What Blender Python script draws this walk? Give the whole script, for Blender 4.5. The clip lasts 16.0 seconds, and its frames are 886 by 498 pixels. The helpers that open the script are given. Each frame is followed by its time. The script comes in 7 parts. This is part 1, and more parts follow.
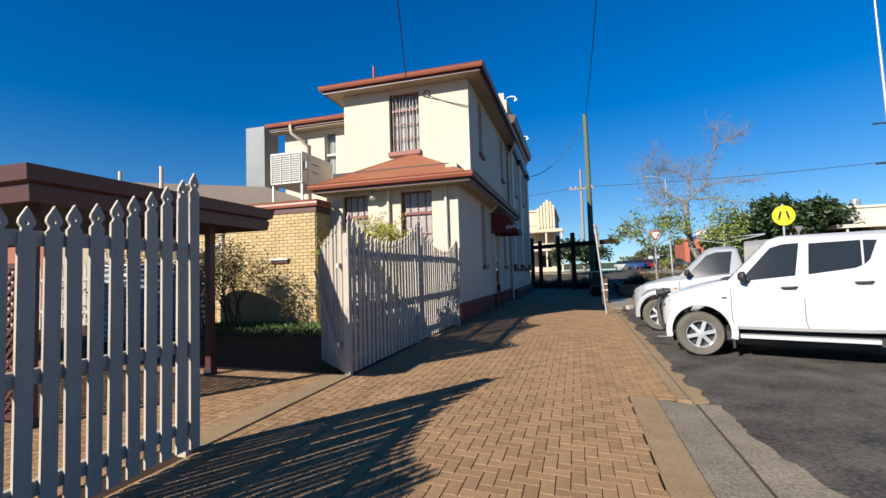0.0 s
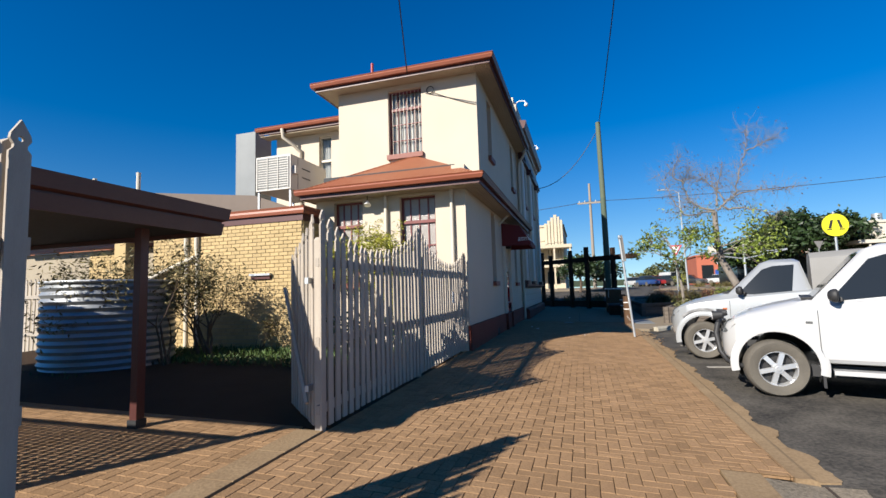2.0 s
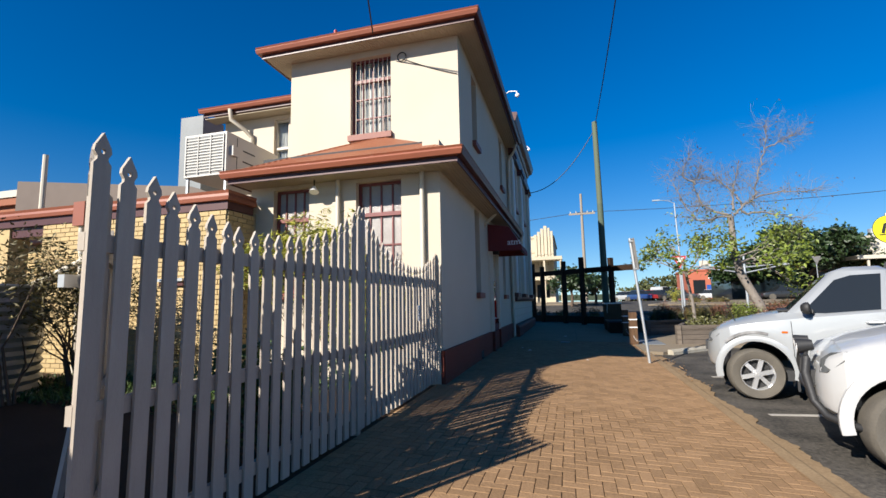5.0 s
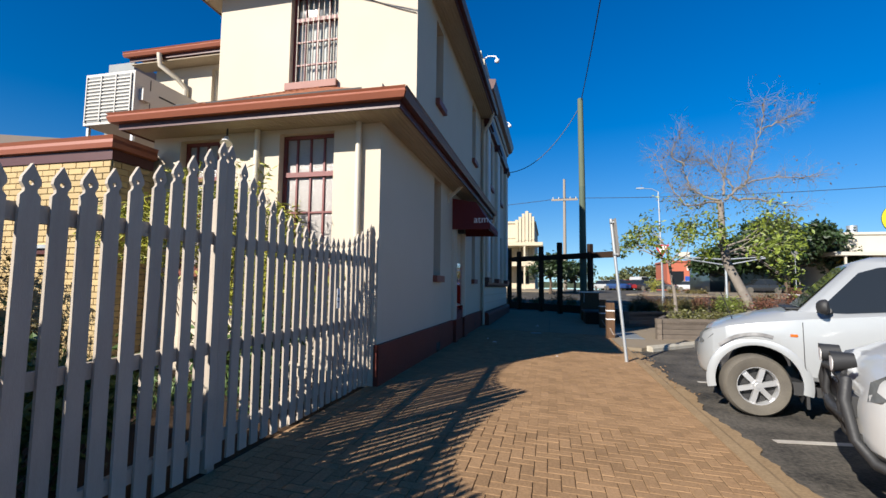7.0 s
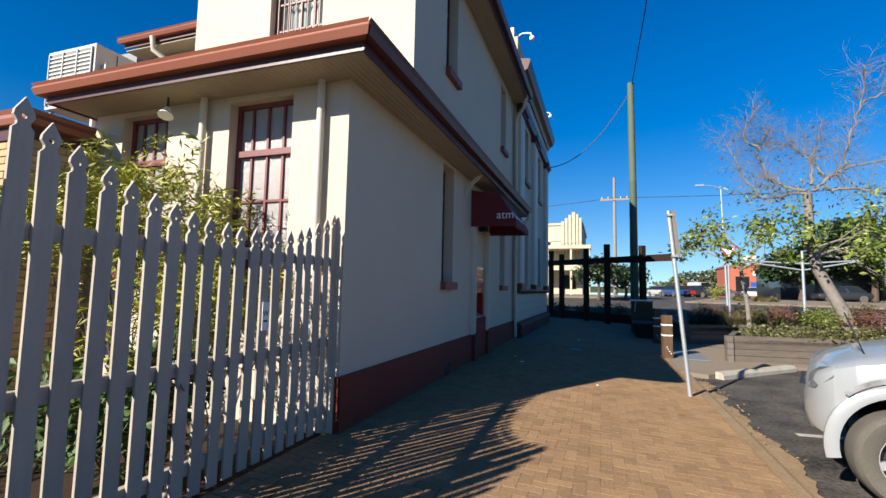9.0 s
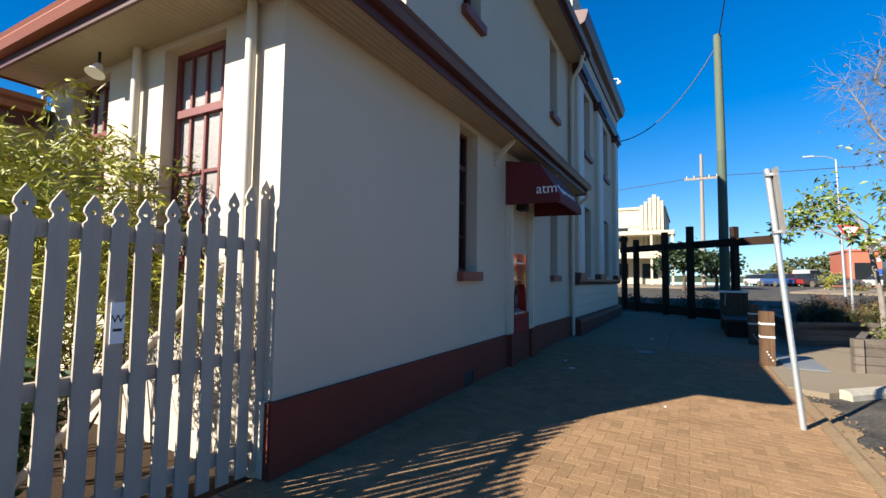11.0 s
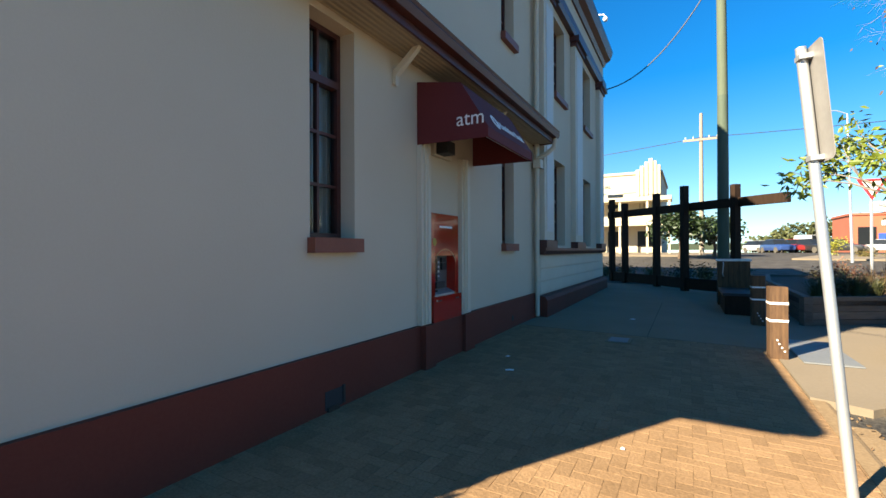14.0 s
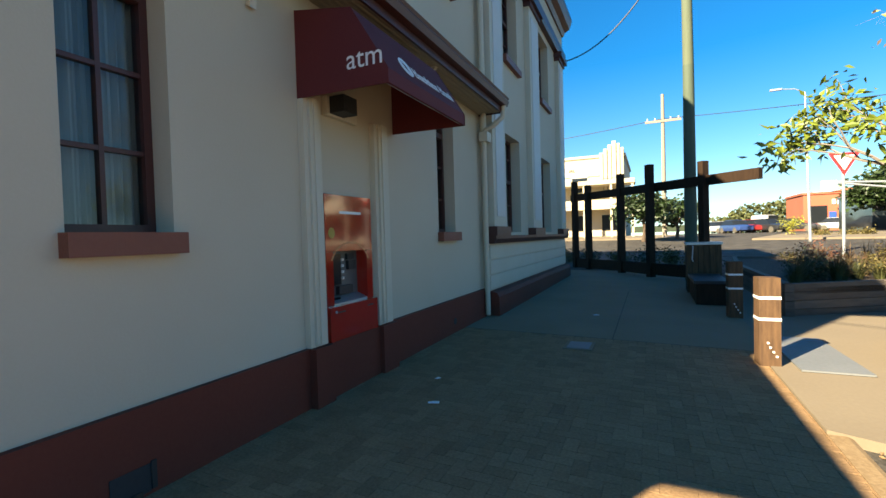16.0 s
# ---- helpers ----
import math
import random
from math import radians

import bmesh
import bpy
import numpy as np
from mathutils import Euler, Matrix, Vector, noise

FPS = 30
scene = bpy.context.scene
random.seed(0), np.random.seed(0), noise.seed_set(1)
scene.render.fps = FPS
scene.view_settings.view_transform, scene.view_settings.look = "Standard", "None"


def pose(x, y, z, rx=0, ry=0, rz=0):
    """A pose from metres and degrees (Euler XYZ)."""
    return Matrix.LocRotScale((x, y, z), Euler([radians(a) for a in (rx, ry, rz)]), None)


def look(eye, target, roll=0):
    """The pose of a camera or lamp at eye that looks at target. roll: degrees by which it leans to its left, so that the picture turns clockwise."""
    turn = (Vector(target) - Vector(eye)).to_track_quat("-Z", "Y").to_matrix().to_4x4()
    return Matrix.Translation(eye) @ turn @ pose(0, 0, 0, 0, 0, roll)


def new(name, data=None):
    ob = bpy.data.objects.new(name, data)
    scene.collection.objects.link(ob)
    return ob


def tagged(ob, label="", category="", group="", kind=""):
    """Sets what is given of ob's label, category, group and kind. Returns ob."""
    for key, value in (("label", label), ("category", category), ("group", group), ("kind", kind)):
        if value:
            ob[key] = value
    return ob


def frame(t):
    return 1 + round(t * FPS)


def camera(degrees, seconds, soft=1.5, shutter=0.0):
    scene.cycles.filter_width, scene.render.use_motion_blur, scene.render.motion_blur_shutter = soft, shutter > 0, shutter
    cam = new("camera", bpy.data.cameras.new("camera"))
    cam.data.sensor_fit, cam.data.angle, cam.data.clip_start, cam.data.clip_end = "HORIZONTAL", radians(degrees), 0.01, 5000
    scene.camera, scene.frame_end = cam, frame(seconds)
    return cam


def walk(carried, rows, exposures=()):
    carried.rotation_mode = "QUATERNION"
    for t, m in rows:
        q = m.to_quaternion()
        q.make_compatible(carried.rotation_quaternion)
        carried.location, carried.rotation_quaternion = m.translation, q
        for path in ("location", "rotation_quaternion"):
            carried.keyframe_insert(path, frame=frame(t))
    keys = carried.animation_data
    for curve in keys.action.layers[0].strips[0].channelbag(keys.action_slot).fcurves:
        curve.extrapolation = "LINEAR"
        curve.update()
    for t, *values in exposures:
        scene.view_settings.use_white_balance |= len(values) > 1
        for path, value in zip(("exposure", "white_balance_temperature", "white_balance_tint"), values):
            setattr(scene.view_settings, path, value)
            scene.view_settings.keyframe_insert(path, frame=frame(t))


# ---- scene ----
cam = camera(88.4, 16.0)
METRES, EYE, TILT, LEAN, TURN = 13.0, 1.5, 0.0, 0.0, 16.2
ROWS = [
    (0.0, 0.0, 0.0, 0.0, 0.1, 3.07, 1.8),
    (0.5, -0.004, 0.0288, 0.0005, -0.17, 3.12, 1.77),
    (1.0, -0.0009, 0.0589, 0.0003, -0.01, 3.8, 2.04),
    (1.5, -0.0018, 0.0904, 0.0014, 0.77, 4.58, 2.15),
    (2.0, -0.0007, 0.1202, 0.0008, 0.73, 5.21, 1.78),
    (2.5, 0.0059, 0.1514, 0.0, 2.04, 6.05, 2.33),
    (3.0, 0.0024, 0.1806, -0.0001, 0.91, 7.14, 1.21),
    (3.5, 0.0093, 0.2131, 0.0002, 0.71, 7.23, 1.86),
    (4.0, 0.0088, 0.2448, 0.0005, 0.65, 7.38, 2.06),
    (6.5, 0.0567, 0.3868, 0.0011, -3.21, 5.01, -0.5),
    (7.0, 0.0745, 0.4127, 0.0014, -2.97, 4.66, -0.63),
    (7.5, 0.0849, 0.4428, 0.0043, -1.78, 4.54, -0.5),
    (8.0, 0.0969, 0.476, 0.0066, -0.54, 4.73, -0.82),
    (10.5, 0.1663, 0.6241, 0.0094, 9.87, 4.29, -0.86),
    (11.0, 0.1761, 0.6534, 0.0099, 12.16, 3.71, -0.71),
    (11.5, 0.1874, 0.6858, 0.0104, 13.33, 3.38, -0.27),
    (12.0, 0.2014, 0.7114, 0.0113, 13.63, 2.54, -0.2),
    (12.5, 0.2112, 0.7428, 0.0109, 14.08, 1.52, 0.21),
    (13.0, 0.2234, 0.7697, 0.0099, 13.85, 1.23, 0.09),
    (13.5, 0.2283, 0.8019, 0.0081, 13.3, 0.73, 0.25),
    (14.0, 0.24, 0.8324, 0.009, 12.1, 0.16, 0.21),
    (14.5, 0.2448, 0.8588, 0.0086, 11.08, -0.26, 0.57),
    (15.0, 0.2546, 0.89, 0.0083, 10.07, -0.04, 0.85),
    (15.5, 0.2621, 0.9176, 0.0104, 7.98, -0.2, 1.17),
    (16.0, 0.2652, 0.947, 0.0113, 8.28, -1.41, 1.68),
]
EXPOSURES = [(0.0, 0.86, 6350, 10), (8.0, 0.92, 6350, 10), (11.0, 1.34, 6550, 9), (12.5, 1.64, 7000, 8), (14.0, 1.88, 7700, 7), (16.0, 1.98, 8600, 5)]
walk(cam, [(t, pose(0, 0, EYE, TILT, LEAN, TURN) @ pose(METRES * x, METRES * y, METRES * z, 90 + pitch, roll, yaw)) for t, x, y, z, yaw, pitch, roll in ROWS], EXPOSURES)

# ---- light ----
SUN = Vector((-0.84, -1.42, 1.0)).normalized()      # towards the sun
world = bpy.data.worlds.new("sky")
scene.world = world
world.use_nodes = True
wt = world.node_tree
sky = wt.nodes.new("ShaderNodeTexSky")
sky.sky_type, sky.sun_disc = "NISHITA", False
sky.sun_elevation, sky.sun_rotation = math.asin(SUN.z), math.atan2(SUN.x, SUN.y)
sky.altitude = 1200
sky.air_density, sky.dust_density, sky.ozone_density = 1.0, 0.0, 2.0
deep = wt.nodes.new("ShaderNodeHueSaturation")      # a clear, dry winter sky
deep.inputs["Saturation"].default_value = 1.57
deep.inputs["Hue"].default_value = 0.511
aim, high, unit = wt.nodes.new("ShaderNodeTexCoord"), wt.nodes.new("ShaderNodeMapping"), wt.nodes.new("ShaderNodeVectorMath")
high.inputs["Location"].default_value, high.inputs["Scale"].default_value = (0, 0, 0.05), (1, 1, 0.60)   # little haze low down
unit.operation = "NORMALIZE"
wt.links.new(aim.outputs["Generated"], high.inputs["Vector"])
wt.links.new(high.outputs[0], unit.inputs[0])
wt.links.new(unit.outputs[0], sky.inputs["Vector"])
wt.links.new(sky.outputs[0], deep.inputs["Color"])
wt.links.new(deep.outputs[0], wt.nodes["Background"].inputs[0])
wt.nodes["Background"].inputs[1].default_value = 0.058
lamp = bpy.data.lights.new("sun", "SUN")
lamp.energy, lamp.angle, lamp.color = 5.0, radians(0.55), (1.0, 0.93, 0.82)
new("sun", lamp).matrix_world = look(SUN * 60, (0, 0, 0))


# ---- materials ----
def mat(name, c1, c2=None, rough=0.7, metal=0.0, scale=3.0, fine=40.0, bump=0.15, rand=0.0, spec=0.5, blotch=0.5, stretch=(1, 1, 1), coat=0.0, wave=None, dist=0.01, grit=False):
    """A surface with two scales of noise in its colour, fine relief, and where asked a wave of ribs or grain (scale, axis, depth)."""
    m = bpy.data.materials.new(name)
    m.use_nodes = True
    nt = m.node_tree
    n, l = nt.nodes, nt.links
    b = n["Principled BSDF"]
    c2 = c2 or tuple(v * 0.8 for v in c1)
    tc = n.new("ShaderNodeTexCoord")
    mp = n.new("ShaderNodeMapping")
    mp.inputs["Scale"].default_value = stretch
    l.new(tc.outputs["Object"], mp.inputs[0])
    big, small = n.new("ShaderNodeTexNoise"), n.new("ShaderNodeTexNoise")
    for q, s, d in ((big, scale, 5), (small, fine, 4)):
        q.inputs["Scale"].default_value, q.inputs["Detail"].default_value = s, d
        l.new(mp.outputs[0], q.inputs["Vector"])
    ramp = n.new("ShaderNodeMapRange")
    ramp.inputs[1].default_value, ramp.inputs[2].default_value = 0.32, 0.68
    l.new(big.outputs[0], ramp.inputs[0])
    add = n.new("ShaderNodeMath")
    add.operation = "MULTIPLY_ADD"
    l.new(ramp.outputs[0], add.inputs[0])
    add.inputs[1].default_value = blotch
    half = n.new("ShaderNodeMath")
    half.operation = "MULTIPLY"
    half.inputs[1].default_value = 1 - blotch
    if grit:
        hard = n.new("ShaderNodeMapRange")
        hard.inputs[1].default_value, hard.inputs[2].default_value = 0.36, 0.64
        l.new(small.outputs[0], hard.inputs[0])
        l.new(hard.outputs[0], half.inputs[0])
    else:
        l.new(small.outputs[0], half.inputs[0])
    l.new(half.outputs[0], add.inputs[2])
    mix = n.new("ShaderNodeMix")
    mix.data_type = "RGBA"
    mix.inputs[6].default_value, mix.inputs[7].default_value = (*c1, 1), (*c2, 1)
    l.new(add.outputs[0], mix.inputs[0])
    colour = mix.outputs[2]
    if rand:
        info = n.new("ShaderNodeObjectInfo")
        geo = n.new("ShaderNodeNewGeometry")
        both = n.new("ShaderNodeMath")
        both.operation = "ADD"
        l.new(info.outputs["Random"], both.inputs[0])
        l.new(geo.outputs["Random Per Island"], both.inputs[1])
        fr = n.new("ShaderNodeMath")
        fr.operation = "FRACT"
        l.new(both.outputs[0], fr.inputs[0])
        val = n.new("ShaderNodeMapRange")
        val.inputs[3].default_value, val.inputs[4].default_value = 1 - rand, 1 + rand
        l.new(fr.outputs[0], val.inputs[0])
        hsv = n.new("ShaderNodeHueSaturation")
        l.new(val.outputs[0], hsv.inputs["Value"])
        l.new(colour, hsv.inputs["Color"])
        colour = hsv.outputs[0]
    l.new(colour, b.inputs["Base Color"])
    rr = n.new("ShaderNodeMapRange")
    rr.inputs[3].default_value, rr.inputs[4].default_value = max(rough - 0.1, 0.03), min(rough + 0.1, 1)
    l.new(small.outputs[0], rr.inputs[0])
    l.new(rr.outputs[0], b.inputs["Roughness"])
    b.inputs["Metallic"].default_value = metal
    b.inputs["Specular IOR Level"].default_value = spec
    b.inputs["Coat Weight"].default_value = coat
    b.inputs["Coat Roughness"].default_value = 0.05
    if bump:
        bp = n.new("ShaderNodeBump")
        bp.inputs["Strength"].default_value, bp.inputs["Distance"].default_value = bump, dist
        l.new(small.outputs[0], bp.inputs["Height"])
        last = bp.outputs[0]
        if wave:
            wv = n.new("ShaderNodeTexWave")
            wv.wave_type, wv.bands_direction = "BANDS", wave[1]
            wv.inputs["Scale"].default_value = wave[0]
            wv.inputs["Distortion"].default_value = wave[3] if len(wave) > 3 else 0.0
            l.new(tc.outputs["Object"], wv.inputs["Vector"])
            b2 = n.new("ShaderNodeBump")
            b2.inputs["Strength"].default_value, b2.inputs["Distance"].default_value = 1.0, wave[2]
            l.new(wv.outputs["Fac"], b2.inputs["Height"])
            l.new(last, b2.inputs["Normal"])
            last = b2.outputs[0]
        l.new(last, b.inputs["Normal"])
    return m


def glass_mat(name, tint, rough=0.02):
    m = bpy.data.materials.new(name)
    m.use_nodes = True
    n, l = m.node_tree.nodes, m.node_tree.links
    n.remove(n["Principled BSDF"])
    t, g, f, mx = n.new("ShaderNodeBsdfTransparent"), n.new("ShaderNodeBsdfGlossy"), n.new("ShaderNodeFresnel"), n.new("ShaderNodeMixShader")
    t.inputs[0].default_value = (*tint, 1)
    g.inputs["Roughness"].default_value = rough
    f.inputs[0].default_value = 1.5
    l.new(f.outputs[0], mx.inputs[0])
    l.new(t.outputs[0], mx.inputs[1])
    l.new(g.outputs[0], mx.inputs[2])
    l.new(mx.outputs[0], n["Material Output"].inputs[0])
    return m


CREAM = mat("cream_render", (0.55, 0.475, 0.37), (0.50, 0.425, 0.325), 0.8, scale=0.7, fine=60, bump=0.12, blotch=0.6)
# Carport shade over the yard floor is put into this dark colour.
YARD = mat("yard_floor_shade", (0.058, 0.037, 0.024), (0.036, 0.024, 0.016), 0.95, spec=0.1, scale=1.5, fine=50, bump=0.4)
FLUE = mat("dull_grey_flue_metal", (0.2, 0.209, 0.21), (0.148, 0.158, 0.161), 0.6, 0.15, scale=1.5, fine=30, bump=0.05)
CREAM2 = mat("cream_trim_paint", (0.593, 0.532, 0.429), (0.54, 0.48, 0.377), 0.55, scale=2, fine=30, bump=0.05)
PLINTH = mat("oxide_red_plinth", (0.163, 0.036, 0.0231), (0.118, 0.0274, 0.0175), 0.7, spec=0.25, scale=1.2, fine=50, bump=0.15)
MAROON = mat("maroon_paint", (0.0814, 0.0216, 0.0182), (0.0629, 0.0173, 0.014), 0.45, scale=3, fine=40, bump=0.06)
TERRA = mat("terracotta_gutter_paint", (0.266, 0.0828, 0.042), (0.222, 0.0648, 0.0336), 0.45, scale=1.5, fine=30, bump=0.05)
SILLRED = mat("red_sill_paint", (0.222, 0.0612, 0.035), (0.178, 0.0475, 0.028), 0.55, scale=4, fine=50, bump=0.1)
ROOF_X = mat("corrugated_roof_front", (0.296, 0.104, 0.0434), (0.237, 0.072, 0.0315), 0.5, scale=0.8, fine=20, bump=0.05, wave=(4.2, "X", 0.011))
ROOF_Y = mat("corrugated_roof_side", (0.296, 0.104, 0.0434), (0.237, 0.072, 0.0315), 0.5, scale=0.8, fine=20, bump=0.05, wave=(4.2, "Y", 0.011))
SOFFIT = mat("soffit_boards", (0.37, 0.302, 0.21), (0.311, 0.252, 0.175), 0.7, scale=2, fine=40, bump=0.06, wave=(5.0, "X", 0.008))
WHITEP = mat("picket_white_paint", (0.444, 0.389, 0.322), (0.326, 0.277, 0.224), 0.6, spec=0.25, scale=2.5, fine=35, bump=0.25, rand=0.08, stretch=(6, 6, 1))
BRICK = mat("cream_brick", (0.488, 0.36, 0.175), (0.407, 0.288, 0.133), 0.85, scale=6, fine=70, bump=0.35, rand=0.10)
MORTAR = mat("mortar", (0.355, 0.302, 0.224), (0.296, 0.245, 0.175), 0.95, scale=5, fine=80, bump=0.3)
ORANGEB = mat("orange_brick", (0.311, 0.115, 0.056), (0.252, 0.0864, 0.042), 0.85, scale=5, fine=70, bump=0.3, rand=0.12)
PAVER = mat("clay_paver", (0.325, 0.202, 0.108), (0.215, 0.131, 0.068), 0.85, spec=0.12, scale=2.2, fine=55, bump=0.6, rand=0.13, blotch=0.45, grit=True)
SAND = mat("sand_joint", (0.09, 0.0602, 0.0323), (0.063, 0.0408, 0.0228), 0.95, spec=0.1, scale=4, fine=90, bump=0.4)
CONC = mat("footpath_concrete", (0.27, 0.206, 0.135), (0.21, 0.16, 0.103), 0.9, spec=0.12, scale=1.1, fine=70, bump=0.25)
OLDCONC = mat("old_exposed_concrete", (0.27, 0.225, 0.165), (0.13, 0.11, 0.083), 0.95, spec=0.15, scale=2.5, fine=40, bump=0.7, blotch=0.4, dist=0.02, grit=True)
KERBC = mat("kerb_concrete", (0.298, 0.212, 0.122), (0.198, 0.133, 0.0754), 0.9, spec=0.15, scale=2.5, fine=40, bump=0.5, grit=True)
ASPHALT = mat("asphalt", (0.014, 0.0135, 0.013), (0.115, 0.102, 0.085), 0.9, spec=0.25, scale=1.7, fine=26, bump=0.9, blotch=0.58, dist=0.02, grit=True)
SOIL = mat("garden_soil", (0.0666, 0.0432, 0.028), (0.037, 0.0252, 0.0175), 0.95, scale=5, fine=50, bump=0.8, dist=0.03)
TIMBER = mat("dark_oiled_timber", (0.0444, 0.0259, 0.0168), (0.02, 0.0115, 0.0075), 0.8, spec=0.12, scale=4, fine=60, bump=0.3, stretch=(5, 5, 0.8))
BOLLARDW = mat("weathered_bollard_timber", (0.17, 0.095, 0.05), (0.045, 0.028, 0.02), 0.8, spec=0.15, scale=5, fine=50, bump=0.4, stretch=(6, 6, 0.7))
SLEEPER = mat("grey_sleeper_timber", (0.16, 0.128, 0.10), (0.08, 0.064, 0.05), 0.85, scale=3, fine=40, bump=0.5, stretch=(1, 1, 6), rand=0.12)
# One green pole in two tones: shade below and sunlight above are painted.
SHADEPOLE = mat("green_pole_shade_tone", (0.0888, 0.119, 0.0805), (0.0629, 0.0864, 0.0595), 0.8, scale=3, fine=40, bump=0.3, stretch=(8, 8, 0.6))
LITPOLE = mat("green_pole_lit_tone", (0.115, 0.14, 0.091), (0.0851, 0.104, 0.0665), 0.85, scale=3, fine=40, bump=0.3, stretch=(8, 8, 0.6))
GREYPOLE = mat("silvered_pole_wood", (0.296, 0.252, 0.203), (0.222, 0.187, 0.147), 0.85, scale=2, fine=40, bump=0.3, stretch=(8, 8, 0.6))
GALV = mat("galvanised_steel", (0.52, 0.54, 0.55), (0.4, 0.42, 0.43), 0.45, 0.6, scale=6, fine=40, bump=0.05)
CORRUG = mat("galvanised_corrugated_sheet", (0.34, 0.36, 0.37), (0.25, 0.26, 0.27), 0.4, 0.55, scale=2, fine=30, bump=0.05)
SIGNBACK = mat("grey_sign_back", (0.311, 0.295, 0.28), (0.266, 0.252, 0.238), 0.5, 0.3, scale=5, fine=40, bump=0.04)
BLACK = mat("black_rubber_plastic", (0.022, 0.022, 0.023), (0.016, 0.016, 0.017), 0.6, scale=6, fine=60, bump=0.1)
TYRE = mat("dusty_tyre_rubber", (0.13, 0.115, 0.09), (0.075, 0.066, 0.055), 0.85, scale=6, fine=60, bump=0.3)
WHITECAR = mat("white_car_paint", (0.45, 0.45, 0.445), (0.43, 0.43, 0.425), 0.35, scale=1, fine=10, bump=0.0, coat=0.6)
SILVERCAR = mat("silver_car_paint", (0.374, 0.389, 0.396), (0.353, 0.367, 0.374), 0.38, 0.35, scale=1, fine=300, bump=0.0, coat=0.6)
ALLOY = mat("alloy_wheel", (0.80, 0.80, 0.80), (0.70, 0.70, 0.70), 0.35, 0.7, scale=5, fine=40, bump=0.02)
CANVAS = mat("grey_canvas", (0.252, 0.245, 0.231), (0.2, 0.194, 0.182), 0.9, scale=2, fine=90, bump=0.25)
GLASS = glass_mat("window_glass", (0.80, 0.84, 0.84))
CARGLASS = glass_mat("tinted_car_glass", (0.10, 0.12, 0.13))
CURTAIN = mat("net_curtain", (0.62, 0.61, 0.58), (0.46, 0.46, 0.45), 0.9, scale=5, fine=40, bump=0.1, stretch=(5, 5, 0.4))
BLIND = mat("dusky_blind", (0.44, 0.45, 0.44), (0.3, 0.31, 0.305), 0.9, scale=4, fine=40, bump=0.1, stretch=(6, 6, 0.4))
FROST = mat("mottled_obscure_glass", (0.326, 0.295, 0.269), (0.266, 0.241, 0.224), 0.25, scale=20, fine=130, bump=0.4)
AWNING = mat("burgundy_awning_vinyl", (0.13, 0.014, 0.016), (0.105, 0.011, 0.013), 0.8, scale=3, fine=80, bump=0.06)
LETTER = mat("white_lettering", (0.82, 0.8, 0.78), (0.78, 0.76, 0.74), 0.6, bump=0.0)
ATMRED = mat("red_gloss_panel", (0.42, 0.020, 0.010), (0.34, 0.016, 0.008), 0.06, spec=0.5, scale=2, fine=20, bump=0.0, coat=0.7)
STEEL = mat("brushed_steel", (0.42, 0.44, 0.45), (0.35, 0.37, 0.38), 0.35, 0.6, scale=5, fine=60, bump=0.03)
# Near-black paints missing light: inner rooms, carport ceiling, vent holes, drain gap.
DARK = mat("unlit_dark", (0.03, 0.03, 0.032), (0.02, 0.02, 0.022), 0.7, bump=0.0)
YELLOW = mat("yellow_sign_face", (0.75, 0.68, 0.02), (0.72, 0.64, 0.02), 0.4, bump=0.0)
REDSIGN = mat("red_sign_face", (0.6, 0.03, 0.03), (0.55, 0.03, 0.03), 0.4, bump=0.0)
WHITEPAINT = mat("worn_white_line_paint", (0.434, 0.406, 0.364), (0.28, 0.252, 0.217), 0.8, scale=6, fine=60, bump=0.3)
ACWHITE = mat("off_white_metal_case", (0.518, 0.497, 0.448), (0.459, 0.439, 0.392), 0.5, scale=2, fine=30, bump=0.04)
BARK = mat("pale_bark", (0.27, 0.235, 0.20), (0.15, 0.125, 0.105), 0.9, scale=8, fine=50, bump=0.5, dist=0.02)
TWIG = mat("shrub_stem", (0.118, 0.0792, 0.0525), (0.074, 0.0504, 0.035), 0.9, scale=8, fine=50, bump=0.4)
LEAF = mat("broad_leaf", (0.19, 0.225, 0.026), (0.075, 0.115, 0.017), 0.45, scale=3, fine=30, bump=0.1, rand=0.35)
LEAFD = mat("dark_leaf", (0.0237, 0.0468, 0.0112), (0.0163, 0.0324, 0.0077), 0.5, scale=0.4, fine=30, bump=0.1, rand=0.4)
FARLEAF = mat("distant_foliage", (0.0925, 0.101, 0.0315), (0.0444, 0.054, 0.0154), 0.7, scale=0.3, fine=20, bump=0.1, rand=0.4)
GRASSG = mat("dark_tuft_grass", (0.0407, 0.0612, 0.0175), (0.074, 0.0684, 0.0245), 0.6, scale=2, fine=30, bump=0.1, rand=0.35)
GRASSD = mat("dry_straw_grass", (0.222, 0.144, 0.07), (0.141, 0.0756, 0.0385), 0.8, scale=2, fine=30, bump=0.1, rand=0.35)
LEAFO = mat("olive_dry_leaf", (0.15, 0.115, 0.03), (0.075, 0.062, 0.016), 0.6, scale=1, fine=30, bump=0.1, rand=0.35)
LEAFY = mat("yellow_green_needle", (0.38, 0.35, 0.03), (0.18, 0.20, 0.02), 0.5, scale=2, fine=30, bump=0.1, rand=0.35)
RUSSET = mat("russet_leaf", (0.163, 0.0612, 0.035), (0.104, 0.0432, 0.0245), 0.6, scale=2, fine=30, bump=0.1, rand=0.35)
GRASS = mat("lawn_green", (0.0629, 0.108, 0.0175), (0.037, 0.072, 0.0126), 0.6, scale=2, fine=30, bump=0.2, rand=0.3)
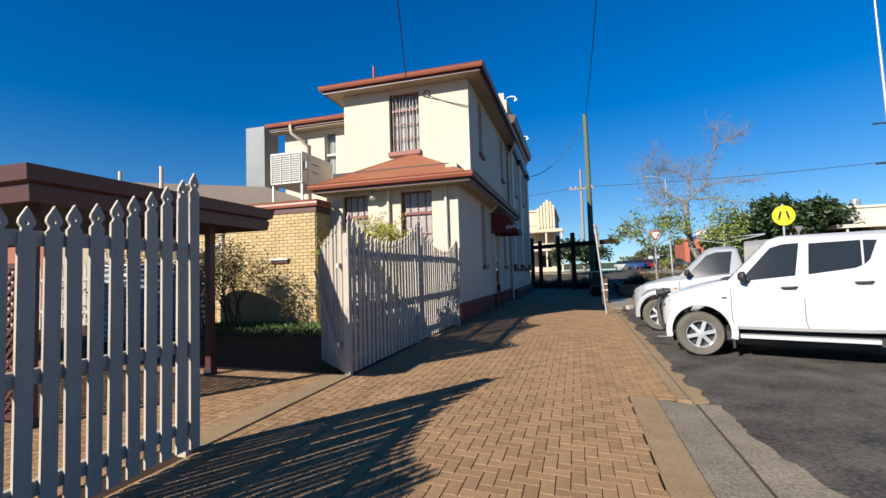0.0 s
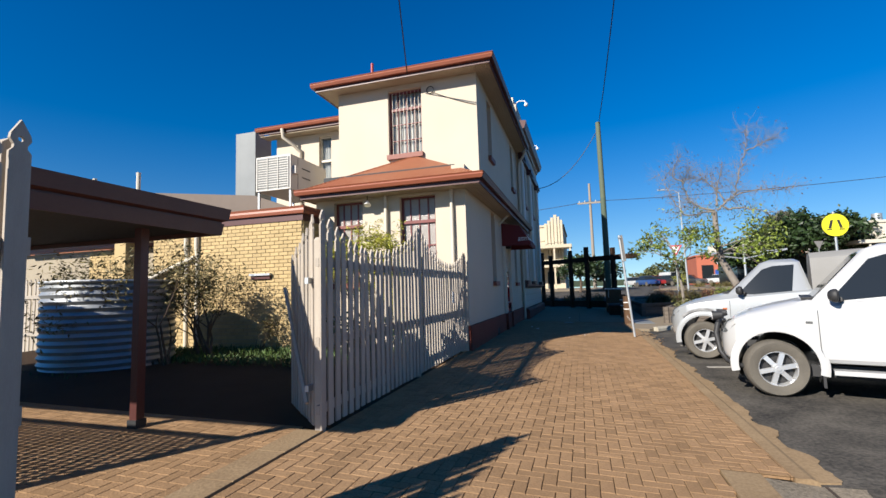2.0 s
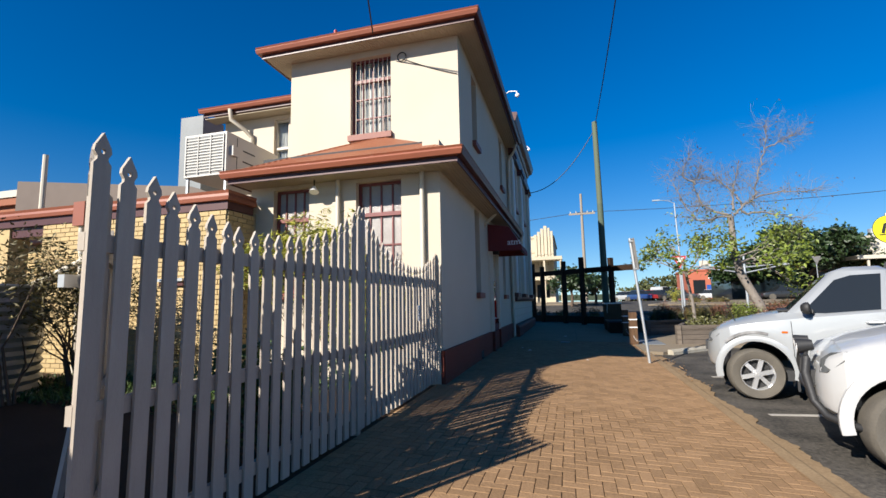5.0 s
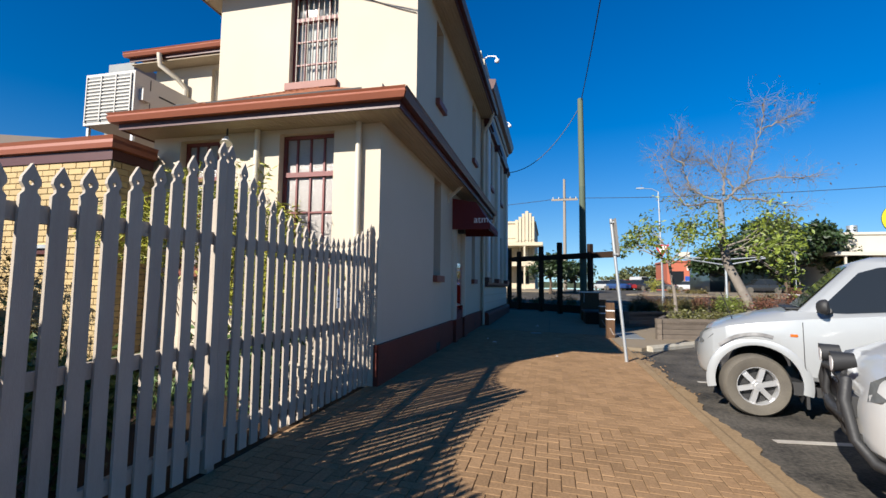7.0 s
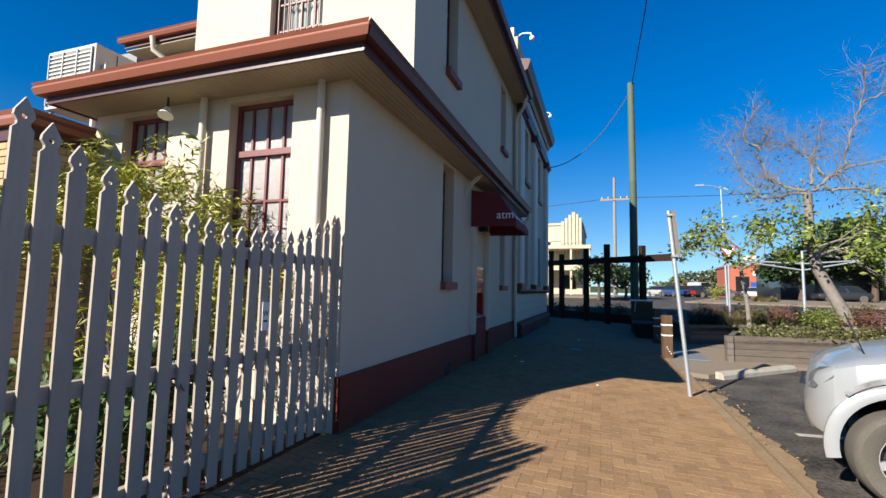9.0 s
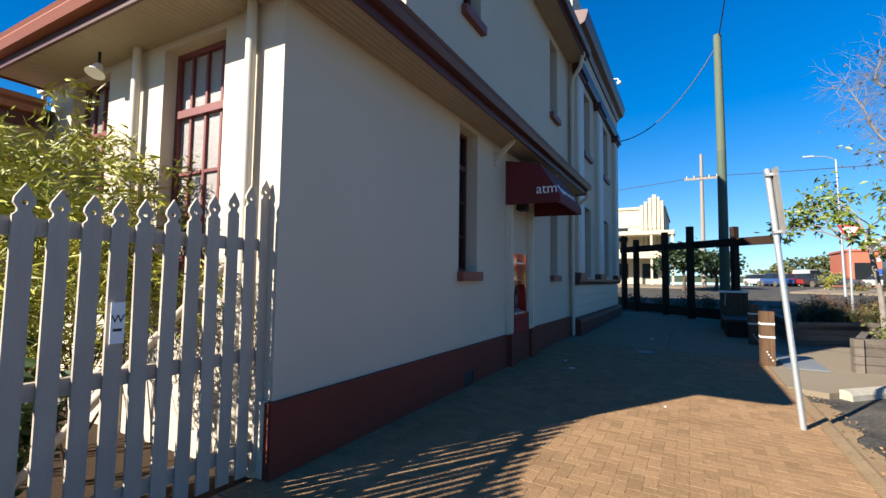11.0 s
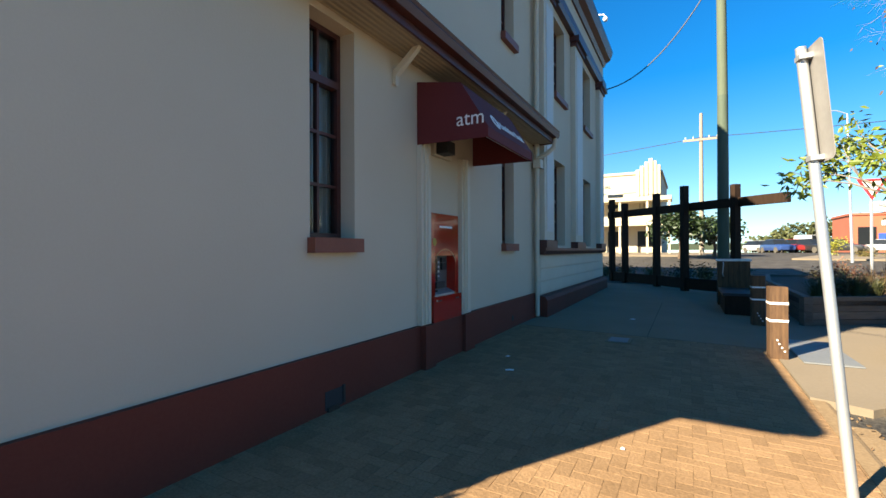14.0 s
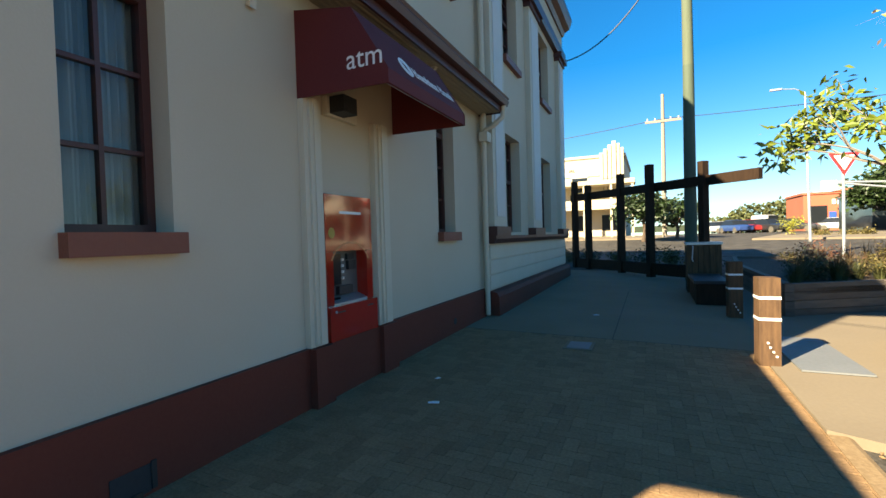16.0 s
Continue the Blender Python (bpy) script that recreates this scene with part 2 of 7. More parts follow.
FARCREAM = mat("far_cream_render", (0.518, 0.446, 0.322), (0.474, 0.403, 0.287), 0.85, scale=0.3, fine=8, bump=0.05)
FARORANGE = mat("far_orange_render", (0.42, 0.125, 0.07), (0.36, 0.10, 0.055), 0.85, scale=0.3, fine=8, bump=0.05)
FARWHITE = mat("far_white_render", (0.533, 0.49, 0.406), (0.488, 0.446, 0.364), 0.85, scale=0.3, fine=8, bump=0.05)
BLUECAR = mat("blue_car_paint", (0.0296, 0.0648, 0.196), (0.0259, 0.0576, 0.175), 0.3, bump=0.0, coat=0.6)
REDCAR = mat("red_car_paint", (0.281, 0.0216, 0.021), (0.252, 0.0202, 0.0196), 0.3, bump=0.0, coat=0.6)
DARKCAR = mat("charcoal_car_paint", (0.0259, 0.0266, 0.028), (0.0222, 0.023, 0.0245), 0.3, bump=0.0, coat=0.6)
HILL = mat("far_bush", (0.0407, 0.054, 0.0315), (0.0259, 0.0396, 0.021), 0.9, scale=0.05, fine=0.6, bump=0.3)
BEIGEROAD = mat("sunlit_beige_paving", (0.22, 0.175, 0.12), (0.165, 0.13, 0.088), 0.9, scale=0.5, fine=30, bump=0.2)
AMBER = mat("amber_lens", (0.444, 0.115, 0.014), (0.407, 0.101, 0.014), 0.2, bump=0.0)
LENS = mat("clear_headlight", (0.222, 0.23, 0.231), (0.074, 0.0792, 0.0805), 0.12, 0.4, scale=9, fine=60, bump=0.05)
GOLD = mat("shop_sign_yellow", (0.459, 0.288, 0.042), (0.414, 0.252, 0.035), 0.5, bump=0.0)


# ---- building blocks ----
def ground_z(x, y):
    """The footpath's height: it falls from the walls to the kerb and climbs gently along the street."""
    yy = min(max(y, -12.0), 30.0)
    k = 0.012 * (yy - 5.5)
    w = 0.2 + 0.005 * (yy - 8.0)
    s = min(max((1.2 - x) / 4.0, 0.0), 1.0)
    return k + (w - k) * s


def road_z(x, y):
    yy = min(max(y, -12.0), 26.0)
    return 0.012 * (yy - 5.5) - 0.055 + 0.028 * (min(max(y, 26.0), 62.0) - 26.0) - 0.01 * max(y - 80.0, 0.0)


def bm_new():
    return bmesh.new()


def part(name, bm, material, parent=None, label="", smooth=False, bevel=0.0):
    """One mesh object from a bmesh, under a thing or a part."""
    if bevel:
        sharp = [e for e in bm.edges if len(e.link_faces) == 2 and e.calc_face_angle(0) > 0.6]
        bmesh.ops.bevel(bm, geom=sharp, offset=bevel, segments=2, affect="EDGES", clamp_overlap=True)
    bmesh.ops.recalc_face_normals(bm, faces=bm.faces)
    me = bpy.data.meshes.new(name)
    bm.to_mesh(me)
    bm.free()
    me.materials.append(material)
    if smooth:
        me.shade_smooth()
        me.set_sharp_from_angle(angle=radians(38))
    ob = new(name, me)
    if parent is not None:
        ob.parent = parent
    if label:
        tagged(ob, label)
    return ob


def mesh_part(name, verts, faces, material, parent=None, label="", smooth=False):
    me = bpy.data.meshes.new(name)
    me.from_pydata(verts, [], faces)
    me.validate()
    me.materials.append(material)
    if smooth:
        me.shade_smooth()
    ob = new(name, me)
    if parent is not None:
        ob.parent = parent
    if label:
        tagged(ob, label)
    return ob


def thing(name, label, category, group="", kind="", at=None):
    ob = new(name)
    ob.empty_display_size = 0.1
    if at is not None:
        ob.matrix_basis = at
    return tagged(ob, label, category, group, kind)


def box(bm, x0, x1, y0, y1, z0, z1, m=None):
    vs = [bm.verts.new((x, y, z)) for x in (x0, x1) for y in (y0, y1) for z in (z0, z1)]
    if m is not None:
        for v in vs:
            v.co = m @ v.co
    for f in ((0, 1, 3, 2), (4, 6, 7, 5), (0, 4, 5, 1), (2, 3, 7, 6), (0, 2, 6, 4), (1, 5, 7, 3)):
        bm.faces.new([vs[i] for i in f])
    return bm


def boxed(*a, m=None):
    return box(bm_new(), *a, m=m)


def tube(bm, p, q, r0, r1=None, n=10):
    """A round bar from p to q, tapered from r0 to r1."""
    p, q = Vector(p), Vector(q)
    r1 = r0 if r1 is None else r1
    turn = (q - p).to_track_quat("Z", "Y")
    rings = []
    for c, r in ((p, r0), (q, r1)):
        rings.append([bm.verts.new(c + turn @ Vector((r * math.cos(a), r * math.sin(a), 0))) for a in [2 * math.pi * i / n for i in range(n)]])
    for i in range(n):
        bm.faces.new((rings[0][i], rings[0][(i + 1) % n], rings[1][(i + 1) % n], rings[1][i]))
    bm.faces.new(rings[0][::-1])
    bm.faces.new(rings[1])
    return bm


def pipe(bm, points, r, n=8):
    """A bent pipe through the points, with round joints left open-ended and capped."""
    pts = [Vector(p) for p in points]
    rings = []
    for i, c in enumerate(pts):
        d = (pts[min(i + 1, len(pts) - 1)] - pts[max(i - 1, 0)]).normalized()
        turn = d.to_track_quat("Z", "Y")
        rr = r[i] if isinstance(r, (list, tuple)) else r
        rings.append([bm.verts.new(c + turn @ Vector((rr * math.cos(a), rr * math.sin(a), 0))) for a in [2 * math.pi * k / n for k in range(n)]])
    for a, b in zip(rings, rings[1:]):
        best = min(range(n), key=lambda s: sum((a[k].co - b[(k + s) % n].co).length for k in range(n)))
        for k in range(n):
            bm.faces.new((a[k], a[(k + 1) % n], b[(k + 1 + best) % n], b[(k + best) % n]))
    bm.faces.new(rings[0][::-1])
    bm.faces.new(rings[-1])
    return bm


def prism(bm, outline, depth, m):
    """An outline in the local x-z plane, given depth along local y, at the pose m."""
    a = [bm.verts.new(m @ Vector((x, 0, z))) for x, z in outline]
    b = [bm.verts.new(m @ Vector((x, depth, z))) for x, z in outline]
    n = len(outline)
    bm.faces.new(a)
    bm.faces.new(b[::-1])
    for i in range(n):
        bm.faces.new((a[i], b[i], b[(i + 1) % n], a[(i + 1) % n]))
    return bm


def slab(points, z_of, thick, material, name, parent=None, label=""):
    """A flat piece of ground with a plan outline, following z_of."""
    bm = bm_new()
    top = [bm.verts.new((x, y, z_of(x, y))) for x, y in points]
    bot = [bm.verts.new((x, y, z_of(x, y) - thick)) for x, y in points]
    bm.faces.new(top)
    bm.faces.new(bot[::-1])
    n = len(points)
    for i in range(n):
        bm.faces.new((top[i], bot[i], bot[(i + 1) % n], top[(i + 1) % n]))
    bmesh.ops.triangulate(bm, faces=[f for f in bm.faces if len(f.verts) > 4])
    return part(name, bm, material, parent, label)


def sheet(name, xs, ys, z_of, material, kind_label, category, kind="structure"):
    """A grid of ground that follows z_of."""
    verts = [(x, y, z_of(x, y)) for y in ys for x in xs]
    w = len(xs)
    faces = [(j * w + i, j * w + i + 1, (j + 1) * w + i + 1, (j + 1) * w + i) for j in range(len(ys) - 1) for i in range(w - 1)]
    return tagged(mesh_part(name, verts, faces, material), kind_label, category, kind=kind)


def wall(name, axis, face, thick, u0, u1, z0, z1, openings, material, label, parent=None):
    """A wall in the plane axis = face, thick behind it (signed), with openings (u0, u1, z0, z1) cut right through."""
    us = sorted({u0, u1, *[v for o in openings for v in o[:2]]})
    zs = sorted({z0, z1, *[v for o in openings for v in o[2:]]})
    bm = bm_new()
    back = face + thick
    cache = {}

    def vert(u, z, d):
        key = (u, z, d)
        if key not in cache:
            cache[key] = bm.verts.new((d, u, z) if axis == "x" else (u, d, z))
        return cache[key]

    def solid(i, j):
        if not (0 <= i < len(us) - 1 and 0 <= j < len(zs) - 1):
            return False
        u, z = (us[i] + us[i + 1]) / 2, (zs[j] + zs[j + 1]) / 2
        return not any(o[0] < u < o[1] and o[2] < z < o[3] for o in openings)

    for i in range(len(us) - 1):
        for j in range(len(zs) - 1):
            if not solid(i, j):
                continue
            a, b, c, d = us[i], us[i + 1], zs[j], zs[j + 1]
            for p in (face, back):
                bm.faces.new([vert(a, c, p), vert(b, c, p), vert(b, d, p), vert(a, d, p)])
            for di, dj, e in ((-1, 0, ((a, c), (a, d))), (1, 0, ((b, c), (b, d))), (0, -1, ((a, c), (b, c))), (0, 1, ((a, d), (b, d)))):
                if not solid(i + di, j + dj):
                    (ua, za), (ub, zb) = e
                    bm.faces.new([vert(ua, za, face), vert(ub, zb, face), vert(ub, zb, back), vert(ua, za, back)])
    ob = part(name, bm, material, parent)
    return tagged(ob, label, "wall", kind="structure")


def sweep(bm, profile, points):
    """A moulding: profile of (out, up) offsets carried along a level polyline of (x, y, z, nx, ny)."""
    rings = [[bm.verts.new((x + nx * o, y + ny * o, z + u)) for o, u in profile] for x, y, z, nx, ny in points]
    n = len(profile)
    for a, b in zip(rings, rings[1:]):
        for k in range(n):
            bm.faces.new((a[k], a[(k + 1) % n], b[(k + 1) % n], b[k]))
    bm.faces.new(rings[0])
    bm.faces.new(rings[-1][::-1])
    return bm


def text_part(name, words, size, m, material, parent, depth=0.004, label=""):
    cu = bpy.data.curves.new(name, "FONT")
    cu.body, cu.size, cu.extrude = words, size, depth
    cu.align_x, cu.align_y = "CENTER", "CENTER"
    tmp = bpy.data.objects.new(name, cu)
    scene.collection.objects.link(tmp)
    me = bpy.data.meshes.new_from_object(tmp.evaluated_get(bpy.context.evaluated_depsgraph_get()))
    bpy.data.objects.remove(tmp)
    me.materials.clear()
    me.materials.append(material)
    ob = new(name, me)
    ob.parent = parent
    ob.matrix_basis = m
    if label:
        tagged(ob, label)
    return ob


def leaf_mesh(name, places, size, material, parent, rng, long=2.2, droop=0.3, label="", jitter=0.35):
    """Many small folded leaves at the places given, joined as one part."""
    verts, faces = [], []
    for p in places:
        s = size * rng.uniform(1 - jitter, 1 + jitter)
        d = Vector((rng.gauss(0, 1), rng.gauss(0, 1), rng.gauss(0, 0.6) - droop)).normalized()
        side = d.cross(Vector((rng.gauss(0, 1), rng.gauss(0, 1), rng.gauss(0, 1)))).normalized()
        up = side.cross(d)
        b = len(verts)
        o = Vector(p)
        for v in (o, o + d * s * long * 0.45 + side * s * 0.5 + up * s * 0.15, o + d * s * long, o + d * s * long * 0.45 - side * s * 0.5 + up * s * 0.15):
            verts.append(tuple(v))
        faces += [(b, b + 1, b + 2), (b, b + 2, b + 3)]
    ob = mesh_part(name, verts, faces, material, parent, label)
    return ob


# ---- ground, footpath, kerb ----
def spread(a, b, step, lo, hi):
    """Coordinates that are close within a..b and open out to lo and hi."""
    inner = list(np.arange(a, b + 1e-6, step))
    out, d, v = [], step, inner[-1]
    while v < hi:
        d *= 1.6
        v += d
        out.append(min(v, hi))
    low, d, v = [], step, inner[0]
    while v > lo:
        d *= 1.6
        v -= d
        low.append(max(v, lo))
    return [float(q) for q in low[::-1] + inner + out]


sheet("ground", spread(-14, 40, 2.0, -1500, 1500), spread(-12, 84, 2.0, -1500, 1500), lambda x, y: road_z(x, y) - (0.02 if -13.5 < x < 1.0 and y < 29 else 0.0), ASPHALT,
      "dark patched asphalt of the street and parking bays", "road")
sheet("footpath_bed_edge", [0.505, 1.02], [5.725, 10, 15, 19.28], lambda x, y: ground_z(x, y) - 0.004, SAND, "sandy joints and bedding beside the kerb", "pavement")
sheet("footpath_bed", [-2.9, -1.9, -0.9, 0.1, 0.5], [float(v) for v in np.arange(-8, 19.4, 0.974)], lambda x, y: ground_z(x, y) - 0.009, SAND,
      "sandy joints and bedding under the clay pavers", "pavement")
sheet("concrete_footpath", [-2.9, -1.9, -0.62], [19.30, 22, 25, 27, 31.0], lambda x, y: ground_z(x, y) + 0.002, CONC, "smooth grey-brown concrete footpath beside the building", "pavement")
sheet("concrete_footpath_outer", [-0.61, 0.4, 1.2], [19.30, 22, 25, 27, 31.0], lambda x, y: ground_z(x, y) + 0.002, CONC, "smooth grey-brown concrete footpath slab beside the kerb", "pavement")
# Pavers stop at 5.6; past it the floor colour itself carries the shade.
sheet("yard_ground", [-13, -10, -7, -5, -2.92], [-8, 0, 4, 8, 8.3, 11.2], lambda x, y: ground_z(-2.8, y) - 0.015 + 0.02 * max(-2.9 - x, 0) * (1 if y > 3 else 0.5), YARD, "yard ground, carport shade put into its dark colour", "ground")


def yard_z(x, y):
    return ground_z(-2.8, y) - 0.015 + 0.02 * max(-2.9 - x, 0)


edge_rng = random.Random(77)


def ragged(x_in, x_out, y0, y1, step, wobble):
    """The outline of a strip whose outer edge is broken and uneven."""
    pts, y = [], y1
    while y > y0:
        bite = noise.noise(Vector((y * 0.9, 0, 0))) + 0.9 * max(noise.noise(Vector((y * 2.6, 5, 0))), -0.25) + 0.35 * noise.noise(Vector((y * 8.0, 9, 0)))
        pts.append((x_out(y) + wobble * 1.3 * bite, y))
        y -= step * edge_rng.uniform(0.35, 0.75)
    return [(x_in, y0), (x_in, y1)] + pts


# Kerb along the parking bays, with a fall to a drive crossing at its near end.
kerb = thing("kerb", "worn brown-stained concrete kerb along the footpath", "kerb", kind="structure")
edge = [5.70, 7.6, 9.5, 11.4, 13.3, 15.2, 16.9]
for a, b in zip(edge, edge[1:]):
    bm = bm_new()
    prof = [(0.0, -0.15), (0.0, 0.0), (0.11, 0.0), (0.145, -0.012), (0.165, -0.05), (0.17, -0.15)]
    sweep(bm, prof, [(1.02, a + 0.004, ground_z(1.02, a), 1, 0), (1.02, b - 0.004, ground_z(1.02, b), 1, 0)])
    part("kerb_stone", bm, KERBC, kerb)
slab(ragged(1.195, lambda y: 1.33, 5.8, 16.4, 0.08, 0.12), lambda x, y: road_z(x, y) + 0.006, 0.03, KERBC, "gutter_strip", kerb, "sandy concrete gutter strip, ragged asphalt edge")
crossing = thing("drive_crossing", "old concrete driveway crossing with exposed gravel", "driveway", kind="structure")
slab([(0.52, -8), (0.52, 5.72), (0.80, 5.72), (0.80, -8)], lambda x, y: ground_z(x, y) - 0.004, 0.06, KERBC, "smooth_border", crossing, "smooth brown concrete border")
slab([(0.805, -8), (0.805, 5.70), (1.20, 5.70), (1.20, -8)], lambda x, y: ground_z(x, y) - 0.02 - 0.05 * (x - 0.805), 0.06, OLDCONC, "apron", crossing, "rough grey concrete apron")
slab(ragged(1.225, lambda y: 1.46 + 0.05 * max(5.6 - y, 0) if y > 0 else 1.74, -8, 5.72, 0.09, 0.09), lambda x, y: road_z(x, y) + 0.012, 0.05, OLDCONC, "gutter", crossing, "pitted concrete gutter")
slab([(1.203, -8), (1.203, 5.70), (1.223, 5.70), (1.223, -8)], lambda x, y: road_z(x, y) + 0.018, 0.05, SOIL, "joint", crossing, "dark open joint filled with dirt")
gate_strip = thing("gate_threshold", "pale concrete strip across the driveway gateway", "threshold", kind="structure")
for a, b in ((2.9, 3.55), (3.56, 4.3), (4.31, 4.9), (4.91, 5.5)):
    slab([(-3.20, a), (-2.92, a), (-2.92, b), (-3.20, b)], lambda x, y: ground_z(-2.8, y) + 0.012, 0.04, KERBC, "strip", gate_strip)

# Corner pavement past the parking bays.
corner = [(1.03, 16.95), (1.45, 16.75), (3.2, 18.45), (6.5, 18.9), (12, 19.4), (12, 33), (-2.9, 33), (-2.9, 31.02), (1.22, 31.02), (1.22, 19.3), (1.03, 19.3)]
cp = slab(corner, lambda x, y: 0.17 + 0.008 * (y - 19), 0.14, BEIGEROAD, "corner_pavement")
tagged(cp, "sunlit beige concrete pavement at the street corner", "pavement", kind="structure")
stop_kerb = thing("white_kerb", "chipped white-painted concrete kerb ending the parking bay", "kerb")
bm = bm_new()
sweep(bm, [(0, -0.12), (0, 0.03), (0.12, 0.03), (0.16, -0.02), (0.17, -0.14)], [(1.58, 16.86, 0.17, 0.68, -0.73), (3.2, 18.42, 0.18, 0.68, -0.73)])
part("kerb_stone", bm, mat("white_kerb_paint", (0.462, 0.434, 0.354), (0.294, 0.252, 0.19), 0.8, scale=5, fine=40, bump=0.3), stop_kerb)
for (x, y, w, d, a) in ((2.35, 10.83, 1.5, 0.09, 6), (4.6, 11.05, 1.8, 0.09, 6), (2.2, 13.6, 1.0, 0.09, 6)):
    m = pose(x, y, 0, 0, 0, a)
    line = slab([(m @ Vector((sx * w / 2, sy * d / 2, 0))).to_2d() for sx, sy in ((-1, -1), (1, -1), (1, 1), (-1, 1))], lambda x, y: road_z(x, y) + 0.005, 0.004, WHITEPAINT, "parking_line")
    tagged(line, "worn white painted line between parking bays", "road marking", kind="structure")

# ---- bank building ----
FX, FY, UY = -2.8, 11.14, 12.75          # side wall, lower front wall, upper front wall
bank = thing("bank_building", "two-storey cream rendered bank with terracotta roofs", "building")
side_open = [(14.08, 14.66, 1.73, 3.68), (18.53, 19.13, 1.73, 3.66), (14.12, 14.74, 5.32, 7.0), (18.53, 19.16, 5.32, 7.0), (16.055, 16.79, 0.70, 2.08)]


def bwall(*a):
    """A wall of the bank: a part, so without tags of its own."""
    ob = wall(*a, parent=bank)
    for k in ("label", "category", "kind"):
        if k in ob:
            del ob[k]
    return ob


bwall("side_wall", "x", FX, -0.3, FY, 20.4, 0.0, 7.25, [o for o in side_open] + [(FY - 0.01, UY, 4.3, 7.26)], CREAM, "")
bwall("front_wall", "y", FY, 0.3, -6.55, FX - 0.3, 0.0, 3.9, [(-4.36, -3.50, 1.75, 3.68), (-6.06, -5.30, 1.75, 3.68)], CREAM, "")
bwall("upper_front_wall", "y", UY, 0.3, -6.82, FX - 0.3, 3.9, 7.25, [(-5.29, -4.32, 5.22, 7.03)], CREAM, "")
bwall("west_wall", "x", -6.82, 0.3, UY + 0.303, 20.0, 0.0, 7.25, [], CREAM, "")
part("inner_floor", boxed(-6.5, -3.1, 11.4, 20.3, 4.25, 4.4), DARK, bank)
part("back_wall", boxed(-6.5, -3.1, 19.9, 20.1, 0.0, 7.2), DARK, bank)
part("lower_west_wall", boxed(-6.55, -6.25, 11.4, 12.75, 0.0, 4.0), CREAM, bank)

# plinth along the side, with the raised block under the machine
for a, b, o, h in ((FY - 0.06, 15.78, 0.05, 0.74), (15.78, 16.02, 0.12, 0.74), (16.02, 16.84, 0.07, 0.735), (16.84, 17.14, 0.12, 0.74), (17.14, 20.3, 0.05, 0.74)):
    part("plinth", boxed(FX - 0.02, FX + o, a, b, 0.0, h), PLINTH, bank, "dark red painted plinth", bevel=0.012)
part("front_plinth", boxed(-6.57, FX - 0.022, FY - 0.06, FY + 0.01, 0.0, 0.74), CREAM, bank)

# machine surround: fluted strips either side
for a, b in ((15.79, 16.01), (16.86, 17.13)):
    part("surround_strip", boxed(FX - 0.02, FX + 0.06, a, b, 0.742, 2.86), CREAM2, bank)
    part("raised_strip", boxed(FX + 0.06, FX + 0.085, a + 0.05, b - 0.05, 0.76, 2.86), CREAM2, bank)
    part("bead", boxed(FX + 0.085, FX + 0.10, a + 0.09, b - 0.09, 0.76, 2.86), CREAM2, bank)


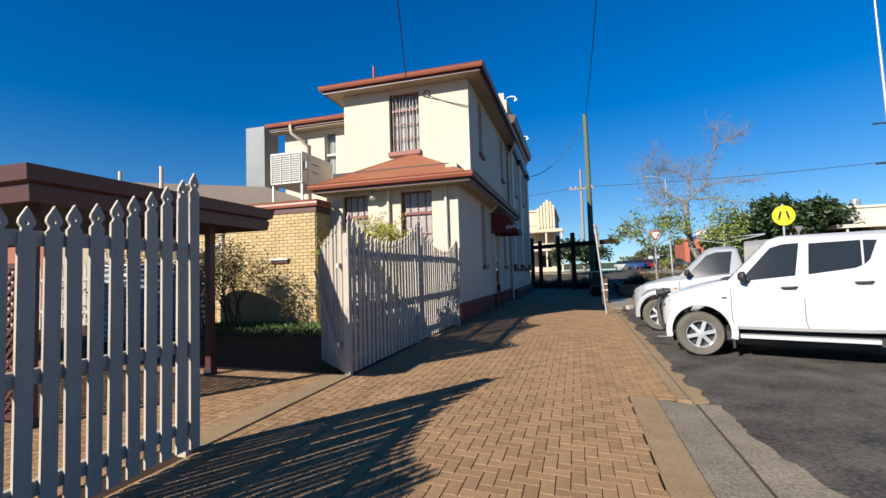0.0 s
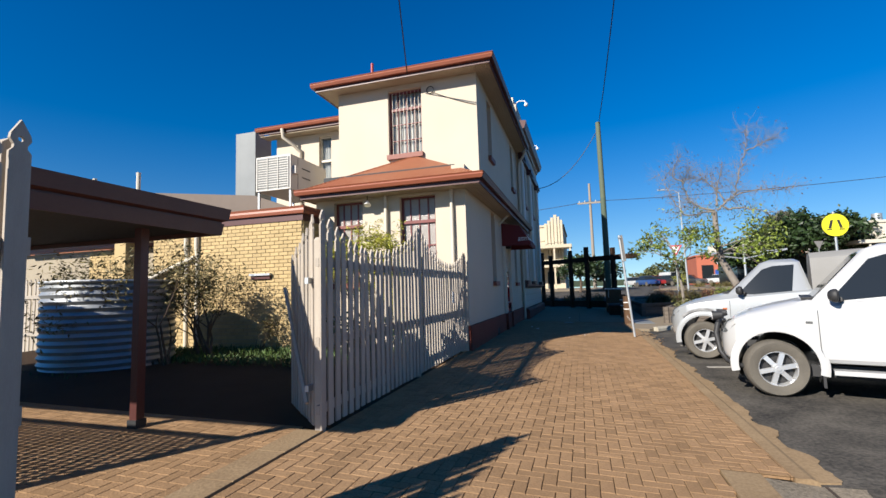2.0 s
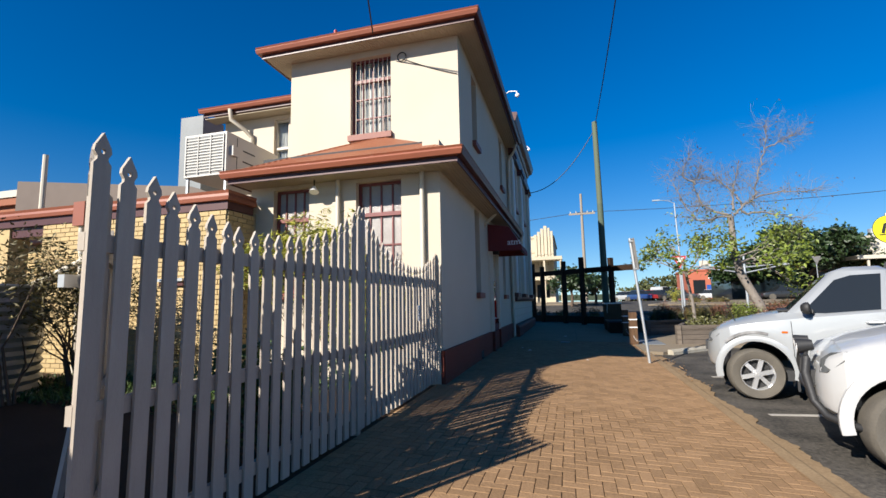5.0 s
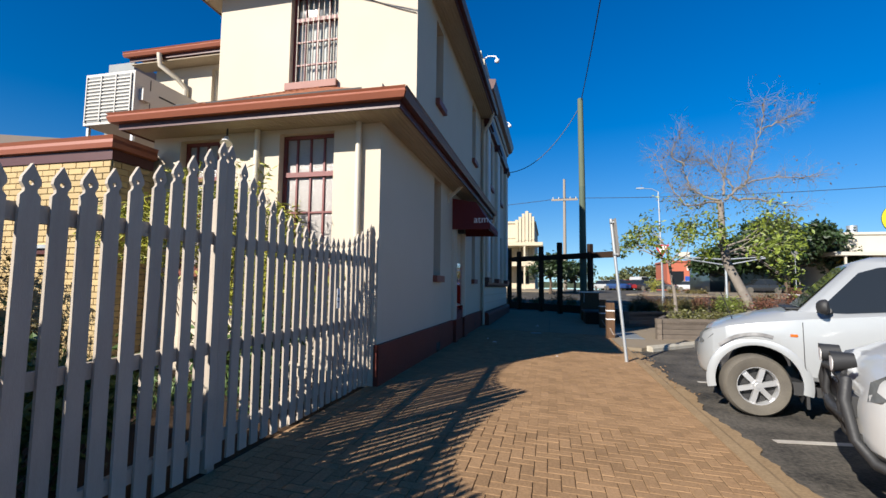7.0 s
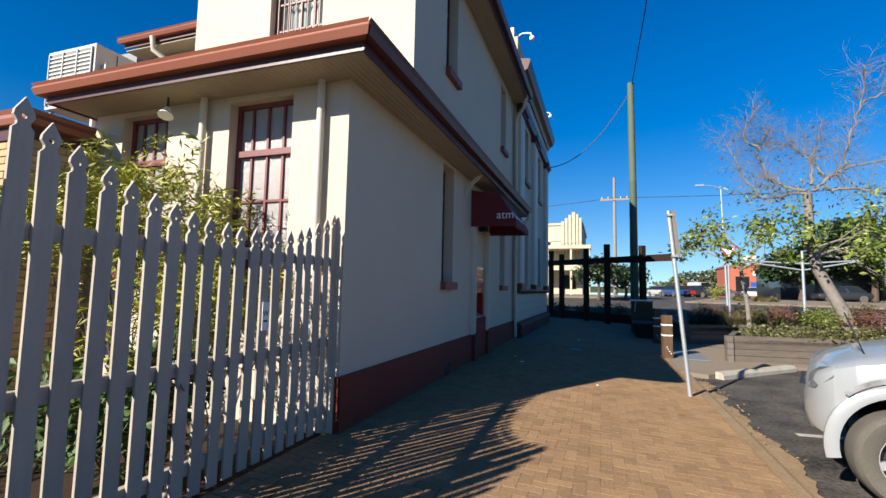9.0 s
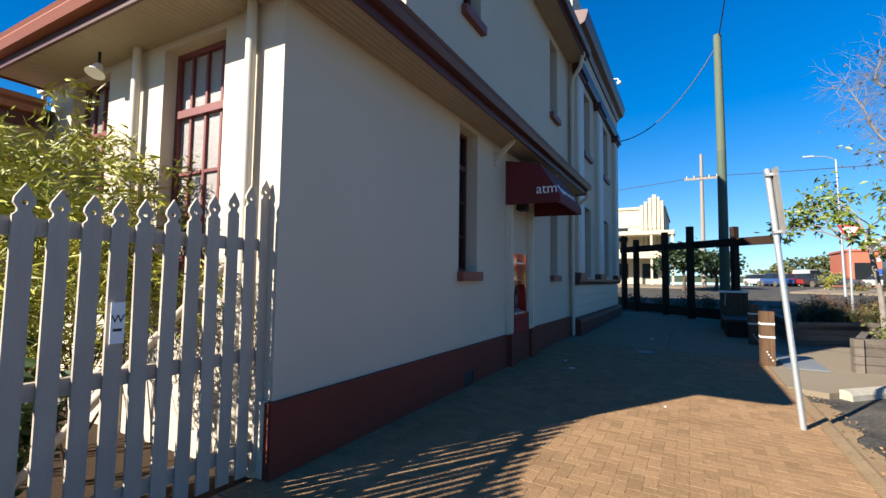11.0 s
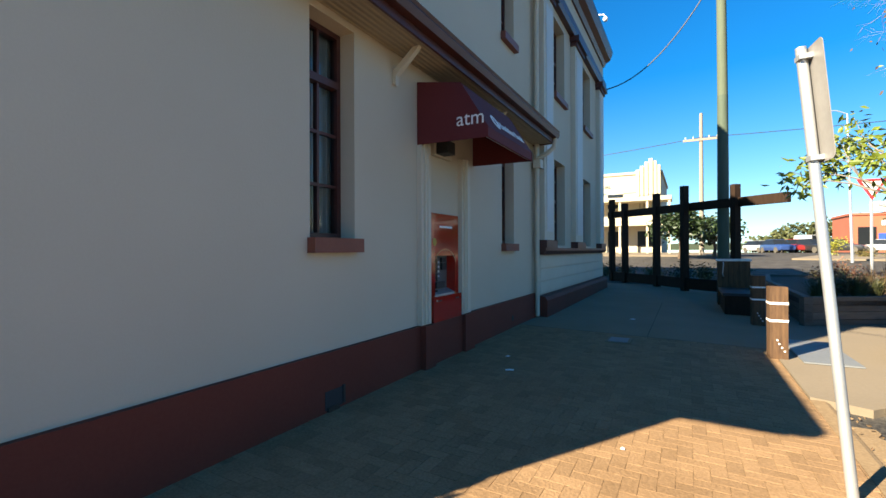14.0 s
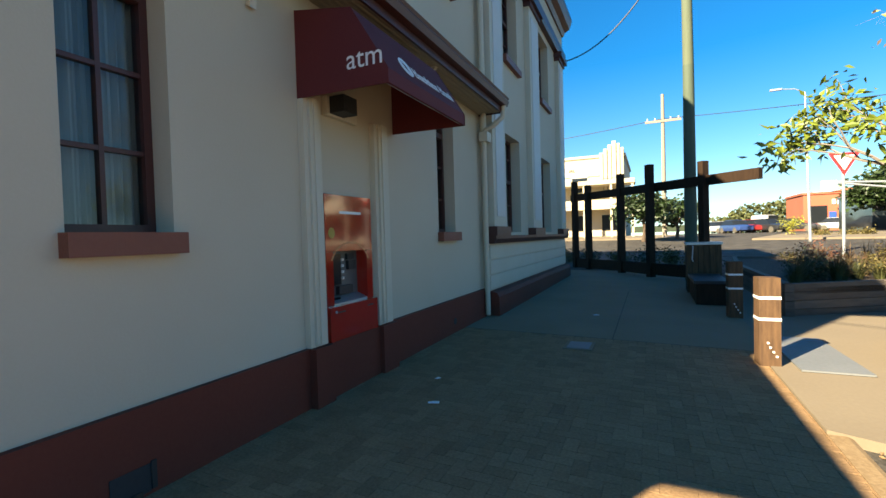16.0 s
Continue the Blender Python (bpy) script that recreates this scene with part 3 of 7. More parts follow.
def window_sash(name, axis, face, u0, u1, z0, z1, cols, rows, split, frame_mat, pane_mat, back_mat, label, sill=True, recess=0.17, inward=-1, bars=0):
    """A sash window set back in its opening; inward is the sign of the way into the wall."""
    w = thing(name, label, "window", kind="structure")
    def put(nm, ua, ub, za, zb, d0, d1, m, par=w, lab="", bev=0.0):
        lo, hi = sorted((face + inward * d0, face + inward * d1))
        bm = boxed(lo, hi, ua, ub, za, zb) if axis == "x" else boxed(ua, ub, lo, hi, za, zb)
        return part(nm, bm, m, par, lab, bevel=bev)
    d = recess
    fw = 0.05
    fr = put("frame", u0, u0 + fw, z0, z1, d, d + 0.08, frame_mat)
    put("frame", u1 - fw, u1, z0, z1, d, d + 0.08, frame_mat)
    put("frame", u0 + fw, u1 - fw, z1 - fw, z1, d, d + 0.08, frame_mat)
    put("frame", u0 + fw, u1 - fw, z0, z0 + fw, d, d + 0.08, frame_mat)
    if split:
        put("transom", u0 + fw, u1 - fw, split - 0.035, split + 0.035, d - 0.015, d + 0.075, frame_mat)
    for c in range(1, cols):
        u = u0 + (u1 - u0) * c / cols
        put("glazing_bar", u - 0.014, u + 0.014, z0 + fw, z1 - fw, d + 0.012, d + 0.06, frame_mat)
    for r in rows:
        put("glazing_bar", u0 + fw, u1 - fw, r - 0.014, r + 0.014, d + 0.014, d + 0.058, frame_mat)
    o = face + inward * (d + 0.037)
    quad = [(u0 + fw, z0 + fw), (u1 - fw, z0 + fw), (u1 - fw, z1 - fw), (u0 + fw, z1 - fw)]
    quad = quad if (axis == "x") == (inward < 0) else quad[::-1]
    if axis == "y":
        quad = quad[::-1]
        quad = quad if inward > 0 else quad[::-1]
    pane = mesh_part("pane", [(o, u, z) if axis == "x" else (u, o, z) for u, z in quad], [(0, 1, 2, 3)], pane_mat, w)
    want = Vector((-inward, 0, 0)) if axis == "x" else Vector((0, -inward, 0))
    if pane.data.polygons[0].normal.dot(want) < 0:
        pane.data.flip_normals()
    pane.visible_shadow = False
    if back_mat:
        bm = bm_new()
        n = 48
        row = []
        for i in range(n + 1):
            u = u0 + 0.01 + (u1 - u0 - 0.02) * i / n
            o = face + inward * (d + 0.12 + 0.018 * math.sin(i * 1.15) + 0.008 * math.sin(i * 2.7))
            row.append([bm.verts.new((o, u, z) if axis == "x" else (u, o, z)) for z in (z0 + 0.02, z1 - 0.01)])
        for a, b in zip(row, row[1:]):
            bm.faces.new((a[0], b[0], b[1], a[1]))
        part("curtain", bm, back_mat, w, "pleated net curtain", smooth=True)
    for i in range(bars):
        u = u0 + fw + (u1 - u0 - 2 * fw) * (i + 0.5) / bars
        p0, p1 = ((face + inward * (d - 0.05), u, z0 + 0.03), (face + inward * (d - 0.05), u, z1 - 0.03)) if axis == "x" else ((u, face + inward * (d - 0.05), z0 + 0.03), (u, face + inward * (d - 0.05), z1 - 0.03))
        part("security_bar", tube(bm_new(), p0, p1, 0.008, n=6), CREAM2, w)
    if sill:
        put("sill", u0 - 0.03, u1 + 0.03, z0 - 0.13, z0 - 0.002, -0.09, d, SILLRED, bev=0.01)
    return w


window_sash("window_1", "x", FX, 14.08, 14.66, 1.73, 3.68, 2, (2.22, 2.70), 3.18, MAROON, GLASS, BLIND, "tall narrow maroon sash window in deep reveal, net curtain")
window_sash("window_2", "x", FX, 18.53, 19.13, 1.73, 3.66, 2, (2.22, 2.70), 3.16, MAROON, GLASS, BLIND, "tall narrow maroon sash window beyond the awning")
window_sash("window_3", "x", FX, 14.12, 14.74, 5.32, 7.0, 2, (5.75, 6.2), 6.55, MAROON, GLASS, BLIND, "narrow upper-floor side window with red sill")
window_sash("window_4", "x", FX, 18.53, 19.16, 5.32, 7.0, 2, (5.75, 6.2), 6.55, MAROON, GLASS, BLIND, "narrow upper-floor side window near the corner block")
# Windows 5 to 7 get a lighter, redder maroon than the side windows.
window_sash("window_5", "y", FY, -4.36, -3.50, 1.75, 3.68, 4, (2.55,), 3.10, mat("front_maroon_paint", (0.178, 0.036, 0.0315), (0.133, 0.0288, 0.0245), 0.5), FROST, None, "maroon casement window with mottled obscure panes", recess=0.12, inward=1)
window_sash("window_6", "y", FY, -6.06, -5.30, 1.75, 3.68, 4, (2.55,), 3.10, bpy.data.materials["front_maroon_paint"], FROST, None, "maroon casement window half hidden by a shrub", recess=0.12, inward=1)
window_sash("window_7", "y", UY, -5.29, -4.32, 5.22, 7.03, 4, (5.65, 6.1), 6.52, bpy.data.materials["front_maroon_paint"], GLASS, CURTAIN, "barred upper window with white curtain and red sill", recess=0.12, inward=1, bars=8)

# corner block at the street end: pilasters, bands, cornice
BX, B0, B1 = -2.70, 20.36, 28.1
bopen = [(21.5, 22.6, 1.72, 3.68), (24.75, 25.95, 1.72, 3.68), (21.5, 22.6, 5.2, 6.95), (24.75, 25.95, 5.2, 6.95)]
bwall("corner_side_wall", "x", BX, -0.35, B0, B1, 0.0, 9.3, bopen, CREAM, "")
part("corner_back", boxed(-12.0, -3.05, B0, B0 + 0.3, 0.0, 9.3), CREAM, bank)
part("corner_north_wall", boxed(-12.0, -3.05, B1 - 0.3, B1, 0.0, 9.3), CREAM, bank)
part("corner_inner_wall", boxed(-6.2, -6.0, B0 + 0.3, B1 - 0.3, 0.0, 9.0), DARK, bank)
part("corner_roof", boxed(-12.0, -3.05, B0 + 0.3, B1 - 0.3, 8.9, 9.0), GALV, bank)
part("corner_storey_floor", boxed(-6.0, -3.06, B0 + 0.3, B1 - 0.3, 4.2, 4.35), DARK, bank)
for i, (a, b) in enumerate(((20.36, 21.12), (23.28, 24.22), (26.95, 27.75))):
    pil = part("pilaster", boxed(BX - 0.01, BX + 0.12, a, b, 1.82, 6.9), CREAM2, bank, bevel=0.01)
    part("recessed_panel", boxed(BX + 0.12, BX + 0.135, a + 0.14, b - 0.14, 2.0, 6.7), mat("pale_pilaster_panel", (0.592, 0.576, 0.546), (0.548, 0.533, 0.504), 0.6) if i == 0 else bpy.data.materials["pale_pilaster_panel"], pil)
    bm = boxed(BX, BX + 0.17, a - 0.04, b + 0.04, 6.9, 7.0)
    box(bm, BX, BX + 0.24, a - 0.09, b + 0.09, 7.0, 7.14)
    part("capital", bm, MAROON, pil, "maroon moulded capital", bevel=0.015)
    part("base", boxed(BX, BX + 0.18, a - 0.05, b + 0.05, 1.66, 1.82), MAROON, pil, "maroon base block", bevel=0.01)
for nm, prof, z, m in (("frieze_band", [(-0.01, 0), (0.13, 0), (0.16, 0.1), (0.16, 0.3), (-0.01, 0.3)], 7.14, MAROON),
                       ("frieze", [(-0.01, 0), (0.05, 0), (0.05, 0.60), (-0.01, 0.60)], 7.44, CREAM),
                       ("cornice", [(-0.01, 0), (0.10, 0), (0.16, 0.12), (0.30, 0.2), (0.34, 0.30), (0.38, 0.42), (0.38, 0.5), (-0.01, 0.56)], 8.04, MAROON),
                       ("sill_band", [(-0.01, 0), (0.10, 0), (0.14, 0.08), (0.14, 0.14), (-0.01, 0.14)], 1.52, MAROON),
                       ("corner_plinth", [(-0.01, 0), (0.17, 0), (0.17, 0.40), (0.13, 0.47), (-0.01, 0.50)], 0.19, PLINTH)):
    part(nm, sweep(bm_new(), prof, [(BX, B0, z, 1, 0), (BX, B1, z, 1, 0)]), m, bank)
for z in (0.72, 0.98, 1.25):
    part("dado_course", boxed(BX - 0.01, BX + 0.02, B0 + 0.02, B1 - 0.02, z, z + 0.235), CREAM2, bank, bevel=0.012)
part("parapet", boxed(BX - 0.45, BX - 0.12, B0 + 0.02, B1 - 0.02, 9.302, 9.62), CREAM2, bank)
for i, (a, b, c, d) in enumerate(bopen):
    window_sash("window_%d" % (8 + i), "x", BX, a, b, c, d, 2, (c + (d - c) * 0.3, c + (d - c) * 0.8), c + (d - c) * 0.55, MAROON, GLASS, BLIND, "street-end sash window between tall pilasters" if c < 3 else "upper sash window between tall pilasters", sill=c > 3, recess=0.2)

# roofs
def roof_sheet(name, quads, material, thick=0.03):
    bm = bm_new()
    for q in quads:
        vs = [bm.verts.new(p) for p in q]
        bm.faces.new(vs)
    bmesh.ops.remove_doubles(bm, verts=bm.verts, dist=0.001)
    bmesh.ops.solidify(bm, geom=bm.faces, thickness=thick)
    return part(name, bm, material, bank)


EZ, EY0, EX1, EX0 = 3.935, 10.62, -2.36, -6.66      # lower eave
rise = 0.555
py = UY - 0.003
pz = EZ + (py - EY0) * rise
run = py - EY0
roof_sheet("lower_roof_front", [[(EX0, EY0, EZ), (EX1, EY0, EZ), (EX1 - run, py, pz), (EX0 + run, py, pz)]], ROOF_X)
roof_sheet("lower_roof_side", [[(EX1, EY0, EZ), (EX1, py, EZ), (EX1 - run, py, pz)], ], ROOF_Y)
roof_sheet("lower_roof_west", [[(EX0, EY0, EZ), (EX0, py, EZ), (EX0 + run, py, pz)]], ROOF_Y)
roof_sheet("side_eave_roof", [[(EX1, py + 0.004, EZ), (EX1, 20.28, EZ), (FX + 0.002, 20.28, EZ + (EX1 - FX) * rise), (FX + 0.002, py + 0.004, EZ + (EX1 - FX) * rise)]], ROOF_Y)
UZ, UY0, UX1, UX0, UY1 = 7.36, 12.3, -2.34, -7.3, 20.36
mid, urun, ur = (UX0 + UX1) / 2, (UX1 - UX0) / 2, 0.50
roof_sheet("upper_roof_front", [[(UX0, UY0, UZ), (UX1, UY0, UZ), (mid, UY0 + urun, UZ + urun * ur)]], ROOF_X)
roof_sheet("upper_roof_side", [[(UX1, UY0, UZ), (UX1, UY1 - 0.02, UZ), (mid, UY1 - 0.02, UZ + urun * ur), (mid, UY0 + urun, UZ + urun * ur)]], ROOF_Y)
roof_sheet("upper_roof_west", [[(UX0, UY0, UZ), (UX0, UY1 - 0.02, UZ), (mid, UY1 - 0.02, UZ + urun * ur), (mid, UY0 + urun, UZ + urun * ur)]], ROOF_Y)
GUT = [(0.0, -0.125), (0.085, -0.12), (0.115, -0.05), (0.10, -0.02), (0.118, 0.012), (0.0, 0.012)]
FAS = [(-0.03, -0.21), (-0.004, -0.21), (-0.004, -0.004), (-0.03, -0.004)]
for nm, prof, m in (("gutter", GUT, TERRA), ("fascia", FAS, MAROON)):
    part("lower_front_" + nm, sweep(bm_new(), prof, [(EX0, EY0, EZ, -0.9, -1), (EX1, EY0, EZ, 0.9, -1)]), m, bank)
    part("upper_front_" + nm, sweep(bm_new(), prof, [(UX0, UY0, UZ, -0.9, -1), (UX1, UY0, UZ, 0.9, -1)]), m, bank)
    # Footpath-side gutters take the fascia's maroon; front and west gutters stay terracotta.
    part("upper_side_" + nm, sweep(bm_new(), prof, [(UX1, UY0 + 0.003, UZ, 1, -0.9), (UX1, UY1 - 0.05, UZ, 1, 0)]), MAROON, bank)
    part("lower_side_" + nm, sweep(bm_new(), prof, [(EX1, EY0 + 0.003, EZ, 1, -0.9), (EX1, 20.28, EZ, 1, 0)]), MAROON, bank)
    part("upper_west_" + nm, sweep(bm_new(), prof, [(UX0, UY0 + 0.003, UZ, -1, -0.9), (UX0, UY1 - 0.05, UZ, -1, 0)]), m, bank)
    part("lower_west_" + nm, sweep(bm_new(), prof, [(EX0, EY0 + 0.003, EZ, -1, -0.9), (EX0, UY, EZ, -1, 0)]), m, bank)
for nm, q in (("lower_soffit", (EX0 + 0.03, EX1 - 0.03, EY0 + 0.03, FY - 0.003, EZ - 0.19, EZ - 0.17)), ("upper_soffit", (UX0 + 0.03, UX1 - 0.03, UY0 + 0.03, UY - 0.003, UZ - 0.19, UZ - 0.17)),
              ("upper_side_soffit", (FX + 0.003, UX1 - 0.03, UY, UY1 - 0.05, UZ - 0.19, UZ - 0.17)), ("lower_side_soffit", (FX + 0.003, EX1 - 0.03, FY, 20.28, EZ - 0.19, EZ - 0.17)),
              ("upper_west_soffit", (UX0 + 0.03, -6.83, UY, UY1 - 0.05, UZ - 0.19, UZ - 0.17)), ("lower_west_soffit", (EX0 + 0.03, -6.56, FY, UY, EZ - 0.19, EZ - 0.17))):
    part(nm, boxed(*q), SOFFIT, bank)
part("eave_end_board", boxed(FX + 0.003, EX1 - 0.005, 20.282, 20.30, EZ - 0.21, EZ - 0.02), MAROON, bank)

# brackets under the side eave
for y in (15.32, 17.9):
    bm = bm_new()
    m = pose(FX, y - 0.03, 0, 0, 0, 0)
    prism(bm, [(0.003, 3.40), (0.04, 3.38), (0.05, 3.48), (0.30, 3.70), (0.33, 3.743), (0.26, 3.743), (0.04, 3.56), (0.003, 3.56)], 0.06, m)
    part("eave_bracket", bm, CREAM2, bank)

# downpipes
for pts, r in (([(-3.10, FY - 0.07, 0.2), (-3.10, FY - 0.07, 3.744)], 0.04), ([(-4.68, FY - 0.07, 0.2), (-4.68, FY - 0.07, 3.744)], 0.04),
               ([(FX + 0.10, 20.24, 0.3), (FX + 0.10, 20.24, 3.25), (FX + 0.14, 20.2, 3.45), (FX + 0.30, 20.2, 3.52), (FX + 0.46, 20.2, 3.64), (FX + 0.48, 20.2, 3.82)], 0.045),
               ([(FX + 0.10, 20.24, 3.3), (FX + 0.10, 20.24, 6.5), (FX + 0.12, 20.22, 6.7), (FX + 0.34, 20.1, 6.95), (FX + 0.42, 20.0, 7.15), (FX + 0.44, 20.0, 7.24)], 0.05),
               ([(-9.4, 14.68, 3.4), (-9.4, 14.68, 6.35), (-9.5, 14.5, 6.55), (-9.78, 14.25, 6.8), (-9.8, 14.22, 7.1)], 0.06)):
    part("downpipe", pipe(bm_new(), pts, r, 12), CREAM2, bank, smooth=True)
part("rain_head", boxed(FX + 0.05, FX + 0.2, 20.14, 20.34, 3.26, 3.42), CREAM2, bank, bevel=0.02)

# rear wing with its own eave
bwall("wing_wall", "y", 14.75, 0.3, -10.4, -6.83, 0.0, 7.1, [(-8.72, -8.25, 5.2, 6.85)], CREAM, "")
part("wing_side_wall", boxed(-10.4, -10.1, 15.05, 20.0, 0.0, 7.1), CREAM, bank)
window_sash("window_12", "y", 14.75, -8.72, -8.25, 5.2, 6.85, 1, (), 6.0, CREAM2, GLASS, CURTAIN, "narrow white-framed window of the rear wing", sill=False, recess=0.1, inward=1)
for nm, prof, m in (("gutter", GUT, TERRA), ("fascia", FAS, MAROON)):
    part("wing_" + nm, sweep(bm_new(), prof, [(-10.78, 14.3, 7.22, -0.9, -1), (-7.31, 14.3, 7.22, 0, -1)]), m, bank)
part("wing_soffit", boxed(-10.75, -7.31, 14.33, 14.747, 6.95, 6.97), SOFFIT, bank)
roof_sheet("wing_roof", [[(-10.78, 14.3, 7.22), (-7.31, 14.3, 7.22), (-7.31, 17, 8.4), (-8.8, 17, 8.4)], [(-10.78, 14.3, 7.22), (-8.8, 17, 8.4), (-8.8, 20, 8.4), (-10.78, 20, 7.22)]], ROOF_X)
part("vent_pipe", tube(bm_new(), (-6.15, 13.6, 7.6), (-6.15, 13.6, 8.42), 0.045), mat("red_vent_pipe", (0.311, 0.0288, 0.021), (0.266, 0.0252, 0.0175), 0.5), bank, "short red vent pipe", smooth=True)

# ---- cream brick annexe ----
annexe = thing("brick_annexe", "single-storey cream brick annexe with red fascia", "building")
AX, AY = -6.42, 10.36
part("core", boxed(-10.75, AX - 0.012, AY + 0.012, 14.7, 0.0, 3.25), MORTAR, annexe)
part("core", boxed(-17.0, -10.752, AY + 0.9, 14.7, 0.0, 2.98), MORTAR, annexe)
rim = [(-12.15, AY, 3.52, -0.3, -1), (AX, AY, 3.52, 1, -1), (AX, 11.0, 3.52, 1, 0)]
part("fascia", sweep(bm_new(), [(0.0, -0.18), (0.085, -0.165), (0.10, -0.10), (0.085, -0.05), (0.105, 0.0), (0.0, 0.02)], rim), TERRA, annexe, "terracotta gutter")
part("under_fascia", sweep(bm_new(), [(0.0, -0.32), (0.03, -0.32), (0.03, -0.182), (0.0, -0.182)], rim), MAROON, annexe, "maroon fascia board")
part("pillar", boxed(-12.10, -11.72, AY + 0.012, AY + 0.38, 0.0, 3.20), BRICK, annexe, "narrow cream brick pillar")
part("lintel", boxed(-12.10, -10.755, AY + 0.05, AY + 0.35, 3.00, 3.20), MAROON, annexe)
part("rain_head", boxed(-9.78, -9.50, AY - 0.16, AY - 0.035, 3.10, 3.56), TERRA, annexe, "terracotta rainwater head", bevel=0.01)
part("fascia", boxed(-17.0, -9.95, AY + 0.72, AY + 0.88, 3.0, 3.3), TERRA, annexe)
part("roof", boxed(-17.0, AX - 0.02, AY + 0.05, 14.7, 3.40, 3.45), mat("brown_metal_roof", (0.118, 0.0828, 0.0595), (0.0962, 0.0648, 0.0455), 0.6), annexe)
bm = bm_new()
prism(bm, [(-17.0, 3.46), (-8.9, 3.46), (-8.9, 4.2), (-10.4, 4.75), (-17.0, 5.5)], 0.2, pose(0, 13.6, 0))
part("rear_parapet", bm, bpy.data.materials["brown_metal_roof"], annexe)
part("garage_door", boxed(-11.72, -10.76, AY + 0.84, AY + 0.89, 0.3, 2.95), mat("brown_roller_door", (0.074, 0.0396, 0.021), (0.0555, 0.0288, 0.0168), 0.7), annexe)
for x in (-9.66, -9.34):
    part("downpipe", pipe(bm_new(), [(x, AY - 0.06, 3.12), (x, AY - 0.06, 2.75), (x, AY - 0.02, 2.5), (x, AY - 0.02, 0.3)], 0.055, 10), CREAM2, annexe, smooth=True)
part("drain_pipe", pipe(bm_new(), [(-9.36, AY - 0.08, 2.50), (-9.62, AY - 0.08, 2.42), (-11.7, AY - 0.10, 1.72)], 0.05, 10), CREAM2, annexe, smooth=True)
meter = thing("wall_vent", "small flat metal vent hood on the brick wall", "vent")
bm = boxed(-7.78, -7.22, AY - 0.10, AY - 0.013, 1.98, 2.03)
part("hood", bm, GALV, meter, bevel=0.008)
part("lip", boxed(-7.76, -7.24, AY - 0.06, AY - 0.013, 1.90, 1.978), MAROON, meter)

# ---- the carport ----
trellis = thing("trellis_panel", "criss-cross timber trellis closing the carport's side", "trellis")
T0, T1, TH = -8.5, -4.92, 1.42
tz = yard_z(-6.5, 3.0) + 0.02
part("top_rail", boxed(T0, T1, 2.975, 3.02, tz + TH, tz + TH + 0.05), MAROON, trellis)
part("bottom_rail", boxed(T0, T1, 2.975, 3.02, tz + 0.02, tz + 0.07), MAROON, trellis)
for sgn in (-1, 1):
    k = T0 - TH
    while k < T1 + TH:
        lo, hi = (max(T0, k), min(T1, k + TH)) if sgn > 0 else (max(T0, k - TH), min(T1, k))
        if hi - lo > 0.05:
            slat = bm_new()
            za, zc = ((lo - k), (hi - k)) if sgn > 0 else ((k - lo), (k - hi))
            y = 2.985 if sgn > 0 else 2.999
            prism(slat, [(lo - 0.02, za + tz + 0.05), (lo + 0.02, za + tz + 0.05), (hi + 0.02, zc + tz + 0.05), (hi - 0.02, zc + tz + 0.05)], 0.012, pose(0, y, 0))
            part("slat", slat, MAROON, trellis)
        k += 0.098
carport = thing("carport", "flat-roofed carport with dark red-brown fascia", "carport")
part("roof_deck", boxed(-12.5, -4.33, 2.66, 5.66, 2.43, 2.49), bpy.data.materials["brown_metal_roof"], carport)
# The ceiling's near-black colour stands for the shade under the roof.
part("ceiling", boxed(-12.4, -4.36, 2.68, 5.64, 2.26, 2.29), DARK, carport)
CFAS = [(-0.03, -0.27), (0.0, -0.27), (0.02, -0.14), (0.0, -0.14), (0.0, -0.12), (0.05, -0.10), (0.07, 0.03), (-0.03, 0.03)]
part("fascia", sweep(bm_new(), CFAS, [(-12.5, 5.68, 2.48, 0, 1), (-4.32, 5.68, 2.48, 1, 1), (-4.32, 2.64, 2.48, 1, -1), (-12.5, 2.64, 2.48, 0, -1)]), mat("red_brown_fascia", (0.085, 0.028, 0.02), (0.065, 0.021, 0.015), 0.5, scale=1.5), carport, "red-brown metal fascia")
for x, y in ((-4.87, 5.16), (-4.87, 3.0), (-8.6, 5.16), (-8.6, 3.0)):
    post = part("post", boxed(x - 0.045, x + 0.045, y - 0.045, y + 0.045, yard_z(x, y), 2.27), MAROON, carport, bevel=0.006)
    part("shoe", boxed(x - 0.06, x + 0.06, y - 0.06, y + 0.06, yard_z(x, y) - 0.01, yard_z(x, y) + 0.09), BLACK, post)


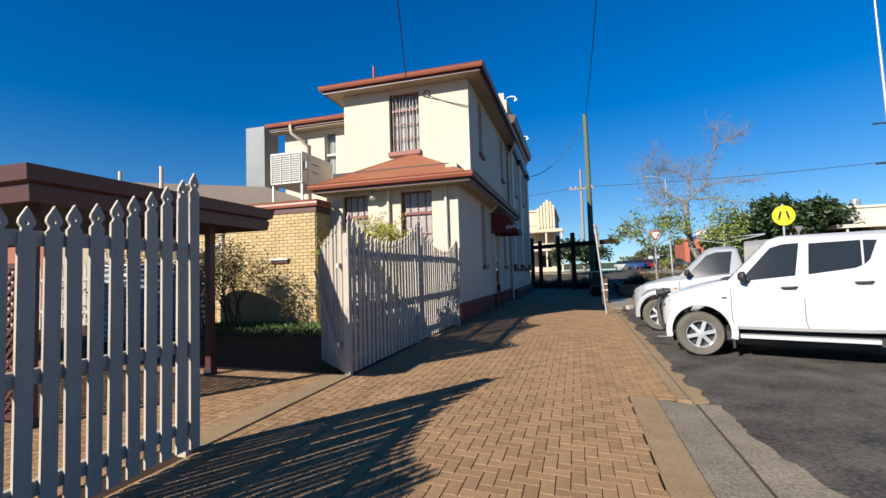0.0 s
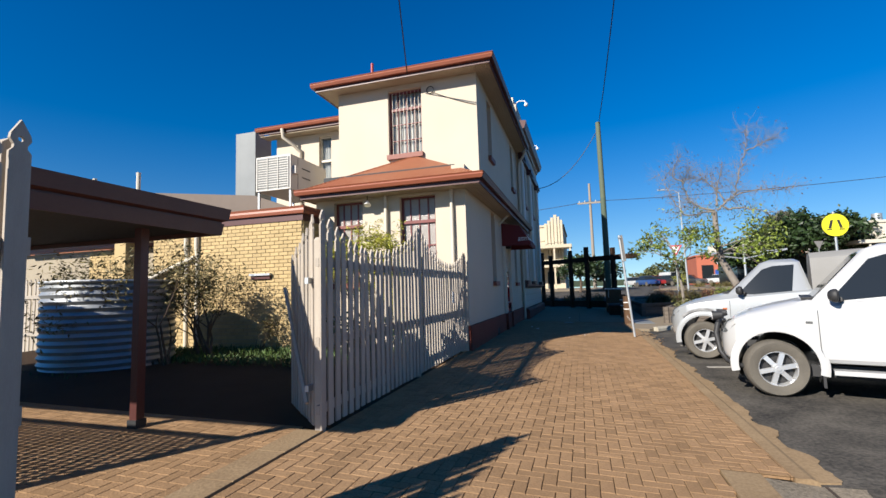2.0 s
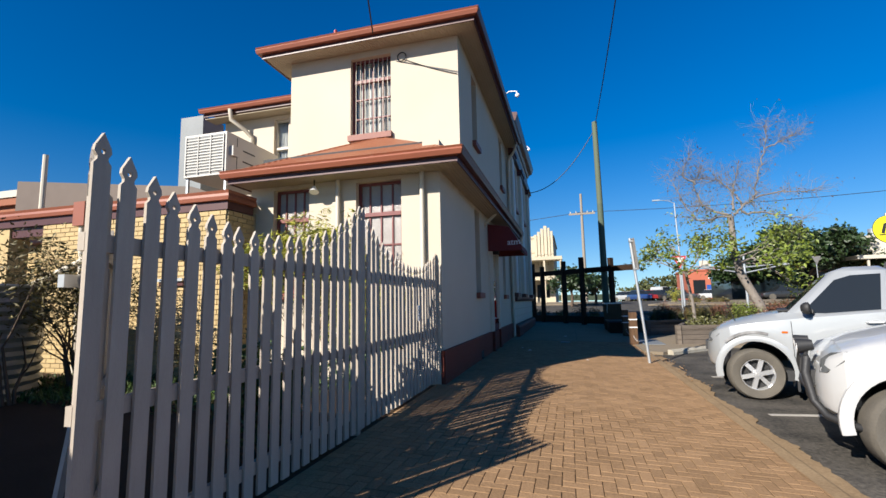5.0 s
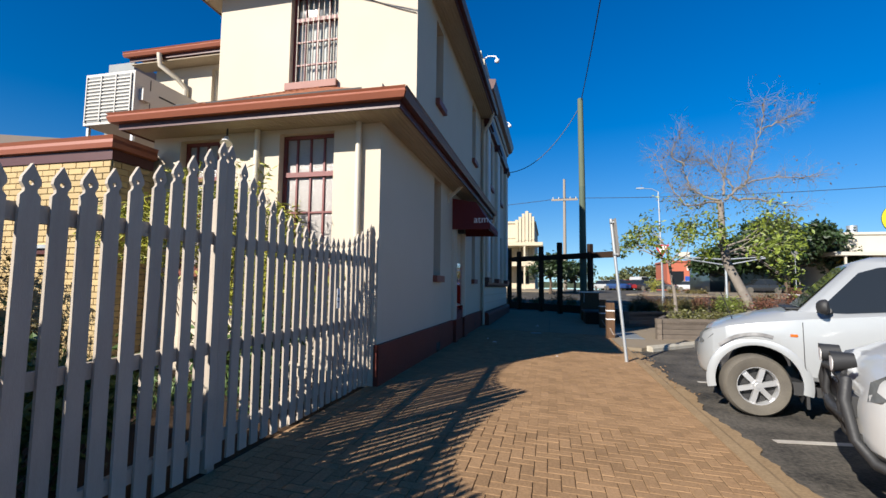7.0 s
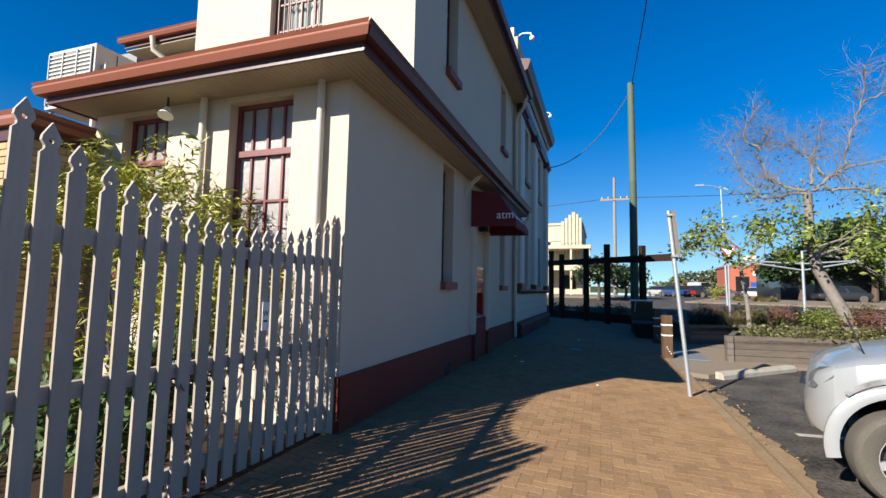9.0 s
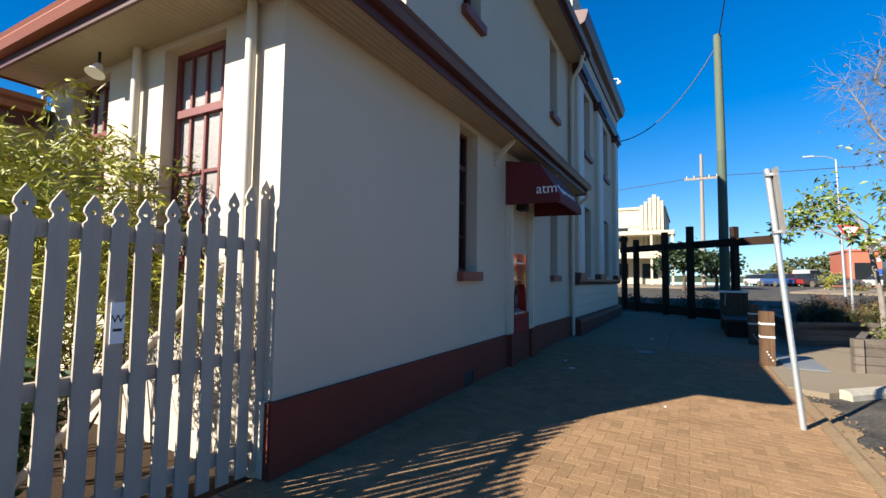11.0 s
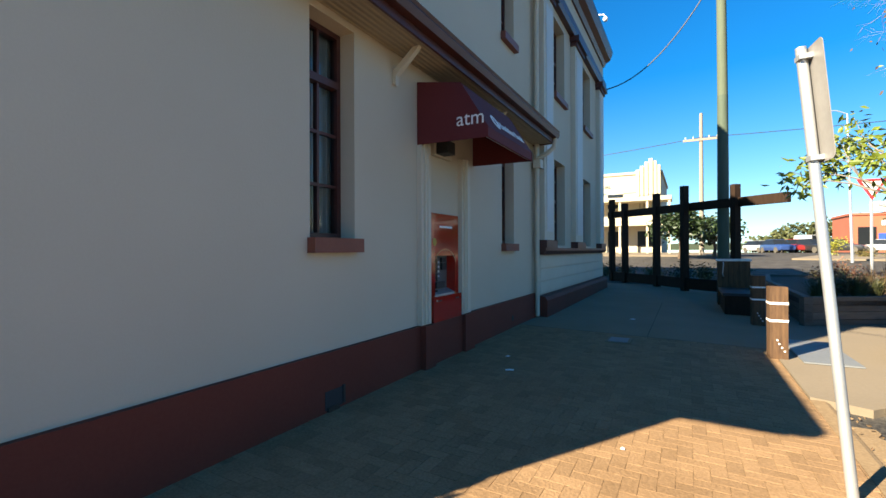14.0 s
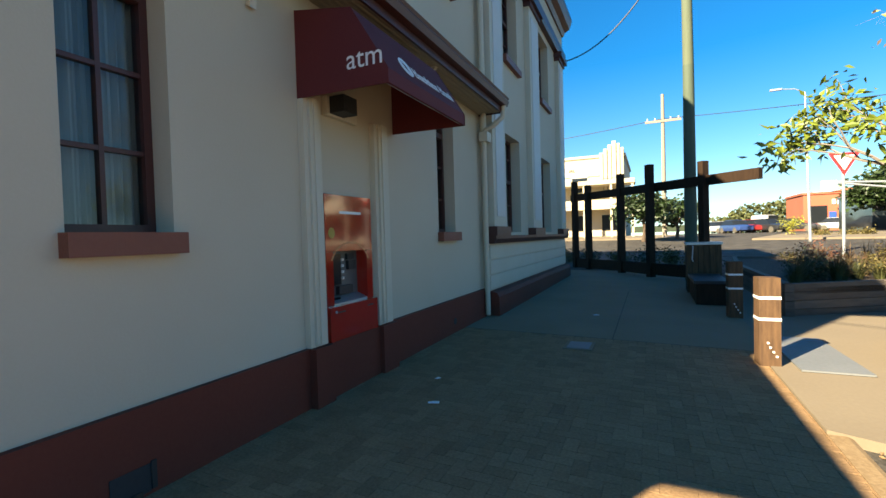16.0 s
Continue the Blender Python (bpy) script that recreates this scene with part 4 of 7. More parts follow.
# ---- picket fence and gates ----
def paling_mesh(height, width=0.088, thick=0.018):
    """A paling with a spear head, notched neck and a drilled hole."""
    w, h = width / 2, height
    out = [(-w, 0), (w, 0), (w, h - 0.155), (w * 0.62, h - 0.135), (w * 0.62, h - 0.12), (w * 0.98, h - 0.095), (w * 0.9, h - 0.07), (0, h), (-w * 0.9, h - 0.07), (-w * 0.98, h - 0.095), (-w * 0.62, h - 0.12), (-w * 0.62, h - 0.135), (-w, h - 0.155)]
    bm = bm_new()
    hole = [(0.013 * math.cos(a), h - 0.092 + 0.013 * math.sin(a)) for a in [2 * math.pi * k / 8 for k in range(8)]]
    for y in (0, thick):
        vo = [bm.verts.new((x, y, z)) for x, z in out]
        vh = [bm.verts.new((x, y, z)) for x, z in hole]
        eo = [bm.edges.new((vo[i], vo[(i + 1) % len(vo)])) for i in range(len(vo))]
        eh = [bm.edges.new((vh[i], vh[(i + 1) % 8])) for i in range(8)]
        bmesh.ops.triangle_fill(bm, use_beauty=True, edges=eo + eh)
    bm.verts.ensure_lookup_table()
    n = len(out)
    t = n + 8
    for i in range(n):
        j = (i + 1) % n
        bm.faces.new((bm.verts[i], bm.verts[j], bm.verts[t + j], bm.verts[t + i]))
    for i in range(8):
        j = (i + 1) % 8
        bm.faces.new((bm.verts[n + i], bm.verts[n + j], bm.verts[t + n + j], bm.verts[t + n + i]))
    bmesh.ops.recalc_face_normals(bm, faces=bm.faces)
    me = bpy.data.meshes.new("paling")
    bm.to_mesh(me)
    bm.free()
    me.materials.append(WHITEP)
    return me


def fence_run(name, label, p0, p1, top, z_of, rails, first=0.0, step=0.128, flip=1, posts=(), pair=None):
    """Palings along a line in plan from p0 to p1; top(s) is the height of the tips at s metres along."""
    rng = random.Random(name + str(p0))
    f = thing(name, label, "fence")
    p0, p1 = Vector((*p0, 0)), Vector((*p1, 0))
    d = (p1 - p0)
    length = d.length
    d.normalize()
    yaw = math.degrees(math.atan2(d.y, d.x))
    s = first + 0.045
    while s < length - 0.02:
        p = p0 + d * s
        zb = z_of(p.x, p.y) + 0.045 + rng.uniform(-0.006, 0.006)
        h = top(s) - zb
        ob = new("paling", paling_mesh(h))
        ob.parent = f
        ob.matrix_basis = pose(p.x, p.y, zb, rng.uniform(-0.3, 0.3), rng.uniform(-0.4, 0.4), yaw + rng.uniform(-0.5, 0.5))
        if pair is not None and s + step / 2 > pair:      # two panels meet: a close pair of palings
            s, pair = s + 0.075 - step, None
        s += step
    for z in rails:
        za, zb = z_of(p0.x, p0.y), z_of(p1.x, p1.y)
        bm = bm_new()
        y0 = 0.0205
        vs = []
        for s_, zz in ((0.0, za), (length, zb)):
            for o, u in ((y0, -0.043), (y0, 0.043), (y0 + 0.04, 0.043), (y0 + 0.04, -0.043)):
                vs.append(bm.verts.new(p0 + d * s_ + Vector((-d.y, d.x, 0)) * o * flip + Vector((0, 0, z + zz + u))))
        for q in ((0, 1, 2, 3), (7, 6, 5, 4), (0, 4, 5, 1), (1, 5, 6, 2), (2, 6, 7, 3), (3, 7, 4, 0)):
            bm.faces.new([vs[i] for i in q])
        part("rail", bm, WHITEP, f)
    for s_, h in posts:
        c = p0 + d * s_ + Vector((-d.y, d.x, 0)) * 0.075 * flip
        zb = z_of(c.x, c.y) - 0.05
        bm = boxed(-0.034, 0.034, -0.04, 0.04, 0, h - 0.03)
        prism(bm, [(-0.034, h - 0.03), (0.034, h - 0.03), (0, h)], 0.08, pose(0, -0.04, 0))
        ob = part("post", bm, WHITEP, f, bevel=0.005)
        ob.matrix_basis = pose(c.x, c.y, zb, 0, 0, yaw)
    return f


def scoop(a, ha, b, hb, low):
    """Tip heights that sag between ha at a and hb at b down to low in the middle."""
    def h(s):
        t = min(max((s - a) / (b - a), 0), 1)
        base = ha + (hb - ha) * t
        sag = (ha + hb) / 2 - low
        return base - sag * (1 - abs(2 * t - 1) ** 2.2)
    return h


yard_level = lambda x, y: ground_z(-2.8, y)
fa = scoop(0.0, 2.36, 2.9, 2.36, 1.93)
fence_run("picket_fence", "white-painted picket fence with spear-topped palings", (-2.885, -2.9), (-2.885, 2.97), lambda s: fa(s % 2.9 if s < 5.81 else 2.9), yard_level, (1.60, 0.83, 0.22), first=0.0, posts=((0.1, 2.1), (2.95, 2.1), (5.78, 2.15)))
fb, fc = scoop(0.0, 2.38, 2.86, 2.58, 2.05), scoop(2.86, 2.58, 5.72, 2.36, 2.05)
fence_run("picket_fence", "long white picket fence with scalloped top, beside the bank", (-2.885, 5.42), (-2.885, 11.14), lambda s: fb(s) if s < 2.86 else fc(s), yard_level, (1.64, 0.86, 0.22), step=0.139, pair=2.80, posts=((0.10, 1.95), (2.88, 2.0)))
lf = lambda s: 2.36 - 0.38 * min(s / 1.15, 1) ** 0.8
fence_run("picket_gate", "white picket gate leaf standing open into the yard", (-3.02, 5.52), (-3.86, 6.34), lf, yard_level, (1.62, 0.86, 0.22), flip=-1)
gate = scene.objects["picket_gate"]
hinge_at, latch_at = Vector((-3.09, 5.49, 0.45)), Vector((-3.93, 6.30, 1.6))
part("brace", tube(bm_new(), hinge_at, latch_at, 0.022, n=4), WHITEP, gate)
for z in (0.15, 1.2):
    part("hinge", boxed(-0.02, 0.02, -0.05, 0.05, -0.03, 0.03, m=Matrix.Translation(hinge_at + Vector((0.03, 0, z)))), GALV, gate)
fence_run("picket_fence", "weathered white picket fence at the back of the yard", (-12.2, 9.3), (-17.2, 9.6), lambda s: 2.1, yard_level, (1.45, 0.55), step=0.16)
stay = thing("fence_stay", "white-painted diagonal timber stay behind the palings", "fence stay")
part("rail", tube(bm_new(), (-2.99, 9.36, 0.20), (-2.99, 10.86, 1.71), 0.024, n=10), WHITEP, stay, smooth=True)
plate = thing("meter_sign", "small white plate lettered W on a paling", "sign")
plate.matrix_basis = pose(-2.874, 10.134, 1.37, 90, 0, 90)
part("plate", boxed(-0.035, 0.035, -0.11, 0.11, 0.0, 0.004), LETTER, plate)
text_part("letter", "W", 0.062, pose(0, 0.02, 0.005), BLACK, plate, 0.001)
part("print_bar", boxed(-0.022, 0.022, -0.045, -0.03, 0.004, 0.006), BLACK, plate)

# ---- ATM and awning ----
atm = thing("cash_machine", "red bank cash machine set in the wall", "cash machine")
MX = FX - 0.0
atm.matrix_basis = Matrix.Translation((0, 16.42 - 16.535 * 0.9, 0)) @ Matrix.Diagonal((1, 0.9, 1, 1))
part("upper_panel", boxed(MX - 0.12, MX + 0.035, 16.125, 16.945, 1.55, 2.075), ATMRED, atm, bevel=0.008)
part("left_panel", boxed(MX - 0.12, MX + 0.035, 16.125, 16.235, 1.05, 1.548), ATMRED, atm)
part("right_panel", boxed(MX - 0.12, MX + 0.035, 16.835, 16.945, 1.05, 1.548), ATMRED, atm)
part("lower_panel", boxed(MX - 0.12, MX + 0.075, 16.11, 16.96, 0.738, 1.048), ATMRED, atm, bevel=0.02)
fas = part("fascia_recess", boxed(MX - 0.18, MX - 0.09, 16.236, 16.834, 1.05, 1.548), mat("dark_grey_fascia", (0.0962, 0.104, 0.108), (0.074, 0.0792, 0.084), 0.4, scale=4, fine=50, bump=0.03), atm, "grey user panel")
part("screen", boxed(MX - 0.089, MX - 0.075, 16.27, 16.52, 1.22, 1.52), mat("dark_screen", (0.02, 0.022, 0.025), (0.016, 0.018, 0.02), 0.15, bump=0.0), fas)
for k in range(4):
    part("screen_button", boxed(MX - 0.089, MX - 0.07, 16.54, 16.565, 1.27 + 0.06 * k, 1.295 + 0.06 * k), LETTER, fas)
part("card_slot", boxed(MX - 0.089, MX - 0.055, 16.63, 16.76, 1.36, 1.45), BLACK, fas, bevel=0.01)
part("receipt_slot", boxed(MX - 0.089, MX - 0.06, 16.62, 16.74, 1.46, 1.52), BLACK, fas, bevel=0.008)
part("cash_slot", boxed(MX - 0.089, MX - 0.045, 16.44, 16.68, 1.13, 1.21), BLACK, fas, bevel=0.01)
bm = bm_new()
prism(bm, [(-0.089, 1.05), (0.03, 1.05), (0.03, 1.07), (-0.089, 1.12)], 0.59, pose(MX, 16.24, 0))
part("keypad_shelf", bm, STEEL, fas)
for i in range(3):
    for j in range(4):
        part("key", boxed(MX - 0.04 + 0.0, MX - 0.02, 16.32 + 0.035 * i, 16.345 + 0.035 * i, 1.085 + 0.0, 1.10 + 0.004 * j), BLACK, fas)
part("print_bar", boxed(MX + 0.035, MX + 0.038, 16.36, 16.74, 1.90, 1.925), LETTER, atm, "pale printed heading bar")
part("emblem", tube(bm_new(), (MX + 0.035, 16.22, 1.72), (MX + 0.039, 16.22, 1.72), 0.05, n=18), GOLD, atm, "round yellow emblem")
# Pale arc paints a curved gloss highlight onto the red panel.
bm = bm_new()
for k in range(12):
    a0, a1 = radians(20 + 140 * k / 12), radians(20 + 140 * (k + 1) / 12)
    q = [bm.verts.new((MX + 0.0365, 16.535 + rr * math.cos(a), 1.38 + 0.72 * rr * math.sin(a))) for a, rr in ((a0, 0.36), (a1, 0.36), (a1, 0.335), (a0, 0.335))]
    bm.faces.new(q)
part("printed_arc", bm, mat("pale_orange_highlight", (0.62, 0.22, 0.10), (0.55, 0.19, 0.08), 0.3, bump=0.0), atm, "pale orange arc painted as a gloss highlight")
for y in (16.24, 16.76):
    part("finger_slot", boxed(MX + 0.074, MX + 0.078, y, y + 0.11, 0.985, 1.0), BLACK, atm)
part("lock", tube(bm_new(), (MX + 0.075, 16.2, 1.0), (MX + 0.085, 16.2, 1.0), 0.012), STEEL, atm)

awning = thing("awning", "burgundy vinyl awning lettered atm over the cash machine", "awning")
A0, A1 = 15.80, 17.34
bm = bm_new()
sec = [(0.004, 3.57), (0.57, 3.47), (0.89, 2.95), (0.89, 2.84), (0.865, 2.84), (0.865, 2.94), (0.555, 3.445), (0.004, 3.545)]
prism(bm, sec, -(A1 - A0), pose(FX, A1, 0))
part("cover", bm, AWNING, awning, bevel=0.0)
for a, b in ((A0 - 0.012, A0), (A1, A1 + 0.012)):
    bm = bm_new()
    prism(bm, [(0.004, 3.575), (0.57, 3.475), (0.895, 2.95), (0.895, 2.835), (0.004, 2.845)], b - a, pose(FX, a, 0))
    part("end_panel", bm, AWNING, awning)
part("frame_rail", tube(bm_new(), (FX + 0.85, A0 + 0.02, 2.86), (FX + 0.85, A1 - 0.02, 2.86), 0.014), GALV, awning)
text_part("lettering", "atm", 0.225, pose(FX + 0.685, A0 - 0.014, 3.06, 90, 0, 0), LETTER, awning, 0.001, "white lower-case letters")
slope = math.degrees(math.atan2(3.47 - 2.95, 0.32))
face_m = Matrix.Translation((FX + 0.795, 16.72, 3.107)) @ Matrix.Rotation(radians(90), 4, "Z") @ Matrix.Rotation(radians(slope), 4, "X")
logo = part("logo_disc", tube(bm_new(), (-0.46, 0.01, 0.0), (-0.46, 0.01, 0.005), 0.10, n=20), LETTER, awning, "white round logo")
mark = part("logo_mark", prism(bm_new(), [(-0.05, 0.055), (0.0, 0.02), (0.02, -0.06), (-0.035, -0.02)], 0.002, pose(-0.46, 0.01, 0.0055, -90)), AWNING, awning)
mark.matrix_basis = face_m
logo.matrix_basis = face_m
for k, (u, up, w_) in enumerate(((-0.32, 0.065, 0.07), (-0.225, 0.03, 0.055), (-0.15, 0.03, 0.055), (-0.075, 0.065, 0.055), (0.0, 0.055, 0.016), (0.035, 0.03, 0.055), (0.11, 0.03, 0.055), (0.225, 0.065, 0.07), (0.315, 0.03, 0.055), (0.39, 0.03, 0.055), (0.465, 0.065, 0.055))):
    bm = boxed(u, u + 0.016, -0.045, up, 0.0, 0.004)
    if w_ > 0.02:
        box(bm, u + w_ - 0.014, u + w_, -0.045, up if k in (0, 7) else 0.03, 0.0, 0.004)
        box(bm, u + 0.016, u + w_ - 0.014, 0.016, 0.03, 0.0, 0.004)
        box(bm, u + 0.016, u + w_ - 0.014, -0.045, -0.031, 0.0, 0.004)
    bar = part("wordmark_stroke", bm, LETTER, awning)
    bar.matrix_basis = face_m
box_lamp = thing("security_light", "small dark box light under the awning", "light fitting")
part("case", boxed(FX + 0.063, FX + 0.22, 16.14, 16.34, 2.80, 2.95), BLACK, box_lamp, bevel=0.015)
part("backing", boxed(FX + 0.004, FX + 0.062, 16.10, 16.56, 2.78, 2.95), CREAM2, box_lamp)

vent = thing("plinth_vent", "open rusted vent hole in the plinth", "vent")
# No opening is cut; a near-black block paints the hole's shade.
part("hole", boxed(FX + 0.0, FX + 0.0545, 14.20, 14.42, 0.25, 0.41), DARK, vent, "near-black block painted as the hole's shade")
part("rubble", boxed(FX + 0.03, FX + 0.075, 14.22, 14.36, 0.235, 0.275), SOIL, vent, bevel=0.012)
part("rim", boxed(FX + 0.051, FX + 0.062, 14.42, 14.45, 0.26, 0.42), BLACK, vent)
for nm, y, z in (("plinth_vent", 18.9, 0.42),):
    v = thing(nm, "small dark vent pipe in the plinth", "vent")
    part("hole", tube(bm_new(), (FX + 0.04, y, z), (FX + 0.056, y, z), 0.05), DARK, v)

# wall lamp under the lower front eave
wl = thing("eave_lamp", "white enamel spotlight under the eave", "lamp")
part("stem", tube(bm_new(), (-5.08, FY - 0.2, 3.746), (-5.08, FY - 0.2, 3.60), 0.012), BLACK, wl)
bm = bm_new()
pipe(bm, [(-5.08, FY - 0.2, 3.62), (-5.07, FY - 0.22, 3.57), (-5.06, FY - 0.24, 3.515)], [0.03, 0.05, 0.085], 12)
part("shade", bm, LETTER, wl, smooth=True)

# security cameras
for x, y, z in ((-2.6, 20.6, 9.25), (-2.75, 27.4, 9.35)):
    c = thing("security_camera", "white dome security camera on a bracket arm", "camera", group="cameras on the parapet")
    part("arm", pipe(bm_new(), [(BX - 0.12, y, z + 0.12), (x, y, z + 0.25), (x + 0.25, y, z + 0.22), (x + 0.3, y, z + 0.12)], 0.025, 8), LETTER, c, smooth=True)
    bm = bm_new()
    bmesh.ops.create_uvsphere(bm, u_segments=12, v_segments=8, radius=0.085, matrix=Matrix.Translation((x + 0.3, y, z + 0.05)))
    part("dome", bm, LETTER, c, smooth=True)

# ---- air conditioner and flue on the annexe roof ----
ac = thing("air_conditioner", "large off-white rooftop air conditioner on a stand", "air conditioner")
ac.matrix_basis = pose(-8.30, 11.82, -0.19, 0, 0, 0)
body = part("case", boxed(-0.55, 0.55, -0.02, 1.75, 4.55, 5.5), ACWHITE, ac, bevel=0.02)
for z in (4.95, 5.2):
    part("side_slot", boxed(0.548, 0.556, 0.5, 0.9, z, z + 0.03), BLACK, body)
part("side_seam", boxed(0.548, 0.555, 0.30, 0.315, 4.6, 5.45), BLACK, body)
part("isolator", boxed(0.552, 0.64, 0.08, 0.24, 4.98, 5.2), ACWHITE, body)
for k in range(12):
    part("louvre", boxed(-0.5, 0.5, -0.04, -0.018, 4.64 + 0.066 * k, 4.665 + 0.066 * k), ACWHITE, body)
for k in range(4):
    part("louvre_post", boxed(-0.51 + 0.33 * k, -0.49 + 0.33 * k, -0.05, -0.015, 4.6, 5.45), ACWHITE, body)
part("backing", boxed(-0.5, 0.5, -0.024, -0.0205, 4.6, 5.45), mat("grey_filter", (0.222, 0.223, 0.217), (0.178, 0.18, 0.175), 0.8), body)
for x in (-0.5, 0.5):
    for y in (0.05, 1.6):
        part("leg", boxed(x - 0.025, x + 0.025, y - 0.025, y + 0.025, 3.64, 4.552), GALV, ac)
flue = thing("roof_flue", "square galvanised metal flue on the roof", "flue")
part("shaft", boxed(-12.62, -11.75, 15.3, 16.2, 3.44, 7.62), FLUE, flue, bevel=0.01)
part("flashing", boxed(-12.85, -11.55, 15.1, 16.4, 3.44, 4.6), FLUE, flue)
for x in (-13.1, -14.9):
    v = thing("vent_pipe", "thin white plastic vent pipe on the roof", "pipe", group="roof vent pipes")
    part("pipe", tube(bm_new(), (x, 11.8, 3.44), (x, 11.8, 5.35), 0.06), CREAM2, v)

# ---- street furniture ----
sp = thing("parking_sign", "leaning galvanised post with a narrow sign seen from behind", "sign")
base = Vector((0.835, 14.80, 0.11))
lean = (Vector((0.60, 14.82, 2.87)) - base).normalized()
part("post", tube(bm_new(), base, base + lean * 2.77, 0.030, n=14), GALV, sp, smooth=True)
m = Matrix.Translation(base) @ lean.to_track_quat("Z", "Y").to_matrix().to_4x4() @ pose(0, 0, 0, 0, 0, 0)
bm = bm_new()
rim = [(cy + 0.035 * math.cos(radians(a)), cz + 0.035 * math.sin(radians(a))) for cy, cz, a0 in ((0.125, 2.725, 0), (-0.085, 2.725, 90), (-0.085, 2.075, 180), (0.125, 2.075, 270)) for a in range(a0, a0 + 91, 18)]
near_, far_ = [[bm.verts.new((x, y, z)) for y, z in rim] for x in (-0.0375, -0.0415)]
bm.faces.new(near_)
bm.faces.new(far_[::-1])
for k in range(len(rim)):
    bm.faces.new((near_[k], far_[k], far_[k - 1], near_[k - 1]))
sg = part("plate", bm, SIGNBACK, sp, "grey backed sign plate")
sg.matrix_basis = Matrix.Translation(base) @ Matrix.Rotation(radians(-4.8), 4, "Y") @ pose(0, 0, 0, 0, 0, -170)
for z in (2.07, 2.70):
    b = part("clamp", boxed(-0.0373, 0.034, -0.036, 0.036, z - 0.015, z + 0.015), GALV, sp)
    b.matrix_basis = sg.matrix_basis

def bollard(x, y, h, w, z):
    b = thing("bollard", "square weathered timber bollard with white reflective bands", "bollard", group="timber bollards")
    b.matrix_basis = pose(x, y, z, 0, 0, 4)
    shaft = part("shaft", boxed(-w, w, -w, w, 0, h), BOLLARDW, b, bevel=0.012)
    for k in (0.52, 0.76):
        bm = bm_new()
        e = w + 0.004
        box(bm, -e, e, -e, e, h * k, h * k + 0.03)
        part("band", bm, LETTER, b, "white reflective band")
    for k, o in ((0.12, 0.06), (0.17, 0.03), (0.27, -0.02), (0.22, 0.0)):
        part("bolt", tube(bm_new(), (o, -w, h * k), (o, -w - 0.006, h * k), 0.012, n=8), LETTER, b)
    return b


bollard(1.02, 18.75, 0.96, 0.100, 0.155)
bollard(1.12, 21.6, 0.95, 0.10, 0.17)
bollard(8.05, 24.5, 1.10, 0.15, 0.5)
bollard(10.8, 24.5, 1.05, 0.12, 0.22)

seat = thing("bench", "dark timber bench box beside the planter", "bench")
part("base", boxed(0.66, 1.2, 22.75, 24.3, 0.2, 0.62), TIMBER, seat, bevel=0.01)
part("top", boxed(0.62, 1.22, 22.7, 24.35, 0.622, 0.68), BLACK, seat, bevel=0.01)
binn = thing("litter_bin", "timber-clad litter bin with a steel rim", "litter bin")
for k in range(6):
    part("slat", boxed(0.62 + 0.115 * k, 0.725 + 0.115 * k, 24.5, 24.56, 0.22, 1.32), BOLLARDW, binn)
part("body", boxed(0.63, 1.30, 24.562, 25.15, 0.22, 1.32), TIMBER, binn)
part("rim", boxed(0.60, 1.33, 24.48, 25.18, 1.322, 1.37), GALV, binn, bevel=0.01)
part("handle", pipe(bm_new(), [(0.74, 24.47, 0.95), (0.72, 24.44, 1.0), (0.74, 24.44, 1.25), (0.74, 24.48, 1.3)], 0.014, 6), GALV, binn)
grate = thing("drain_grate", "flat steel plate over the gutter opening", "drain cover")
part("plate", boxed(1.26, 1.85, 18.5, 20.2, 0.172, 0.19), FLUE, grate, bevel=0.005)
part("gap", boxed(1.28, 1.7, 18.42, 18.49, 0.08, 0.16), DARK, grate)
pit = thing("pit_lid", "small weathered grey pit lid in the footpath", "pit lid")
zz = ground_z(-0.95, 18.9) + 0.006
part("ring", boxed(-1.15, -0.80, 18.55, 19.0, zz - 0.004, zz + 0.004), CONC, pit)
part("lid", boxed(-1.11, -0.84, 18.6, 18.95, zz + 0.004, zz + 0.008), FLUE, pit)
for x, y, w, d, a in ((-1.86, 16.3, 0.10, 0.05, 20), (-2.1, 16.9, 0.06, 0.04, 70), (-1.0, 21.0, 0.1, 0.05, 10), (-0.45, 14.8, 0.03, 0.03, 0)):
    l = thing("paper_scrap", "crumpled white paper scrap on the paving", "litter")
    l.matrix_basis = pose(x, y, ground_z(x, y) + 0.004, 0, 0, a)
    bm = bm_new()
    vs = [bm.verts.new(p) for p in ((-w / 2, -d / 2, 0.004), (w / 2, -d / 2, 0.002), (w / 2, d / 2, 0.006), (-w / 2, d / 2, 0.003), (0, 0, 0.016))]
    for a_, b_ in ((0, 1), (1, 2), (2, 3), (3, 0)):
        bm.faces.new((vs[a_], vs[b_], vs[4]))
    bm.faces.new(vs[3::-1])
    part("paper", bm, LETTER, l)

rng = random.Random(17)
litter = [(1.28 + rng.gauss(0, 0.10) + 0.02 * (y - 15), y, road_z(1.3, y) + 0.012 + rng.uniform(0, 0.006)) for y in [rng.uniform(12.5, 18.3) for _ in range(150)]]
leaf_mesh("leaf_litter", litter, 0.022, GRASSD, None, rng, 2.0, 0.0)
tagged(scene.objects["leaf_litter"], "dry brown leaves lying along the gutter", "leaf litter", kind="stuff")

